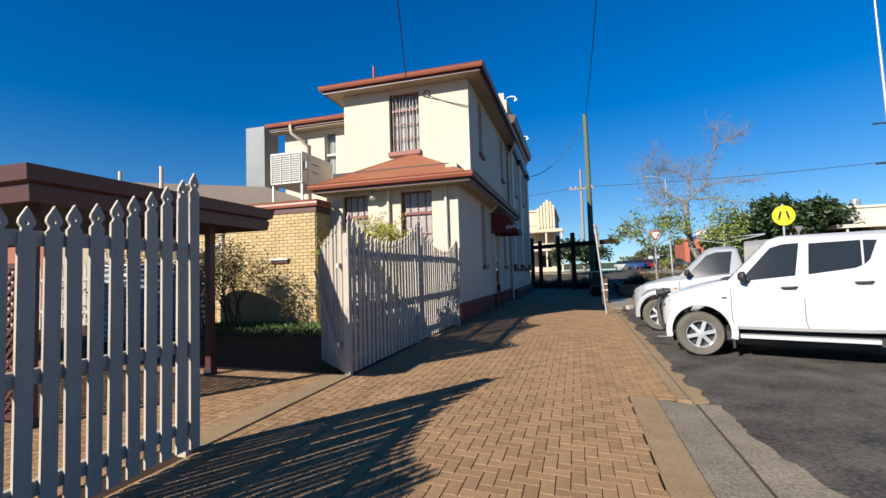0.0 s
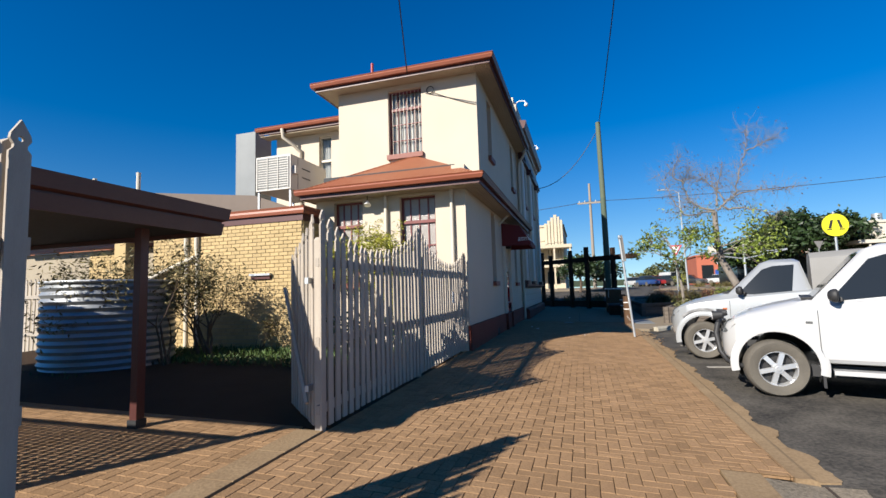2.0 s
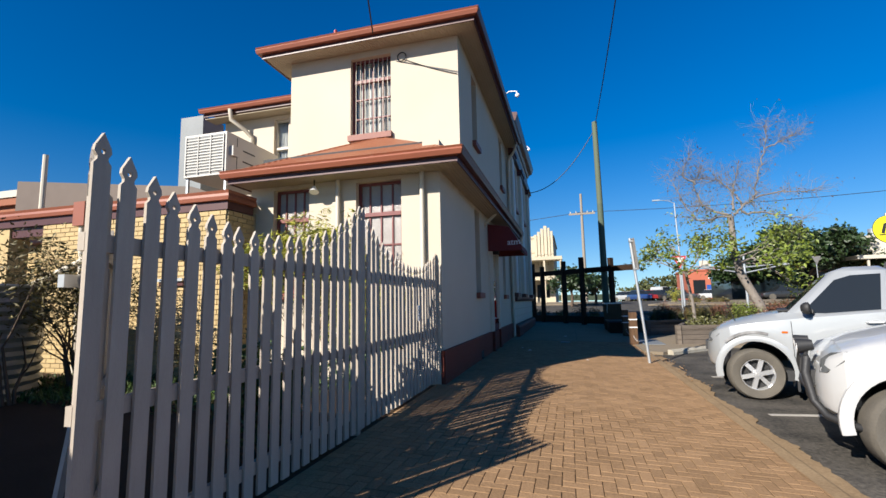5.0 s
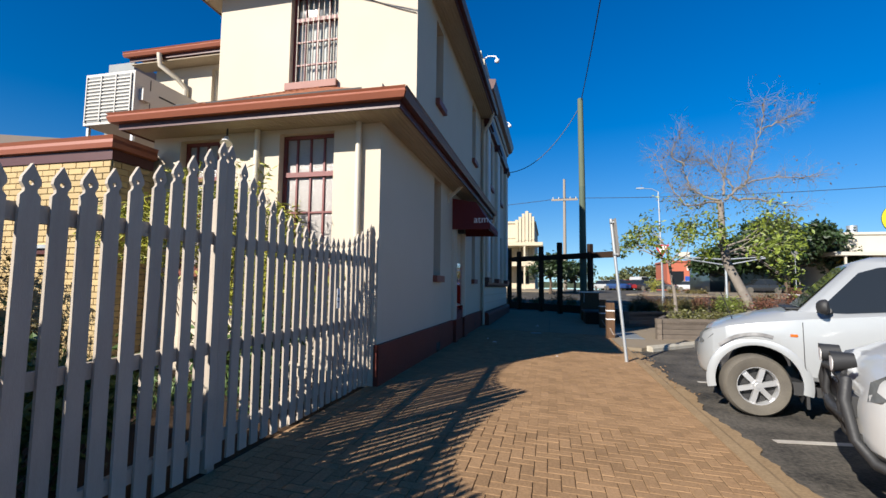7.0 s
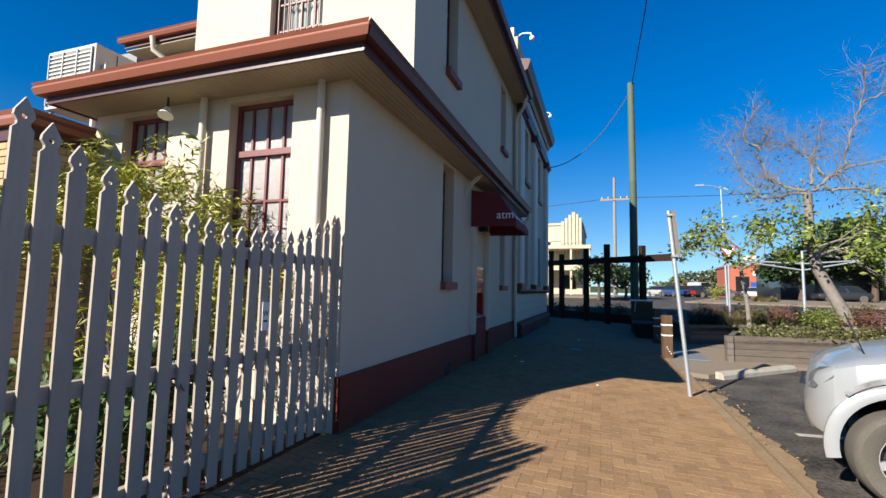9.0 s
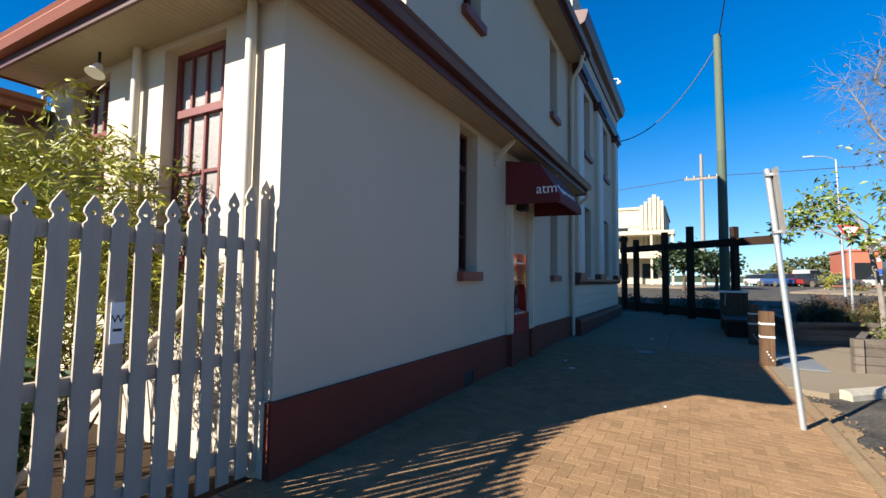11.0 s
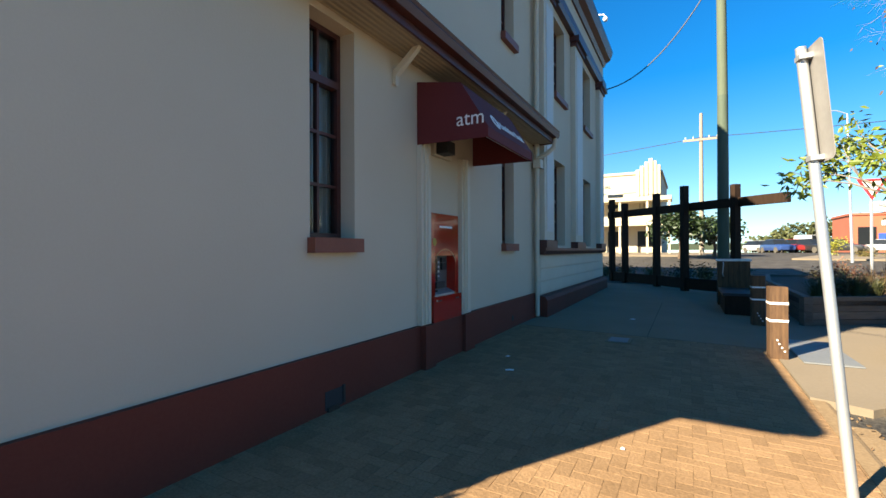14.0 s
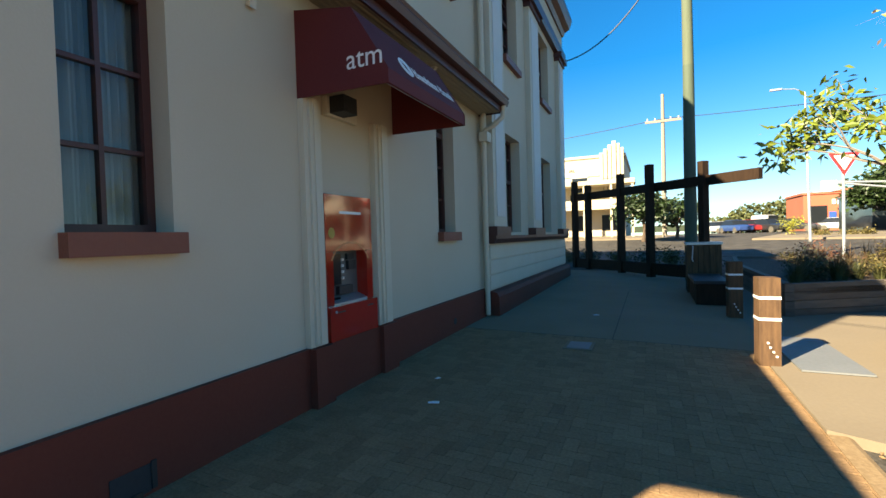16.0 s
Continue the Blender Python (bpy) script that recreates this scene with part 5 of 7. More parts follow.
# pergola of dark posts along a slanting line
perg = thing("pergola", "row of tall dark timber posts with one slanting beam", "pergola")
PG = [(-2.80, 31.2, 3.68), (-2.22, 30.5, 3.44), (-1.02, 29.2, 3.60), (-0.13, 27.9, 3.66), (1.16, 26.6, 3.46)]
for x, y, h in PG:
    bm = boxed(-0.098, 0.098, -0.088, 0.088, ground_z(x, y) - 0.02, h)
    ob = part("post", bm, TIMBER, perg, bevel=0.02)
    ob.matrix_basis = pose(x, y, 0, 0, 0, 40)
b0, b1 = Vector((-3.05, 31.3, 3.05)), Vector((2.12, 25.35, 2.93))
dd = (b1 - b0)
yaw = math.degrees(math.atan2(dd.y, dd.x))
ob = part("beam", boxed(0, dd.length, -0.06, 0.06, -0.13, 0.13), TIMBER, perg, bevel=0.01)
ob.matrix_basis = Matrix.Translation(b0 + Vector((0.1, 0.12, 0))) @ dd.to_track_quat("X", "Z").to_matrix().to_4x4()
for a, b in zip(PG, PG[1:]):
    ob = part("kick_rail", boxed(0, (Vector(b) - Vector(a)).to_2d().length, -0.04, 0.04, 0.25, 0.6), TIMBER, perg)
    ob.matrix_basis = pose(a[0], a[1], 0.1, 0, 0, math.degrees(math.atan2(b[1] - a[1], b[0] - a[0])))

# poles and wires
def pole(x, y, top, r0, r1, label, m_low, m_high=None, split=None):
    p = thing("power_pole", label, "pole")
    zb = road_z(x, y) if y > 32 else 0.2
    if m_high:
        s = split
        rs = r0 + (r1 - r0) * (s - zb) / (top - zb)
        part("lower_shaft", tube(bm_new(), (x, y, zb - 0.1), (x, y, s), r0, rs, 16), m_low, p, smooth=True)
        part("upper_shaft", tube(bm_new(), (x, y, s), (x - 0.03, y, top), rs * 0.98, r1, 16), m_high, p, smooth=True)
    else:
        part("shaft", tube(bm_new(), (x, y, zb - 0.1), (x, y, top), r0, r1, 14), m_low, p, smooth=True)
    return p


def wire(name, a, b, sag, r=0.012):
    a, b = Vector(a), Vector(b)
    pts = [a.lerp(b, t) - Vector((0, 0, sag * 4 * t * (1 - t))) for t in [i / 16 for i in range(17)]]
    w = thing(name, "thin black overhead cable", "cable")
    part("strand", pipe(bm_new(), pts, r, 5), BLACK, w)


# The colour change at 6.2 m imitates shade below and sun above.
pole(0.90, 27.2, 10.4, 0.165, 0.125, "tall round green timber pole, shaded lower and sunlit upper tone painted in", SHADEPOLE, LITPOLE, 6.2)
p2 = pole(1.0, 56.6, 13.4, 0.2, 0.13, "distant silvered power pole with crossarm", GREYPOLE)
part("crossarm", boxed(-0.4, 2.4, 56.4, 56.5, 11.0, 11.2), GREYPOLE, p2)
for x in (-0.2, 0.4, 1.6, 2.2):
    part("insulator", tube(bm_new(), (x, 56.45, 11.2), (x, 56.45, 11.4), 0.05), ACWHITE, p2)
wire("service_cable", (-2.58, 28.0, 7.22), (0.9, 27.15, 10.1), 0.75, 0.02)
wire("overhead_cable", (0.92, 27.2, 10.35), (1.25, 9.6, 12.3), 0.5, 0.02)
wire("overhead_cable", (1.25, 9.6, 12.3), (2.0, -25, 11.0), 0.4, 0.02)
wire("service_cable", (-4.50, 12.2, 7.2), (-0.85, 0.0, 12.4), 0.1, 0.015)
wire("service_cable", (-0.85, 0.0, 12.4), (4.0, -18, 13.0), 0.2, 0.015)
wire("overhead_cable", (-40, 57, 10.2), (1.0, 56.5, 11.3), 0.8, 0.03)
wire("overhead_cable", (1.0, 56.5, 11.3), (60, 54, 13.5), 1.2, 0.03)
wire("wall_cable", (-4.05, 12.73, 6.85), (-2.82, 12.73, 6.3), 0.03, 0.008)
ins = thing("cable_bracket", "small cable bracket coil on the upper wall", "bracket")
part("coil", pipe(bm_new(), [(-4.05 + 0.1 * math.cos(a), 12.72, 6.88 + 0.1 * math.sin(a)) for a in [k * 0.6 for k in range(11)]], 0.012, 6), BLACK, ins)

# crossing sign, give-way sign
xs = thing("crossing_sign", "round yellow pedestrian crossing sign on a grey post", "sign")
part("post", tube(bm_new(), (6.07, 16.05, road_z(6, 16)), (6.07, 16.05, 3.28), 0.03, n=10), GALV, xs)
bm = tube(bm_new(), (6.07, 16.0, 2.92), (6.07, 16.012, 2.92), 0.30, n=40)
disc = part("disc", bm, YELLOW, xs)
part("ring", tube(bm_new(), (6.07, 16.013, 2.92), (6.07, 16.02, 2.92), 0.308, n=40), BLACK, disc)
for sgn in (-1, 1):
    bm = bm_new()
    prism(bm, [(sgn * 0.04, 0.13), (sgn * 0.10, 0.12), (sgn * 0.16, -0.09), (sgn * 0.10, -0.10)], -0.006, pose(6.07, 15.999, 2.93))
    part("leg_mark", bm, BLACK, disc)
    bm = bm_new()
    prism(bm, [(sgn * 0.08, -0.115), (sgn * 0.20, -0.115), (sgn * 0.20, -0.14), (sgn * 0.08, -0.14)], -0.006, pose(6.07, 15.999, 2.93))
    part("foot_mark", bm, BLACK, disc)


def give_way(x, y, z, size, yaw, front):
    g = thing("give_way_sign", "red and white triangular give-way sign on a post" if front else "back of a triangular sign on a post", "sign")
    g.matrix_basis = pose(x, y, 0, 0, 0, yaw)
    part("post", tube(bm_new(), (0, 0.05, 0.2), (0, 0.05, z + size * 0.3), 0.035, n=10), GALV, g)
    tri = lambda s: [(-s, 0.577 * s), (s, 0.577 * s), (0, -1.155 * s)]
    bm = bm_new()
    prism(bm, tri(size), 0.01, pose(0, 0, z))
    pl_ = part("plate", bm, REDSIGN if front else SIGNBACK, g)
    if front:
        bm = bm_new()
        prism(bm, tri(size * 0.66), -0.004, pose(0, -0.001, z))
        part("face", bm, LETTER, pl_)
        text_part("symbol", "2", size * 0.5, pose(0, -0.007, z + 0.05, 90, 0, 0), BLACK, pl_, 0.001)


give_way(4.2, 27.0, 3.25, 0.32, 5, True)
give_way(22.5, 56, 5.0, 0.5, 20, False)


# ---- vehicles ----
TINT = mat("tinted_glass", (0.018, 0.022, 0.025), (0.014, 0.017, 0.02), 0.0, scale=0.5, fine=1.0, bump=0.0, spec=0.42)


def loft(stations, material, name, parent):
    """A car body from cross-sections (x, bottom, side bottom, waist, top, half width, half width at top)."""
    bm = bm_new()
    rings = []
    for x, zb, zl, zw, zt, w, wt in stations:
        half = [(0.0, zb), (w * 0.80, zb), (w * 0.96, zb + min(0.05, (zl - zb) * 0.4)), (w, zl), (w + 0.012, (zl + zw) / 2), (w - 0.012, zw), (w - 0.05, zw + 0.03), (wt, zt - 0.02), (wt * 0.6, zt), (0.0, zt + 0.012)]
        ring = half + [(-y, z) for y, z in half[-2:0:-1]]
        rings.append([bm.verts.new((x, y, z)) for y, z in ring])
    n = len(rings[0])
    for a, b in zip(rings, rings[1:]):
        for k in range(n):
            bm.faces.new((a[k], a[(k + 1) % n], b[(k + 1) % n], b[k]))
    bm.faces.new(rings[0])
    bm.faces.new(rings[-1][::-1])
    bmesh.ops.triangulate(bm, faces=[f for f in bm.faces if len(f.verts) > 4])
    ob = part(name, bm, material, parent, smooth=False)
    ob.data.shade_smooth()
    ob.data.set_sharp_from_angle(angle=radians(32))
    return ob


def arched(stations, cuts):
    """Adds cross-sections whose underside rises over the wheels."""
    xs = {s[0] for s in stations}
    for cx, cz, r in cuts:
        xs |= {cx + r * f for f in (-1.0, -0.985, -0.94, -0.85, -0.7, -0.5, -0.25, 0.0, 0.25, 0.5, 0.7, 0.85, 0.94, 0.985, 1.0)}
    out = []
    for x in sorted(xs):
        k = max(i for i in range(len(stations)) if stations[i][0] <= x + 1e-9)
        a, b = stations[k], stations[min(k + 1, len(stations) - 1)]
        t = 0.0 if a is b else (x - a[0]) / (b[0] - a[0])
        s = [p + (q - p) * t for p, q in zip(a, b)]
        for cx, cz, r in cuts:
            if abs(x - cx) < r - 1e-6:
                z = cz + math.sqrt(r * r - (x - cx) ** 2)
                s[1], s[2] = max(s[1], z), max(s[2], z + 0.04)
        s[3] = max(s[3], s[2] + 0.02)
        out.append(tuple(s))
    return out


def wheel(parent, x, y, z, r, side, spokes=6):
    """Tyre, rim and spokes; side is the sign of the outward face."""
    w = thing("wheel", "", "")
    for k in ("label", "category"):
        if k in w:
            del w[k]
    w.parent = parent
    w.location = (x, y, z)
    bm = bm_new()
    prof = [(r * 0.60, 0.0), (r * 0.65, -0.015), (r * 0.92, -0.02), (r * 0.985, 0.012), (r, 0.05), (r, 0.19), (r * 0.985, 0.225), (r * 0.92, 0.25), (r * 0.60, 0.23)]
    n = 40
    rings = [[bm.verts.new((rr * math.cos(a), -side * o, rr * math.sin(a))) for rr, o in prof] for a in [2 * math.pi * k / n for k in range(n)]]
    for i in range(n):
        a, b = rings[i], rings[(i + 1) % n]
        for k in range(len(prof) - 1):
            bm.faces.new((a[k], a[k + 1], b[k + 1], b[k]))
    t = part("tyre", bm, TYRE, w, smooth=True)
    bm = bm_new()
    prof = [(r * 0.62, -0.004), (r * 0.595, -0.004), (r * 0.575, 0.012), (r * 0.565, 0.05), (r * 0.565, 0.2), (r * 0.62, 0.2)]
    rings = [[bm.verts.new((rr * math.cos(a), -side * o, rr * math.sin(a))) for rr, o in prof] for a in [2 * math.pi * k / n for k in range(n)]]
    for i in range(n):
        a, b = rings[i], rings[(i + 1) % n]
        for k in range(len(prof) - 1):
            bm.faces.new((a[k], a[k + 1], b[k + 1], b[k]))
    part("rim", bm, ALLOY, w, smooth=True)
    part("brake_disc", tube(bm_new(), (0, -side * 0.085, 0), (0, -side * 0.15, 0), r * 0.56, n=24), BLACK, w)
    for k in range(spokes):
        a = 2 * math.pi * k / spokes + 0.3
        m = pose(0, 0, 0, 0, math.degrees(a), 0)
        bm = bm_new()
        for sx in (1,):
            o = [bm.verts.new(m @ Vector(p)) for p in ((-r * 0.075, -side * 0.002, r * 0.10), (r * 0.075, -side * 0.002, r * 0.10), (r * 0.085, -side * 0.012, r * 0.575), (-r * 0.085, -side * 0.012, r * 0.575),
                                                       (-r * 0.075, -side * 0.06, r * 0.10), (r * 0.075, -side * 0.06, r * 0.10), (r * 0.07, -side * 0.05, r * 0.575), (-r * 0.07, -side * 0.05, r * 0.575))]
            for q in ((0, 1, 2, 3), (7, 6, 5, 4), (0, 4, 5, 1), (1, 5, 6, 2), (2, 6, 7, 3), (3, 7, 4, 0)):
                bm.faces.new([o[i] for i in q])
        part("spoke", bm, ALLOY, w)
    part("hub", tube(bm_new(), (0, -side * 0.04, 0), (0, side * 0.004, 0), r * 0.2, r * 0.17, 18), ALLOY, w, smooth=True)
    part("cap", tube(bm_new(), (0, side * 0.004, 0), (0, side * 0.012, 0), r * 0.09, n=14), ALLOY, w)
    return w


def arch(parent, x, z, r, y, side, material):
    """A rounded lip over a wheel opening."""
    pts = [(x + r * math.cos(a), y, z + r * math.sin(a)) for a in [radians(-12 + 204 * k / 24) for k in range(25)]]
    bm = bm_new()
    prof = [(-0.012, -0.05), (-0.012, 0.008), (0.05, 0.016), (0.085, 0.0), (0.09, -0.05)]
    rings = []
    for k, p in enumerate(pts):
        a = radians(-12 + 204 * k / 24)
        rings.append([bm.verts.new((x + (r + u) * math.cos(a), y + side * o, z + (r + u) * math.sin(a))) for u, o in prof])
    for a, b in zip(rings, rings[1:]):
        for k in range(len(prof) - 1):
            bm.faces.new((a[k], a[k + 1], b[k + 1], b[k]))
    return part("wheel_arch", bm, material, parent, smooth=True)


def pickup(name, label, at, paint, r, cab_rear, roof_z, double, canopy):
    car = thing(name, label, "pickup truck", at=at)
    w, wl, hub = 0.88, 0.86, r
    cuts = [(0.85, hub + 0.045, r + 0.085), (3.92, hub + 0.045, r + 0.085)]
    st = [(0.20, 0.50, 0.58, 0.72, 0.78, 0.48, 0.38), (0.24, 0.45, 0.55, 0.84, 0.90, 0.64, 0.50), (0.31, 0.42, 0.53, 0.93, 0.98, 0.76, 0.60), (0.40, 0.41, 0.52, 0.99, 1.05, 0.83, 0.66), (0.55, 0.41, 0.52, 1.045, 1.115, 0.88, 0.72), (0.85, 0.42, 0.52, 1.10, 1.195, w + 0.012, 0.75),
          (1.22, 0.43, 0.52, 1.15, 1.275, w, 0.76), (1.34, 0.44, 0.52, 1.165, 1.265, w, 0.79), (1.7, 0.44, 0.52, 1.20, 1.26, w, 0.80), (2.3, 0.44, 0.52, 1.26, 1.31, w, 0.80), (3.0, 0.45, 0.53, 1.31, 1.36, w, 0.80), (4.2, 0.48, 0.58, 1.33, 1.37, w, 0.82), (4.95, 0.54, 0.64, 1.33, 1.37, w - 0.01, 0.82), (5.08, 0.58, 0.68, 1.28, 1.33, w - 0.05, 0.80)]
    body = loft(arched(st, cuts), paint, "body", car)
    for cx, cz, cr in cuts:
        for side in (-1, 1):
            arch(car, cx, cz, cr, side * (w + 0.0), side, paint)
        bm = bm_new()
        n = 24
        ring = [[bm.verts.new((cx + (cr + 0.006) * math.cos(a), y, cz + (cr + 0.006) * math.sin(a))) for y in (-0.86, 0.86)] for a in [radians(-25 + 230 * k / n) for k in range(n + 1)]]
        for a, b in zip(ring, ring[1:]):
            bm.faces.new((a[0], a[1], b[1], b[0]))
        part("arch_liner", bm, BLACK, car)
        for side in (-1, 1):
            wheel(car, cx, side * (w - 0.0), hub, r, side).rotation_euler.z = radians(16) if cx < 2 else 0
    part("underbody", boxed(0.5, 4.9, -0.7, 0.7, 0.27, 0.42), BLACK, car)
    # cabin: painted shell with dark panes let into it
    zb, zt = 1.20, roof_z
    fr, rr, re = 1.22, 1.90 if double else 1.88, cab_rear
    bot = [(fr, 0.74), (fr + 0.10, 0.80), (re + 0.02, 0.80), (re + 0.08, 0.76)]
    top = [(rr - 0.07, 0.56), (rr + 0.0, 0.60), (re - 0.14, 0.60), (re - 0.08, 0.55)]
    bm = bm_new()
    loops = []
    for prof, z in ((bot, zb), ([(x, y) for x, y in top], zt - 0.06), ([(x + (0.16 if i < 2 else -0.08), y - 0.09) for i, (x, y) in enumerate(top)], zt)):
        loops.append([bm.verts.new((x, y, z)) for x, y in prof] + [bm.verts.new((x, -y, z)) for x, y in prof[::-1]])
    n = 8
    for a, b in zip(loops, loops[1:]):
        for k in range(n):
            bm.faces.new((a[k], a[(k + 1) % n], b[(k + 1) % n], b[k]))
    bm.faces.new(loops[-1])
    part("cabin", bm, paint, car, smooth=True, bevel=0.03)

    def on_side(x, z, off=0.006):
        t = (z - zb) / (zt - 0.06 - zb)
        return 0.80 + (0.60 - 0.80) * t + off

    def pane(name, pts, side):
        bm = bm_new()
        a = [bm.verts.new((x, side * on_side(x, z), z)) for x, z in pts]
        b = [bm.verts.new((x, side * on_side(x, z, -0.01), z)) for x, z in pts]
        bm.faces.new(a)
        for i in range(len(pts)):
            j = (i + 1) % len(pts)
            bm.faces.new((a[i], a[j], b[j], b[i]))
        return part(name, bm, TINT, car, "dark tinted glass")

    for side in (-1, 1):
        if double:
            pane("door_glass", [(1.43, 1.235), (2.16, 1.315), (2.23, zt - 0.13), (2.02, zt - 0.14), (1.86, zt - 0.19)], side)
            pane("door_glass", [(2.32, 1.33), (2.86, 1.41), (2.94, 1.45), (2.95, zt - 0.13), (2.35, zt - 0.145)], side)
            pane("quarter_glass", [(2.965, 1.46), (3.03, 1.53), (3.13, zt - 0.14), (2.975, zt - 0.13)], side)
        else:
            pane("door_glass", [(1.41, 1.22), (2.27, 1.285), (2.33, zt - 0.11), (2.02, zt - 0.12), (1.84, zt - 0.18)], side)
        # shut lines, handle, mirror
        for x in ((1.31, 2.25, 3.15) if double else (1.30, re - 0.12)):
            bm = bm_new()
            pts = [(x + 0.03, 0.52), (x, 0.64), (x, 0.88), (x, 1.13)]
            for (xa, za), (xb, zb_) in zip(pts, pts[1:]):
                q = [bm.verts.new((xx, side * (w + yy), zz)) for xx, yy, zz in ((xa - 0.004, 0.0135, za), (xa + 0.004, 0.0135, za), (xb + 0.004, 0.0135 if zb_ < 0.9 else -0.006, zb_), (xb - 0.004, 0.0135 if zb_ < 0.9 else -0.006, zb_))]
                bm.faces.new(q)
            part("shut_line", bm, BLACK, car)
        for x, hz in (((1.98, 0.085), (2.84, 0.155)) if double else ((2.10, 0.07),)):
            h = part("door_handle", pipe(bm_new(), [(x, side * (w - 0.01), 1.045 + hz), (x + 0.02, side * (w + 0.035), 1.05 + hz), (x + 0.16, side * (w + 0.04), 1.055 + hz), (x + 0.19, side * (w - 0.01), 1.055 + hz)], 0.016, 8), BLACK if double else paint, car, smooth=True)
        bm = bm_new()
        bmesh.ops.create_uvsphere(bm, u_segments=16, v_segments=10, radius=1.0)
        for v in bm.verts:
            v.co.x = 1.50 + 0.085 * v.co.x * (1 if v.co.x < 0 else 0.35)
            v.co.y = side * (0.95 + 0.11 * math.copysign(abs(v.co.y) ** 0.75, v.co.y))
            v.co.z = 1.315 + 0.085 * math.copysign(abs(v.co.z) ** 0.75, v.co.z)
        part("mirror", bm, BLACK, car, smooth=True)
        part("mirror_arm", tube(bm_new(), (1.56, side * 0.76, 1.245), (1.53, side * 0.92, 1.275), 0.03), BLACK, car)
        # lamps
        bm = bm_new()
        vs = [(0.25, 0.58, 0.80), (0.30, 0.70, 0.82), (0.42, 0.80, 0.93), (0.45, 0.78, 1.02), (0.34, 0.70, 1.0), (0.27, 0.59, 0.93)]
        a = [bm.verts.new((x - 0.02, side * (y + 0.03), z)) for x, y, z in vs]
        b = [bm.verts.new((x + 0.06, side * (y - 0.02), z)) for x, y, z in vs]
        bm.faces.new(a)
        for i in range(6):
            bm.faces.new((a[i], a[(i + 1) % 6], b[(i + 1) % 6], b[i]))
        part("headlight", bm, LENS, car, "clear plastic headlight", smooth=True)
        part("indicator", boxed(1.18, 1.25, side * (w - 0.03), side * (w + 0.014), 0.96, 0.99) if side > 0 else boxed(1.18, 1.25, side * (w + 0.014), side * (w - 0.03), 0.96, 0.99), AMBER if not double else LENS, car)
        if double:
            s0, s1 = sorted((side * (w - 0.06), side * (w + 0.1)))
            part("side_step", boxed(1.41, 3.05, s0, s1, 0.345, 0.40), paint, car, "white side step", bevel=0.02)
        part("mud_flap", boxed(1.30, 1.33, *sorted((side * (w - 0.25), side * w)), 0.16, 0.4), BLACK, car)
    # windscreen
    bm = bm_new()
    a = [bm.verts.new(p) for p in ((fr + 0.075, 0.64, zb + 0.085), (fr + 0.075, -0.64, zb + 0.085), (rr - 0.10, -0.49, zt - 0.10), (rr - 0.10, 0.49, zt - 0.10))]
    for v in a:
        v.co.x -= 0.012
        v.co.z += 0.012
    bm.faces.new(a)
    part("windscreen", bm, TINT, car)
    part("grille", boxed(0.17, 0.25, -0.46, 0.46, 0.66, 0.80), BLACK, car, bevel=0.02)
    part("bumper_vent", boxed(0.19, 0.30, -0.52, 0.52, 0.47, 0.56), BLACK, car, bevel=0.02)
    part("cowl", boxed(1.16, 1.30, -0.66, 0.66, 1.272, 1.29), BLACK, car)
    part("aerial", tube(bm_new(), (0.62, -0.60, 1.10), (0.50, -0.60, 1.46), 0.006, n=5), BLACK, car) if not double else None
    if canopy:
        bm = bm_new()
        c0, c1 = re + 0.06, 5.0
        sec = [(-0.86, 1.22), (-0.84, 1.55), (-0.74, 1.86), (-0.5, 1.97), (0.5, 1.97), (0.74, 1.86), (0.84, 1.55), (0.86, 1.22)]
        rings = [[bm.verts.new((x, y, z + dz)) for y, z in sec] for x, dz in ((c0, 0.0), (c0 + 0.7, 0.03), (c0 + 1.3, -0.01), (c0 + 1.9, 0.03), (c1, 0.0))]
        for a, b in zip(rings, rings[1:]):
            for k in range(7):
                bm.faces.new((a[k], a[k + 1], b[k + 1], b[k]))
        bm.faces.new(rings[0])
        bm.faces.new(rings[-1][::-1])
        part("canvas_canopy", bm, CANVAS, car, "grey canvas tray canopy", smooth=True)
    return car


CA = 20.0


def parked(hub_x, hub_y):
    """The pose that sets the near front wheel's hub at a place in plan."""
    turn = pose(0, 0, 0, 0, 0, -CA)
    o = Vector((hub_x, hub_y, 0)) - turn @ Vector((0.87, -0.90, 0))
    return Matrix.Translation((o.x, o.y, road_z(2, hub_y))) @ turn


ute = pickup("pickup_truck", "white double-cab pickup truck with black bull bar, parked", parked(1.98, 8.60), WHITECAR, 0.365, 3.45, 1.95, True, False)
pickup("pickup_truck", "silver pickup truck with grey canvas canopy, parked", parked(1.83, 11.62), SILVERCAR, 0.36, 2.50, 1.88, False, True)
for y in (-0.34, 0.34):
    part("bar_upright", pipe(bm_new(), [(0.24, y, 0.44), (0.15, y, 0.54), (0.13, y, 0.72), (0.15, y, 0.92)], 0.026, 10), BLACK, ute, smooth=True)
for pts in ([(0.52, -0.86, 0.37), (0.40, -0.78, 0.37), (0.26, -0.62, 0.40), (0.17, -0.53, 0.52), (0.13, -0.50, 0.78), (0.15, -0.45, 0.90), (0.14, 0.0, 0.94), (0.15, 0.45, 0.90), (0.13, 0.50, 0.78), (0.17, 0.53, 0.52), (0.26, 0.62, 0.40), (0.40, 0.78, 0.37), (0.52, 0.86, 0.37)],
            [(0.15, -0.48, 0.64), (0.12, 0.0, 0.64), (0.15, 0.48, 0.64)]):
    part("bar_tube", pipe(bm_new(), pts, 0.036, 10), BLACK, ute, smooth=True)
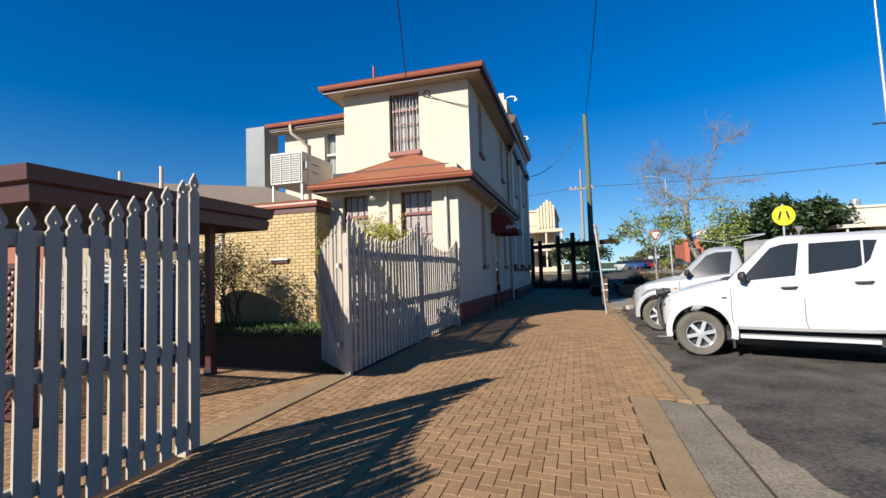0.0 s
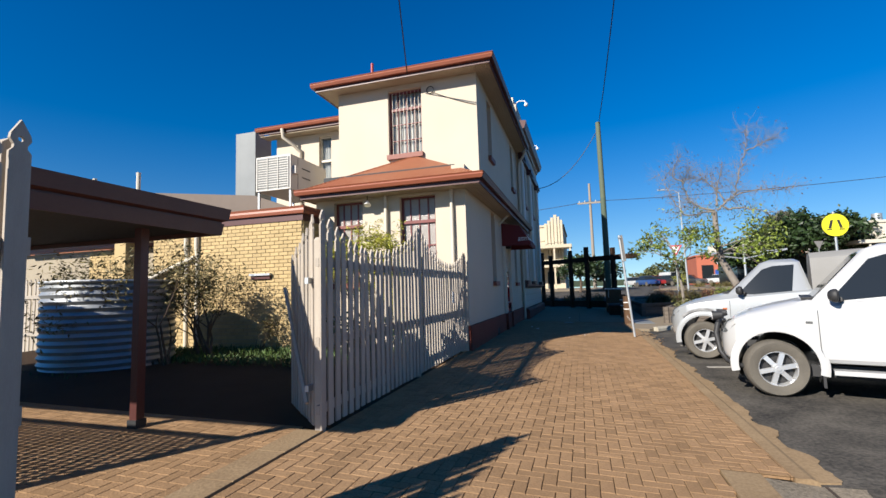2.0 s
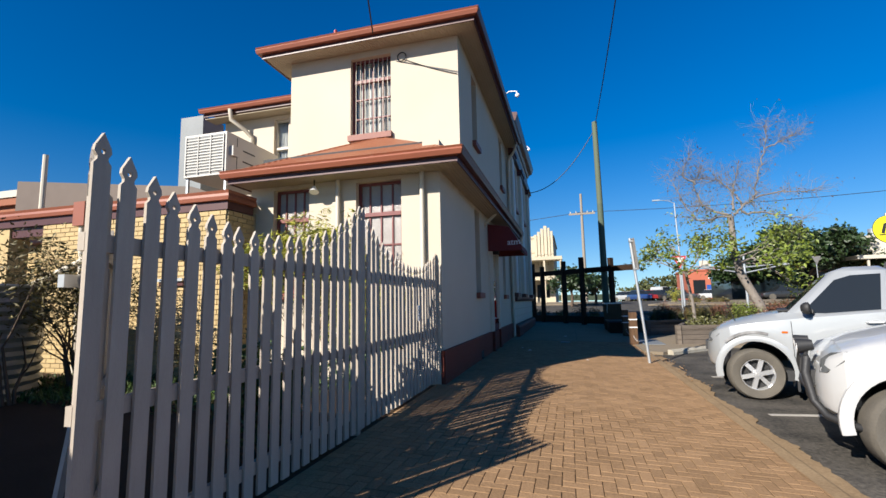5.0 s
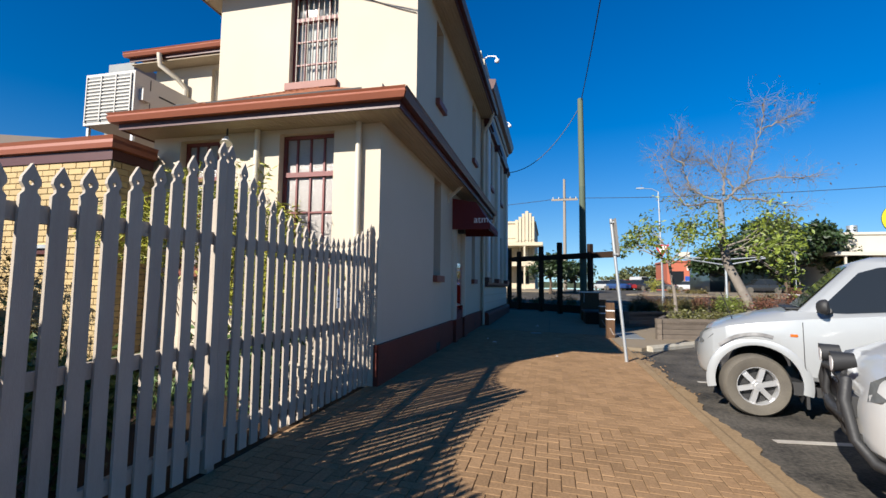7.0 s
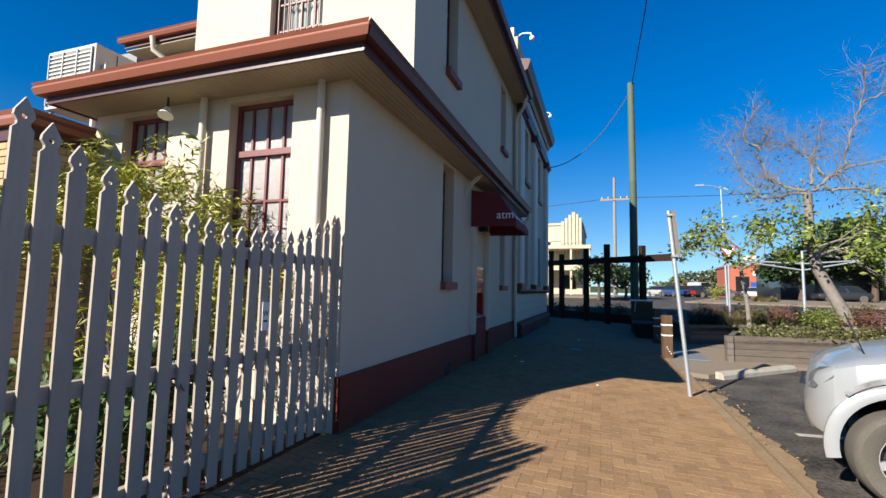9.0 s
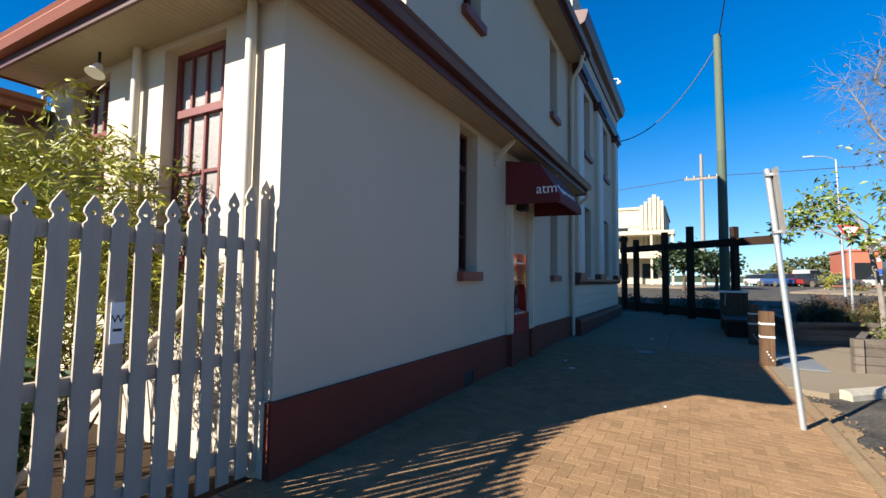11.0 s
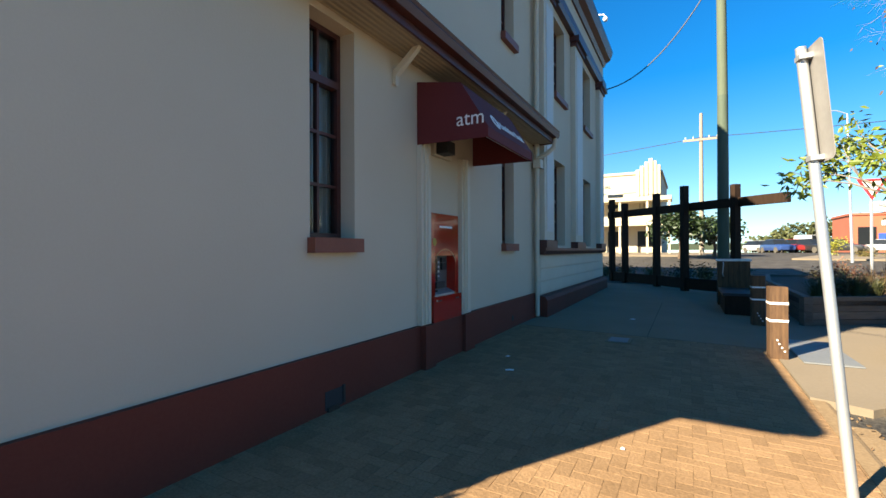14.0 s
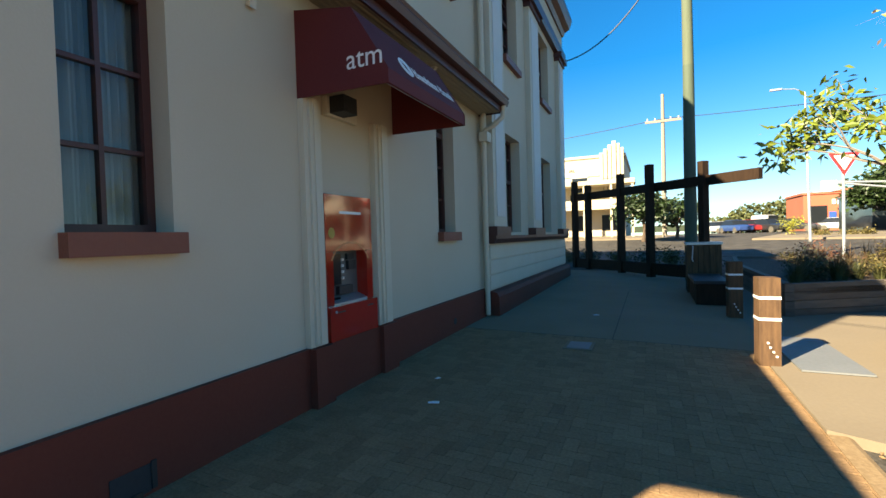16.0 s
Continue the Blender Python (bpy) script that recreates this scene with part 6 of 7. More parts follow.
for y in (-0.36, 0.22):
    part("driving_lamp", tube(bm_new(), (0.09, y, 1.02), (0.22, y, 1.04), 0.075, 0.05, 14), BLACK, ute, smooth=True)
    part("lamp_face", tube(bm_new(), (0.084, y, 1.02), (0.089, y, 1.02), 0.068, n=14), LETTER, ute)
    part("lamp_bracket", tube(bm_new(), (0.15, y, 0.92), (0.16, y, 1.0), 0.02, n=8), BLACK, ute)
scuff = mat("scuffed_grey_primer", (0.074, 0.072, 0.0735), (0.311, 0.31, 0.308), 0.8, scale=9, fine=60, bump=0.2, blotch=0.7)
silver = scene.objects["pickup_truck.001"]
bm = bm_new()
rows_ = []
for k in range(13):
    a = radians(72 + 62 * k / 12)
    rows_.append([bm.verts.new((0.85 + (0.475 + u) * math.cos(a), -0.911 + 0.004 * abs(k - 6) / 6, 0.43 + (0.475 + u) * math.sin(a))) for u in (0.045, 0.085)])
for a, b in zip(rows_, rows_[1:]):
    bm.faces.new((a[0], b[0], b[1], a[1]))
part("scuff_mark", bm, scuff, silver, "dark scuffed paint above the wheel")


# ---- trees and shrubs ----
def grow(bm, p, d, length, r, depth, rng, tips, spread_=0.5, shrink=0.72, kids=(2, 3), up=0.08, n=7, mid=None):
    """Limbs that fork again and again; tips collects where twigs end."""
    pts, rs = [Vector(p)], [r]
    d = Vector(d).normalized()
    steps = 3
    for i in range(steps):
        d = (d + Vector((rng.gauss(0, 0.13), rng.gauss(0, 0.13), rng.gauss(0, 0.1) + up))).normalized()
        pts.append(pts[-1] + d * length / steps)
        rs.append(r * (1 - 0.35 * (i + 1) / steps))
        if mid is not None and depth <= 2:
            mid.append(pts[-1].copy())
    pipe(bm, pts, rs, max(4, n))
    if depth == 0:
        tips.append(pts[-1])
        return
    for k in range(rng.randint(*kids)):
        side = d.cross(Vector((rng.gauss(0, 1), rng.gauss(0, 1), rng.gauss(0, 1)))).normalized()
        nd = (d + side * rng.uniform(spread_ * 0.6, spread_ * 1.5)).normalized()
        start = pts[-1] if k < 2 else pts[2]
        grow(bm, start, nd, length * shrink * rng.uniform(0.8, 1.2), rs[-1] * 0.72, depth - 1, rng, tips, spread_, shrink, kids, up, n - 1, mid)


def around(points, count, radius, rng):
    return [Vector(rng.choice(points)) + Vector((rng.gauss(0, radius), rng.gauss(0, radius), rng.gauss(0, radius * 0.8))) for _ in range(count)]


rng = random.Random(4)
tree = thing("bare_tree", "tall leafless tree with pale leaning trunk in the planter", "tree")
bm, tips, mids = bm_new(), [], []
pipe(bm, [(5.25, 20.4, 0.45), (4.95, 20.4, 1.3), (4.5, 20.4, 2.3), (4.40, 20.4, 3.1), (4.40, 20.4, 4.1)], [0.15, 0.135, 0.115, 0.10, 0.085], 10)
bare_limbs = (((0, 0), (-0.28, 0.12), (-1.2, -0.05), (-1.72, 0.7), (-2.2, 1.85)), ((0, 0.1), (-0.5, 0.3), (-0.95, 0.65), (-1.2, 1.4), (-0.82, 2.05)), ((-1.2, 1.4), (-1.7, 1.75), (-1.35, 2.5)), ((0.1, 0.1), (0.55, 0.5), (0.9, 0.7), (1.1, 1.6), (1.45, 2.55), (1.6, 3.6)), ((0.5, 0.45), (0.1, 1.1), (-0.3, 1.55), (-0.9, 1.65)),
         ((0.9, 0.7), (1.85, 0.85), (3.0, 0.78)), ((1.45, 2.55), (2.0, 2.75), (2.6, 3.0)), ((0.1, 0.3), (0.2, 1.0), (0.45, 1.9)), ((0.4, 0.2), (1.3, 0.1), (2.4, -0.2)))
for k, limb in enumerate(bare_limbs):
    limb = [(a * 0.80, b * 0.87) for a, b in limb]
    pts, rs = [], []
    for (xa, za), (xb, zb) in zip(limb, limb[1:]):
        for i in range(5):
            u = i / 5
            pts.append(Vector((4.40 + xa + (xb - xa) * u + rng.gauss(0, 0.022), 20.4 + 0.35 * math.sin(k * 2.1) * len(pts) / 16 + rng.gauss(0, 0.022), 4.05 + za + (zb - za) * u + rng.gauss(0, 0.022))))
    pts.append(Vector((4.40 + limb[-1][0], pts[-1].y, 4.05 + limb[-1][1])))
    r0 = 0.040 if limb[0][1] < 0.4 * 0.87 else 0.03
    rs = [r0 * (1 - 0.8 * i / (len(pts) - 1)) for i in range(len(pts))]
    pipe(bm, pts, rs, 7)
    for i in range(4, len(pts)):
        for _ in range(7):
            along = (pts[i] - pts[i - 1]).normalized()
            nd = along * 0.5 + Vector((rng.gauss(0, 0.7), rng.gauss(0, 0.7), rng.gauss(0.1, 0.6)))
            grow(bm, pts[i], nd, rng.uniform(0.14, 0.40), 0.0055, 2, rng, tips, 0.7, 0.8, (2, 3), 0.0, 4, mids)
part("trunk", bm, BARK, tree, smooth=True)
low = [t for t in mids + tips if t.z < 4.3 and t.x < 6.0]
leaf_mesh("leaves", around(low or tips, 260, 0.22, rng), 0.05, LEAF, tree, rng, label="sparse green leaves on the lower boughs")
tagged(leaf_mesh("seed_pods", around(tips, 420, 0.10, rng), 0.035, TWIG, tree, rng, 2.2, 1.2), kind="stuff")

bough, tips2 = bm_new(), []
for d, l in (((0.9, 0.1, 0.25), 0.8), ((0.8, -0.4, 0.35), 0.8), ((0.3, -0.6, 0.3), 0.6), ((-0.5, -0.3, 0.2), 0.5), ((0.95, 0.3, 0.05), 0.9)):
    grow(bough, (4.46, 20.4, rng.uniform(2.5, 2.9)), d, l, 0.03, 2, rng, tips2, 0.6, 0.75, (2, 3), 0.02, 6)
part("lower_limb", bough, BARK, tree, smooth=True)
leaf_mesh("bough_leaves", around(tips2, 1400, 0.2, rng), 0.062, LEAF, tree, rng, 2.2, 0.4, label="green leaves on the low boughs")

lt = thing("leafy_tree", "small tree with large bright green leaves", "tree")
bm, tips = bm_new(), []
pipe(bm, [(3.35, 21.4, 0.5), (3.3, 21.4, 1.4), (3.15, 21.35, 2.4)], [0.06, 0.05, 0.045], 8)
for d, l in (((-0.8, -0.4, 0.6), 0.75), ((0.5, 0.1, 0.8), 0.75), ((-0.1, 0.3, 1.0), 0.8), ((-0.6, 0.3, 0.35), 0.75), ((0.7, -0.4, 0.3), 0.6), ((-0.2, -0.8, 0.5), 0.7)):
    grow(bm, (3.15, 21.35, rng.uniform(2.2, 2.5)), d, l, 0.03, 2, rng, tips, 0.6, 0.7, (2, 3), 0.02, 6)
part("trunk", bm, BARK, lt, smooth=True)
leaf_mesh("leaves", around(tips, 1150, 0.14, rng), 0.064, LEAF, lt, rng, 2.4, 0.45, label="long bright green leaves")


def shrub(name, label, x, y, z, sx, sy, h, stems, leaves, size, leafm, seed, long=2.2, stem_r=0.014, depth=3, stemm=None, clump=0.09):
    rng = random.Random(seed)
    s = thing(name, label, "shrub")
    tips, mids = [], []
    for _ in range(stems):
        bm = bm_new()
        a = rng.uniform(0, 6.28)
        d = (math.cos(a) * sx * 0.6, math.sin(a) * sy * 0.6, h * 0.55)
        ll = h * rng.uniform(0.32, 0.46)
        grow(bm, (x + rng.uniform(-0.25, 0.25) * sx, y + rng.uniform(-0.25, 0.25) * sy, z), d, ll, stem_r, depth, rng, tips, 0.5, 0.72, (2, 3), 0.05, 6, mids)
        part("stem", bm, stemm or TWIG, s, smooth=True)
    leaf_mesh("foliage", around(tips + mids, leaves, clump, rng), size, leafm, s, rng, long)
    return s


shrub("dry_shrub", "straggly olive-brown shrub against the brick wall", -7.95, 9.2, 0.25, 1.0, 0.3, 1.9, 7, 3000, 0.028, LEAFO, 11, 3.0, 0.03, 4, clump=0.12)
shrub("dry_shrub", "straggly olive-brown shrub beside the metal tank", -8.05, 8.3, 0.25, 0.9, 0.3, 1.9, 6, 3200, 0.028, LEAFO, 12, 3.0, 0.025, 4, clump=0.12)
shrub("dry_shrub", "thin dry shrub at the foot of the brick wall", -7.2, 9.9, 0.25, 0.4, 0.2, 0.8, 5, 500, 0.018, LEAFO, 13, 3.0, 0.01, 3)
shrub("garden_shrub", "yellow-green needle-leaved shrub behind the picket fence", -4.65, 10.3, 0.25, 0.5, 0.2, 2.2, 8, 9000, 0.019, LEAFY, 14, 5.5, 0.016, 4, clump=0.035)
shrub("garden_shrub", "yellow-green needle-leaved shrub before the window", -3.85, 10.4, 0.25, 0.25, 0.15, 1.55, 6, 4200, 0.018, LEAFY, 15, 5.5, 0.013, 4, clump=0.035)
shrub("garden_shrub", "broad-leaved low plant behind the palings", -3.4, 9.6, 0.22, 0.25, 0.7, 1.0, 8, 1700, 0.05, GRASS, 16, 2.0, 0.01, 2)
shrub("garden_shrub", "low green shrub behind the palings", -3.6, 7.6, 0.22, 0.3, 0.9, 1.0, 8, 2000, 0.042, GRASS, 17, 2.0, 0.01, 2)
rng = random.Random(21)
leaf_mesh("grass", [(rng.uniform(-9.8, -4.2), rng.uniform(8.4, 10.3), 0.24 + rng.uniform(0, 0.12)) for _ in range(5200)], 0.022, GRASS, None, rng, 4.5, -1.4)
tagged(scene.objects["grass"], "lush green grass at the foot of the wall", "grass", kind="stuff")
leaf_mesh("grass_tuft", [(rng.uniform(-10.6, -8.4), rng.uniform(6.8, 7.25), 0.16 + rng.uniform(0, 0.1)) for _ in range(900)], 0.02, GRASS, None, rng, 4.0, -1.4)
tagged(scene.objects["grass_tuft"], "weedy grass beside the tank", "grass", kind="stuff")

# corrugated tank in the yard
tank = thing("corrugated_tank", "low corrugated galvanised metal tank in the yard", "tank")
bm = bm_new()
rings = []
for i in range(57):
    z = 0.12 + 1.74 * i / 56
    rr = 1.09 + 0.02 * math.sin(i * math.pi / 2)
    rings.append([bm.verts.new((-9.33 + rr * math.cos(a), 8.26 + rr * math.sin(a), z)) for a in [2 * math.pi * k / 48 for k in range(48)]])
for a, b in zip(rings, rings[1:]):
    for k in range(48):
        bm.faces.new((a[k], a[(k + 1) % 48], b[(k + 1) % 48], b[k]))
bm.faces.new(rings[-1])
part("shell", bm, CORRUG, tank, smooth=True)
part("rim", pipe(bm_new(), [(-9.33 + 1.11 * math.cos(a), 8.26 + 1.11 * math.sin(a), 1.87) for a in [2 * math.pi * k / 40 for k in range(41)]], 0.025, 6), GALV, tank)

# planters
def planter(name, label, outline, z0, z1, soil_drop=0.08):
    p = thing(name, label, "planter")
    n = len(outline)
    for i in range(n):
        a, b = Vector(outline[i]), Vector(outline[(i + 1) % n])
        L = (b - a).length
        yaw = math.degrees(math.atan2(b.y - a.y, b.x - a.x))
        rows = 4
        for k in range(rows):
            h = (z1 - z0) / rows
            ob = part("sleeper", boxed(-0.01, L - 0.004, 0.0, 0.12, z0 + h * k + 0.004, z0 + h * (k + 1) - 0.004), SLEEPER, p, bevel=0.01)
            ob.matrix_basis = pose(a.x, a.y, 0, 0, 0, yaw)
    slab([tuple(q) for q in outline], lambda x, y: z1 - soil_drop, 0.1, SOIL, "soil", p)
    return p


planter("planter", "raised planter of grey timber sleepers with ivy", [(2.20, 18.72), (7.2, 19.4), (7.4, 21.0), (2.72, 20.4)], 0.16, 0.72)
planter("planter", "long curved planter of grey timber sleepers", [(1.87, 21.86), (3.42, 22.74), (9.5, 24.6), (9.5, 31.0), (2.4, 31.0), (1.92, 27.0)], 0.16, 0.73)
rng = random.Random(31)
ivy = [(rng.uniform(2.75, 7.2), rng.uniform(18.9, 20.3) if rng.random() < 0.6 else rng.uniform(19, 20.5), 0.66 + abs(rng.gauss(0, 0.13))) for _ in range(3600)] + [(2.2 + t, 18.93 + t * 0.11 - 0.02, 0.74 - abs(rng.gauss(0, 0.13))) for t in [rng.uniform(0.5, 4.9) for _ in range(500)]]
leaf_mesh("ivy", ivy, 0.05, mat("ivy_leaf", (0.111, 0.115, 0.0315), (0.0666, 0.0612, 0.0175), 0.5, scale=1.5, rand=0.4), None, rng, 1.6, 0.3)
tagged(scene.objects["ivy"], "sprawling olive ivy spilling over the planter", "ivy", kind="stuff")
for k, (x, y, h, sx, m, lab) in enumerate(((3.1, 24.6, 0.7, 0.5, RUSSET, "reddish twiggy shrub in the long planter"), (5.3, 20.2, 0.7, 0.4, RUSSET, "reddish twiggy shrub in the planter"), (6.1, 20.3, 0.9, 0.4, RUSSET, "dark red bromeliad-like plant in the planter"), (4.6, 20.2, 0.7, 0.4, LEAF, "bright green shrub in the planter"),
                                           (2.7, 23.4, 0.5, 0.6, LEAFD, "low dark green bush in the long planter"), (3.9, 23.8, 0.7, 0.6, LEAFO, "spiky olive shrub in the long planter"), (4.8, 24.2, 0.75, 0.6, RUSSET, "spiky russet shrub in the long planter"), (6.2, 24.6, 0.7, 0.6, LEAFO, "spiky olive shrub in the long planter"),
                                           (3.2, 25.6, 0.5, 0.7, LEAFD, "low dark green bush in the long planter"), (5.4, 27.0, 0.6, 0.7, LEAFO, "dry olive shrub in the long planter"), (7.6, 25.2, 0.9, 0.7, LEAFO, "dry olive shrub in the long planter"), (3.6, 28.5, 0.5, 0.7, LEAFO, "dry olive shrub in the long planter"))):
    shrub("planter_shrub", lab, x, y, 0.66 if y < 22 else 0.64, sx, sx, h, 8, 800, 0.022, m, 40 + k, 3.6, 0.008, 2, clump=0.10)


def grass_tuft(label, x, y, z, h, spread_, blades, material, seed):
    """Long thin arching blades out of one root."""
    rng = random.Random(seed)
    t = thing("grass_tuft", label, "grass")
    verts, faces = [], []
    for _ in range(blades):
        a, lean = rng.uniform(0, 6.283), abs(rng.gauss(0, 0.5)) * spread_
        d, hh = Vector((math.cos(a), math.sin(a), 0)), h * rng.uniform(0.55, 1.1)
        o = Vector((x, y, z)) + d * rng.uniform(0, 0.09)
        s = Vector((-d.y, d.x, 0)) * rng.uniform(0.005, 0.010)
        k = len(verts)
        for u in (0.0, 0.45, 0.8, 1.0):
            c = o + d * lean * u ** 2 + Vector((0, 0, hh * (u - 0.18 * lean * u * u)))
            verts += [tuple(c - s * (1.05 - u)), tuple(c + s * (1.05 - u))]
        faces += [(k + i, k + i + 1, k + i + 3, k + i + 2) for i in (0, 2, 4)]
    mesh_part("foliage", verts, faces, material, t)
    return t


rng = random.Random(91)
for k in range(15):
    u = k / 14
    grass_tuft("tuft of dark green long grass in the planter", 2.35 + 3.6 * u + rng.uniform(-0.15, 0.15), 22.75 + 1.35 * u + rng.uniform(-0.05, 0.6), 0.64, rng.uniform(0.34, 0.55), 0.62, 170, GRASSG, 500 + k)
for k in range(11):
    u = k / 10
    grass_tuft("tuft of dry straw-coloured spiky grass in the planter", 2.9 + 4.2 * u + rng.uniform(-0.2, 0.2), 23.5 + 1.3 * u + rng.uniform(-0.1, 0.9), 0.64, rng.uniform(0.5, 0.82), 0.5, 120, GRASSD, 540 + k)
for k, (x, y) in enumerate(((-3.6, 33.5), (-2.4, 33.2), (-1.2, 32.6), (-0.2, 31.8), (0.8, 31.0), (1.4, 30.2))):
    shrub("verge_shrub", "low olive verge shrub beyond the pergola", x, y, 0.2, 0.6, 0.6, 0.9, 6, 700, 0.04, (LEAFO, LEAFD)[k % 2], 60 + k, 3.0, 0.01, 2, clump=0.12)


for k, (x, y, h, r) in enumerate(((9.4, 54.5, 1.3, 0.55), (10.9, 53.6, 0.5, 0.8), (12.3, 53.2, 0.5, 0.9), (13.6, 52.8, 0.45, 0.9))):
    shrub("island_shrub", "yellow-green shrub on the traffic island" if k == 0 else "low grey-green shrub on the traffic island", x, y, road_z(x, y) + 0.12, r, r, h, 6, 500, 0.06, LEAFY if k == 0 else LEAFO, 80 + k, 2.4, 0.012, 2, clump=0.14)

# ---- far side of the street ----
def crown(name, label, x, y, z0, h, rx, count, size, leafm, seed, trunk_r=0.3, category="tree"):
    """A broad tree far off: trunk, limbs and a crown of many leaf clumps with gaps."""
    rng = random.Random(seed)
    t = thing(name, label, category)
    bm, tips, mids = bm_new(), [], []
    pipe(bm, [(x, y, z0), (x + 0.1, y, z0 + h * 0.2), (x, y, z0 + h * 0.36)], [trunk_r, trunk_r * 0.8, trunk_r * 0.7], 8)
    for k in range(7):
        a = 6.28 * k / 7 + rng.uniform(-0.3, 0.3)
        grow(bm, (x, y, z0 + h * 0.32), (math.cos(a) * rx, math.sin(a) * rx * 0.8, h * 0.45), rx * 0.42, trunk_r * 0.4, 3, rng, tips, 0.6, 0.68, (2, 3), 0.04, 5, mids)
    part("trunk", bm, TWIG, t)
    pts = tips + mids
    leaf_mesh("crown", around(pts, count, size * 1.6, rng), size, leafm, t, rng, 1.6, 0.1)
    return t


crown("street_tree", "broad dark green shade tree across the street", 23.4, 60, 1.2, 7.2, 5.8, 16000, 0.30, LEAFD, 70)
crown("street_tree", "dense dark green tree across the street", 18.5, 62, 1.2, 5.2, 3.6, 7000, 0.29, LEAFD, 71)
crown("street_tree", "dark leafy tree beside the far corner", -0.6, 50, 0.9, 4.4, 2.2, 2200, 0.22, LEAFD, 72, 0.15)
crown("street_tree", "dark leafy tree beside the far corner", 1.8, 54, 1.0, 3.6, 1.8, 1500, 0.22, LEAFD, 73, 0.15)
rng = random.Random(80)
far = []
for k in range(46):
    cx, cy = 10.5 + k * 1.1 + rng.uniform(-0.6, 0.6), 98 + rng.uniform(-3, 8)
    lift = 2.6 + min(k, 6) * 0.45 + rng.uniform(-0.4, 0.4)
    for _ in range(260):
        q = Vector((rng.gauss(0, 1), rng.gauss(0, 1), rng.gauss(0, 1))).normalized() * rng.uniform(0.75, 1.0)
        far.append((cx + q.x * 1.7, cy + q.y * 1.5, 0.9 + lift * 0.5 + q.z * lift * 0.52))
leaf_mesh("far_trees", far, 0.42, FARLEAF, None, rng, 1.4, 0.0)
tagged(scene.objects["far_trees"], "dark belt of distant trees along the street", "trees", kind="stuff")
hill = bm_new()
hv = [[hill.verts.new((-1400 + 60 * i, 1300, 0 if j == 0 else 14 + 10 * noise.noise(Vector((i * 0.23, 0, 0))) + 3 * noise.noise(Vector((i * 0.9, 3, 0))))) for i in range(60)] for j in range(2)]
for a in range(59):
    hill.faces.new((hv[0][a], hv[0][a + 1], hv[1][a + 1], hv[1][a]))
tagged(part("backdrop", hill, HILL), "low blue-green hills on the horizon", "hills", kind="structure")

def facade(name, label, x0, x1, y, z0, z1, material, depth=10):
    b = thing(name, label, "building")
    part("wall", boxed(x0, x1, y, y + depth, z0 - 1, z1), material, b)
    part("roof_edge", boxed(x0 - 0.15, x1 + 0.15, y - 0.15, y + depth, z1, z1 + 0.25), material, b)
    return b


def far_window(parent, x0, x1, y, z0, z1, name="window"):
    w = part(name, boxed(x0, x1, y - 0.05, y + 0.02, z0, z1), TINT, parent)
    part("frame", boxed(x0 - 0.08, x1 + 0.08, y - 0.08, y - 0.052, z1, z1 + 0.1), FARWHITE, w)
    return w


hotel = facade("corner_hotel", "cream art deco corner building with stepped fluted tower", -22, -2.4, 62, 0.9, 9.35, FARCREAM, 14)
for k, (a, b, z) in enumerate(((-4.75, -4.35, 9.75), (-4.35, -3.95, 10.1), (-3.95, -3.55, 10.5), (-3.55, -3.1, 10.8), (-3.1, -2.75, 10.55), (-2.75, -2.4, 10.1))):
    part("tower_fin", boxed(a + 0.04, b - 0.04, 61.6 - 0.1 * (k % 2), 63, 5.2, z), FARCREAM, hotel)
part("verandah_roof", boxed(-22, -1.4, 59.2, 61.98, 6.35, 6.75), FARCREAM, hotel)
part("balcony_wall", boxed(-22, -1.5, 59.2, 59.35, 4.3, 4.9), FARCREAM, hotel)
part("balcony_slab", boxed(-22, -1.4, 59.2, 61.98, 3.95, 4.28), FARCREAM, hotel)
part("parapet_band", boxed(-22, -4.8, 61.9, 61.98, 7.5, 7.62), FARCREAM, hotel)
for x in (-16, -12.5, -9, -6, -3.5, -1.6):
    part("verandah_post", boxed(x - 0.1, x + 0.1, 59.3, 59.5, 0.8, 6.35), FARCREAM, hotel)
for x in (-14, -10.5, -7.5, -4.6):
    far_window(hotel, x, x + 1.5, 61.98, 1.9, 3.5)
    far_window(hotel, x, x + 1.5, 61.98, 5.9, 7.4)
text_part("lettering", "IAL", 0.45, pose(-7.5, 61.97, 8.2, 90, 0, 0), DARKCAR, hotel, 0.02)

orange = facade("orange_shop", "orange-red corner shop with white lettering", 16.0, 22.6, 82, 1.3, 5.75, FARORANGE, 8)
gable = bm_new()
low_, high_ = [[gable.verts.new(p) for p in ((18.4, y, 5.9), (20.9, y, 6.5), (22.7, y, 6.3), (22.7, y, 5.9))] for y in (81.85, 82.1)]
gable.faces.new(low_)
gable.faces.new(high_[::-1])
for k in range(4):
    gable.faces.new((low_[k], high_[k], high_[(k + 1) % 4], low_[(k + 1) % 4]))
part("gable", gable, FARORANGE, orange)
part("dark_shopfront", boxed(16.7, 18.4, 81.9, 81.99, 1.3, 4.3), TINT, orange)
part("dark_shopfront", boxed(20.3, 22.2, 81.9, 81.99, 1.3, 3.6), TINT, orange)
part("sign_panel", boxed(18.6, 19.3, 81.86, 81.98, 1.6, 3.5), mat("blue_sign", (0.0222, 0.0864, 0.35), (0.0185, 0.072, 0.315), 0.5), orange)
for x in (18.9, 19.4, 19.9, 20.4, 20.9, 21.4):
    part("print_bar", boxed(x, x + 0.34, 81.88, 81.98, 4.45, 5.05), LETTER, orange, "white sign letter block")
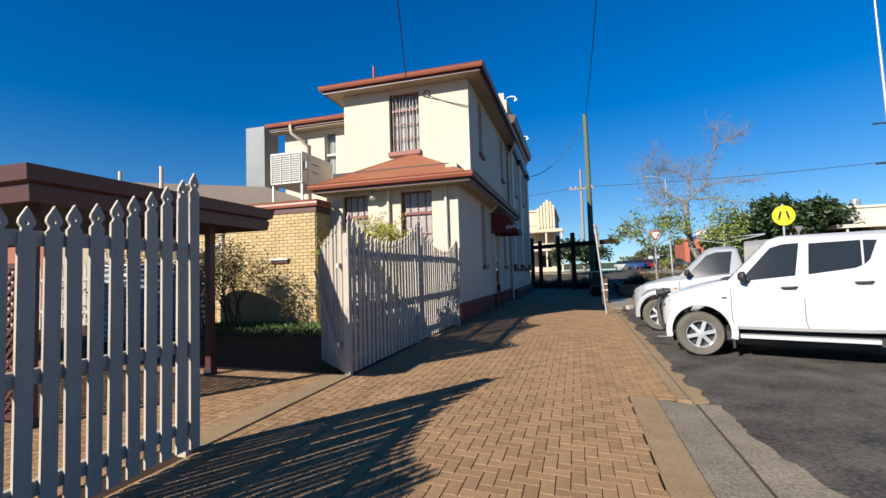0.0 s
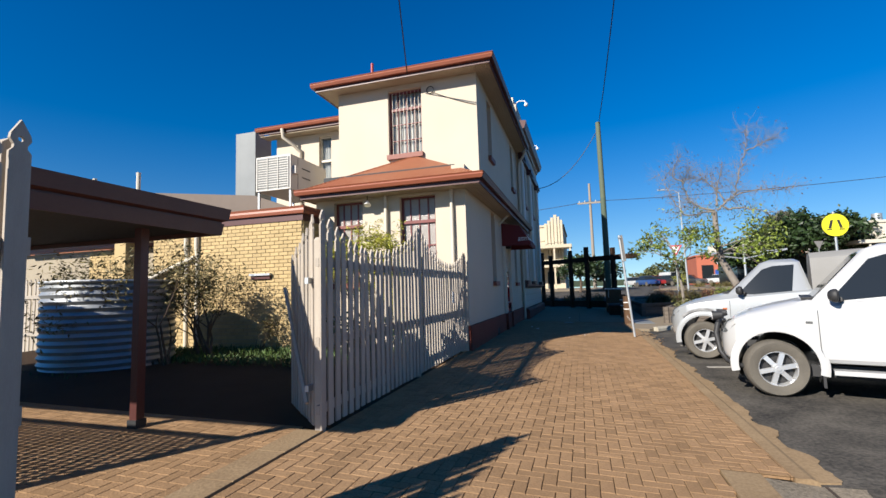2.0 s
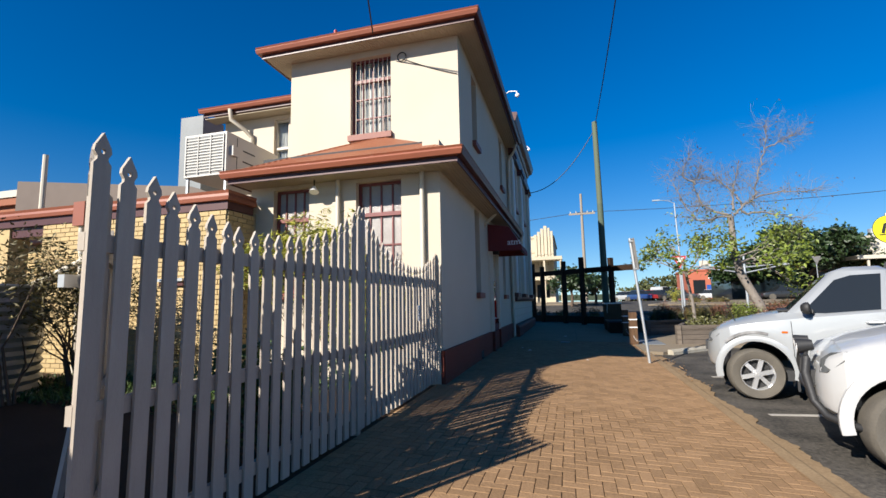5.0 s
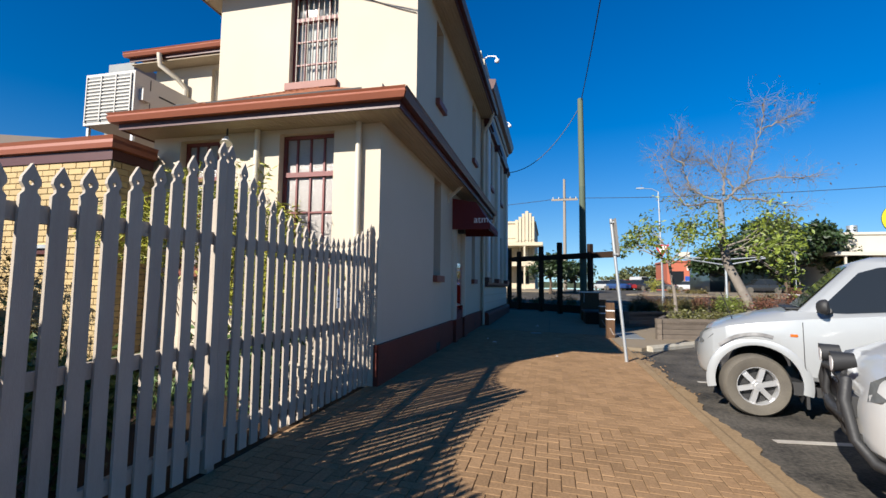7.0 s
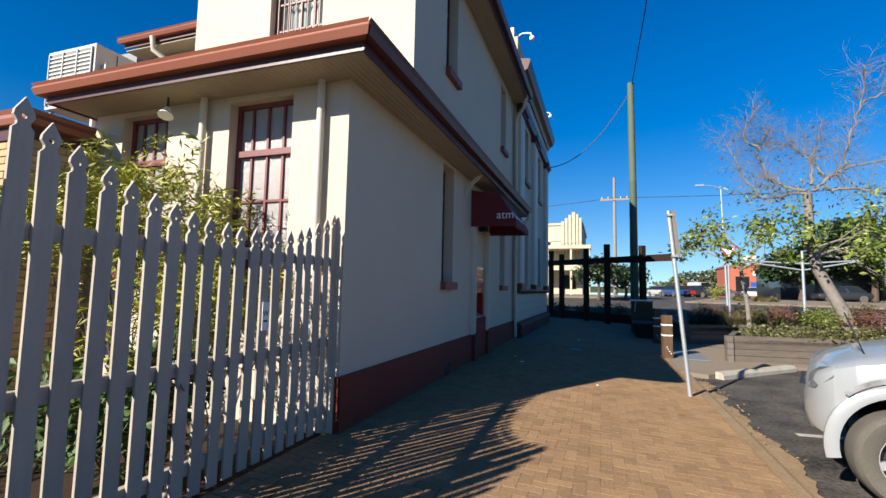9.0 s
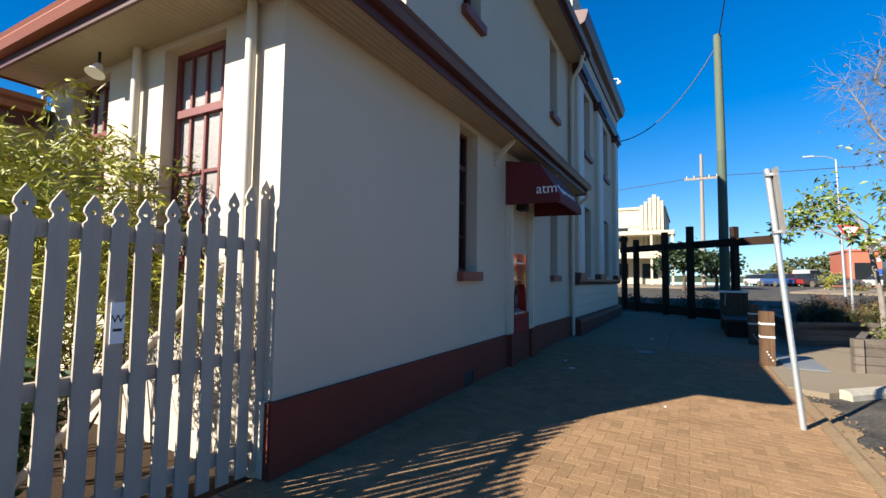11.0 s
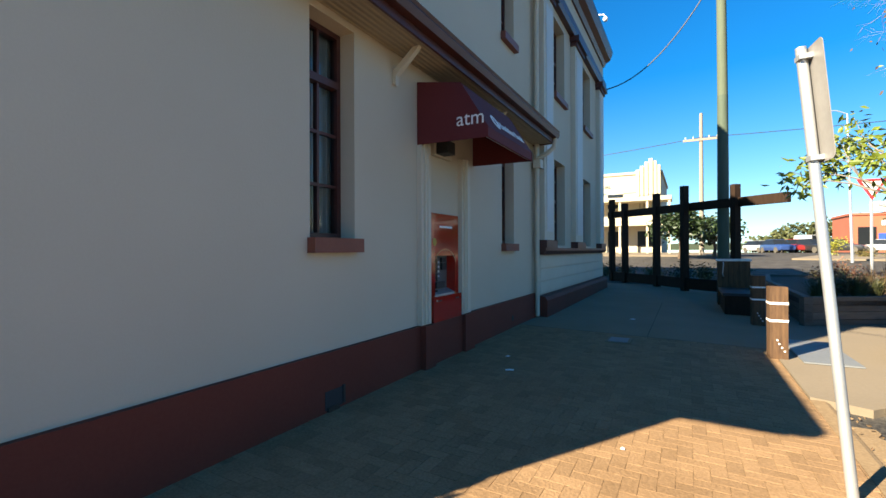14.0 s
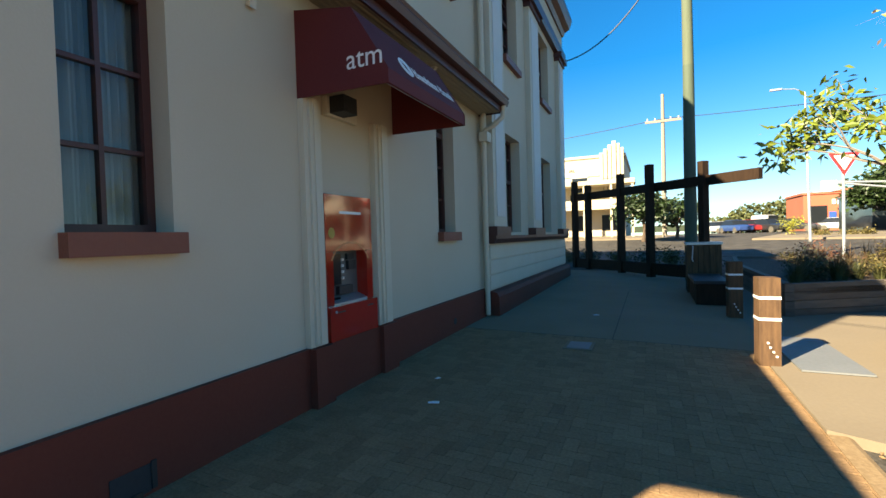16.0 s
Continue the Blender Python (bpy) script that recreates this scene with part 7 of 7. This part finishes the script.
part("awning", boxed(19.4, 23.0, 79.6, 81.98, 3.85, 4.05), FARORANGE, orange)
for x in (19.7, 22.7):
    part("awning_post", boxed(x - 0.12, x + 0.12, 79.8, 80.04, 1.0, 3.85), FARORANGE, orange)
hoarding = thing("roof_sign", "pale green and cream sign board above the orange shop", "sign")
part("board", boxed(17.9, 19.5, 82.3, 82.4, 6.25, 7.4), FARWHITE, hoarding)
for x in (18.1, 19.3):
    part("leg", boxed(x - 0.05, x + 0.05, 82.42, 82.5, 5.9, 7.3), GALV, hoarding)
for ob in (orange, hoarding):
    ob.matrix_basis = Matrix.Translation((1.7, 3.0, 0))
brick_shop = facade("red_brick_shop", "low red-brown shop row with deep awning", 23.6, 40, 70, 1.3, 5.0, ORANGEB, 9)
part("awning", boxed(23.6, 40, 67.5, 69.98, 3.6, 3.8), FARORANGE, brick_shop)
shop = facade("shop", "white-fronted corner shop with yellow signs under its awning", 26.8, 48, 60, 1.4, 7.2, FARWHITE, 10)
part("awning", boxed(26.2, 48, 56.8, 59.98, 4.9, 5.25), FARWHITE, shop)
part("fascia_sign", boxed(27.4, 32.5, 58.9, 59.0, 4.15, 4.75), GOLD, shop, "yellow shop sign")
part("print_bar", boxed(28.0, 29.5, 58.84, 58.9, 4.3, 4.6), REDSIGN, shop)
part("print_bar", boxed(29.9, 31.8, 58.84, 58.9, 4.3, 4.6), BLACK, shop)
for a in (27.4, 29.6, 31.8, 34.2, 36.6, 39.0):
    far_window(shop, a, a + 1.8, 59.98, 1.6, 4.0)
for a in (27.2, 31.6, 36.4):
    part("awning_post", boxed(a - 0.08, a + 0.08, 57.0, 57.16, 1.0, 4.9), FARWHITE, shop)
# Charcoal wall colour stands in for the shade over these shops.
dark_shops = facade("shop_row", "low shop row behind the shade tree, its shade painted as charcoal", 18.0, 26.6, 66, 1.4, 4.4, DARKCAR, 8)
tank_top = thing("roof_tank", "round grey metal roof ventilator on the shop", "vent")
part("drum", tube(bm_new(), (29.8, 60.6, 7.4), (29.8, 60.6, 8.2), 0.45, n=16), GALV, tank_top, smooth=True)

med = slab([(6.2, 50.0), (30, 45.5), (30, 57.0), (9.6, 57.5)], lambda x, y: road_z(x, y) + 0.12, 0.2, BEIGEROAD, "median_island")
tagged(med, "sunlit beige traffic island across the road", "traffic island", kind="structure")
fv = slab([(-30, 55.5), (2.2, 54.5), (2.2, 62), (-30, 62)], lambda x, y: road_z(x, y) + 0.12, 0.2, BEIGEROAD, "far_pavement")
tagged(fv, "pale footpath before the cream corner building", "pavement", kind="structure")
fv = slab([(24, 57.2), (60, 52.5), (60, 62), (24, 62)], lambda x, y: road_z(x, y) + 0.12, 0.2, BEIGEROAD, "far_pavement")
tagged(fv, "pale footpath in front of the white-fronted shop", "pavement", kind="structure")


def small_car(x, y, yaw, paint, label, van=False):
    c = thing("parked_car", label, "car", group="cars across the street")
    c.matrix_basis = pose(x, y, road_z(x, y) + (0.12 if 52 < y < 62 and x > 24 else 0.0), 0, 0, yaw)
    top = 2.0 if van else 1.45
    st = [(-2.1, 0.35, 0.45, 0.62, 0.68, 0.7, 0.6), (-1.9, 0.25, 0.4, 0.75, 0.82, 0.82, 0.7), (-0.9, 0.22, 0.4, 0.85, 0.95, 0.85, 0.72), (0.9, 0.22, 0.4, 0.88, 0.96, 0.85, 0.72), (1.9, 0.25, 0.4, 0.85, 0.92, 0.82, 0.7), (2.1, 0.35, 0.45, 0.75, 0.82, 0.72, 0.6)]
    loft(st, paint, "body", c)
    bm = bm_new()
    lo = [bm.verts.new(p) for p in ((-1.0, -0.78, 0.9), (1.7 if not van else 2.0, -0.78, 0.9), (1.7 if not van else 2.0, 0.78, 0.9), (-1.0, 0.78, 0.9))]
    hi = [bm.verts.new(p) for p in ((-0.3, -0.6, top), (1.1 if not van else 1.9, -0.6, top), (1.1 if not van else 1.9, 0.6, top), (-0.3, 0.6, top))]
    bm.faces.new(hi)
    for i in range(4):
        bm.faces.new((lo[i], lo[(i + 1) % 4], hi[(i + 1) % 4], hi[i]))
    part("glasshouse", bm, paint if van else TINT, c, bevel=0.05)
    if van:
        part("windscreen", boxed(-0.60, -0.55, -0.58, 0.58, 1.05, 1.85, m=pose(-0.18, 0, 0.12, 0, 0, 0)), TINT, c)

    part("roof", boxed(-0.28, 1.08 if not van else 1.88, -0.58, 0.58, top, top + 0.04), paint, c, bevel=0.015)
    for wx in (-1.3, 1.3):
        for s in (-1, 1):
            part("wheel", tube(bm_new(), (wx, s * 0.70, 0.32), (wx, s * 0.87, 0.32), 0.32, n=16), TYRE, c)


for x, y, yaw, m, lab, van in ((7.7, 80, 116, WHITECAR, "white car parked far up the street", False), (9.7, 78.5, 118, WHITECAR, "white wagon parked far up the street", False), (8.6, 73, 110, BLUECAR, "blue hatchback parked far up the street", False), (10.15, 74, 104, REDCAR, "red car parked far up the street", False),
                                (11.6, 72.5, 118, DARKCAR, "dark four-wheel drive parked far up the street", False), (12.6, 78, 118, WHITECAR, "white van parked far up the street", True), (20.0, 80.5, 155, WHITECAR, "white sedan before the orange shop", False), (23.2, 80.5, 145, BLUECAR, "pale blue car beside the orange shop", False),
                                (14.8, 76, 150, DARKCAR, "dark car with a red tail before the shop", False), (20.5, 59, 5, DARKCAR, "dark car in the shade of the tree", False)):
    small_car(x, y, yaw, m, lab, van)

# street lamp with a frame of arms
fr_ = thing("sign_frame", "white steel post with spreading shade frame arms", "post")
part("post", tube(bm_new(), (11.4, 41, road_z(11, 41)), (11.4, 41, 4.4), 0.09, 0.07, 14), GALV, fr_, smooth=True)
for dx in (-3.2, 2.8):
    part("arm", tube(bm_new(), (11.4, 41, 3.2), (11.4 + dx, 41, 3.75), 0.05), GALV, fr_)
    part("arm", tube(bm_new(), (11.4, 41, 3.6), (11.4 + dx, 41, 3.8), 0.05), GALV, fr_)
for x, y, h in ((17.5, 31.5, 17.0), (8.65, 47, 9.75)):
    s = thing("street_lamp", "tall slender galvanised street lamp pole", "street lamp")
    part("pole", tube(bm_new(), (x, y, road_z(x, y)), (x - 0.02 * h, y, h), 0.009 * h, 0.05, 12), GALV, s, smooth=True)
    part("arm", pipe(bm_new(), [(x - 0.02 * h, y, h), (x - 0.02 * h - 0.5, y, h + 0.27), (x - 0.02 * h - 1.2, y, h + 0.36)], 0.03, 8), GALV, s)
    part("head", boxed(x - 0.02 * h - 1.75, x - 0.02 * h - 1.15, y - 0.10, y + 0.10, h + 0.31, h + 0.41), GALV, s, bevel=0.03)
    if h > 15:
        for z in (6.9, 9.2):
            part("bracket", boxed(x - 0.9, x - 0.05, y - 0.04, y + 0.04, z, z + 0.08), BLACK, s)
rb = facade("rear_brick_house", "orange brick house wall behind the yard", -30, -18.2, 15, 0, 5.2, ORANGEB, 6)
part("window", boxed(-22.6, -21.3, 14.93, 14.99, 2.85, 3.75), TINT, rb)
part("gable", boxed(-30.2, -18.0, 14.8, 21, 5.46, 5.7), FARWHITE, rb)


# ---- pavers and bricks ----
def piece_mesh(name, lx, ly, lz, material, e=0.006):
    """A block with a chamfered top, 12 vertices' worth of edges."""
    x, y = lx / 2, ly / 2
    v = [(-x, -y, -lz), (x, -y, -lz), (x, y, -lz), (-x, y, -lz), (-x, -y, -e), (x, -y, -e), (x, y, -e), (-x, y, -e), (-x + e, -y + e, 0), (x - e, -y + e, 0), (x - e, y - e, 0), (-x + e, y - e, 0)]
    f = [(8, 9, 10, 11)] + [(a, b, b + 4, a + 4) for a, b in ((4, 5), (5, 6), (6, 7))] + [(7, 4, 8, 11)] + [(a, b, b + 4, a + 4) for a, b in ((0, 1), (1, 2), (2, 3))] + [(3, 0, 4, 7)]
    me = bpy.data.meshes.new(name)
    me.from_pydata(v, [], f)
    me.materials.append(material)
    return me, v, f


def lay_herringbone(owner, x0, x1, y0, y1, z_of, near, areas=None):
    """Pavers at right angles in herringbone, cut at the edges; those where near() holds are parts, the rest one joined part."""
    areas = areas or ((x0, x1, y0, y1),)
    rng = random.Random(9)
    L, W, gap = 0.20, 0.10, 0.006
    along, v, f = piece_mesh("paver", L - gap, W - gap, 0.03, PAVER, 0.002)
    flush = piece_mesh("paver_flush", L - 0.0015, W - 0.0015, 0.03, PAVER, 0.001)[1]
    rest_v, rest_f, count = [], [], 0
    n = int((y1 - y0 + x1 - x0) / W) + 8
    for a in range(-n, n):
        for b in range(-n // 2, n // 2):
            ox, oy = a * W + b * 2 * W * 1.0, a * W - b * 2 * W * 1.0
            for dx, dy, turn in ((L / 2, W / 2, 0), (W / 2 - 0.0, W + L / 2, 1)):
                cx, cy = x0 + ox + dx, y0 + oy + dy
                hx, hy = ((L - gap) / 2, (W - gap) / 2) if turn == 0 else ((W - gap) / 2, (L - gap) / 2)
                cut = [(max(cx - hx, p), min(cx + hx, q), max(cy - hy, r), min(cy + hy, s)) for p, q, r, s in areas]
                cut = [c for c in cut if c[1] - c[0] > 0.012 and c[3] - c[2] > 0.012]
                if not cut:
                    continue
                if len(cut) > 1 or (cut[0][1] - cut[0][0]) + (cut[0][3] - cut[0][2]) < 2 * (hx + hy) - 0.001:
                    for p, q, r, s in cut:
                        k = len(rest_v)
                        at = Vector(((p + q) / 2, (r + s) / 2, 0))
                        for vx, vy, vz in v:
                            kx, ky = vx / (L - gap) * (q - p), vy / (W - gap) * (s - r)
                            rest_v.append((at.x + kx, at.y + ky, z_of(at.x + kx, at.y + ky) + vz))
                        rest_f += [tuple(k + w for w in face) for face in f]
                    continue
                z = z_of(cx, cy) + rng.uniform(-0.001, 0.001) * (1 if cy < 13 else 0.3)
                tx, ty = (rng.uniform(-0.2, 0.2) * (1 if cy < 13 else 0.3) for _ in range(2))
                gx = (z_of(cx + 0.1, cy) - z_of(cx - 0.1, cy)) / 0.2
                m = pose(cx, cy, z, tx, -math.degrees(math.atan(gx)) + ty, 0) @ pose(0, 0, 0, 0, 0, 90 * turn + rng.uniform(-0.5, 0.5))
                if count < 300 and near(cx, cy):
                    ob = new("paver", along)
                    ob.parent = owner
                    ob.matrix_basis = m
                    count += 1
                else:
                    k = len(rest_v)
                    filled = cy > 10.5 + 1.2 * noise.noise(Vector((cx * 0.9, cy * 0.9, 0)))      # sand has filled the joints at the far end
                    rest_v += [tuple(m @ Vector(p)) for p in (flush if filled else v)]
                    rest_f += [tuple(k + q for q in face) for face in f]
    ob = mesh_part("joined_pavers", rest_v, rest_f, PAVER, owner)
    tagged(ob, "brown clay pavers in herringbone", kind="stuff")


paving = thing("paved_footpath", "brown clay paver footpath laid in herringbone", "pavement", kind="structure")
lay_herringbone(paving, -2.90, 1.04, -2.0, 19.32, lambda x, y: ground_z(x, y), lambda x, y: -1.0 < x < 0.5 and 2.2 < y < 7.0, ((-2.90, 0.515, -2.0, 5.73), (-2.90, 1.016, 5.733, 19.295)))
yard = thing("paved_yard", "brown clay pavers of the driveway inside the gate", "pavement", kind="structure")
lay_herringbone(yard, -9.5, -3.21, 0.5, 5.6, lambda x, y: yard_z(x, y) + 0.012, lambda x, y: -5.0 < x < -3.4 and 3.0 < y < 5.6)


def lay_bricks(owner, start, along, width, z0, z1, out, near):
    """Stretcher courses on a wall face: start and along in plan, out the way it faces."""
    rng = random.Random(5)
    L, H, gap = 0.23, 0.076, 0.010
    me, v, f = piece_mesh("brick", L, H, 0.016, BRICK, 0.004)
    half, hv, hf = piece_mesh("half_brick", 0.11, H, 0.016, BRICK, 0.004)
    start, along, out = Vector(start), Vector(along), Vector(out)
    base = Matrix((along.to_3d(), (0, 0, 1), out.to_3d())).transposed().to_4x4()
    rest_v, rest_f, count = [], [], 0
    row = 0
    z = z0
    while z < z1 - 0.04:
        s = -(L + gap) / 2 if row % 2 else 0.0
        while s < width - 0.03:
            a, b = max(s, 0), min(s + L, width)
            if b - a > 0.06:
                p = start + along * ((a + b) / 2)
                m = Matrix.Translation((p.x, p.y, z + H / 2)) @ base
                full = b - a > L - 0.01
                if not full:
                    m = m @ Matrix.Diagonal(((b - a) / 0.11, 1, 1, 1))
                m = m @ Matrix.Translation((0, 0, 0.012 + rng.uniform(-0.002, 0.002)))
                if count < 300 and near((a + b) / 2, z):
                    ob = new("brick", me if full else half)
                    ob.parent = owner
                    ob.matrix_basis = m
                    count += 1
                else:
                    k = len(rest_v)
                    rest_v += [tuple(m @ Vector(q)) for q in (v if full else hv)]
                    rest_f += [tuple(k + q for q in face) for face in f]
            s += L + gap
        z += H + gap
        row += 1
    ob = mesh_part("joined_bricks", rest_v, rest_f, BRICK, owner)
    tagged(ob, "cream clay bricks in stretcher courses", kind="stuff")


lay_bricks(annexe, (-10.75, AY), (1, 0), 4.32, 0.1, 3.20, (0, -1), lambda s, z: s > 2.2 and 1.0 < z)
lay_bricks(annexe, (AX, AY + 0.02), (0, 1), 0.68, 0.1, 3.20, (1, 0), lambda s, z: False)
lay_bricks(annexe, (-14.2, AY + 0.89), (1, 0), 2.1, 0.1, 2.95, (0, -1), lambda s, z: False)
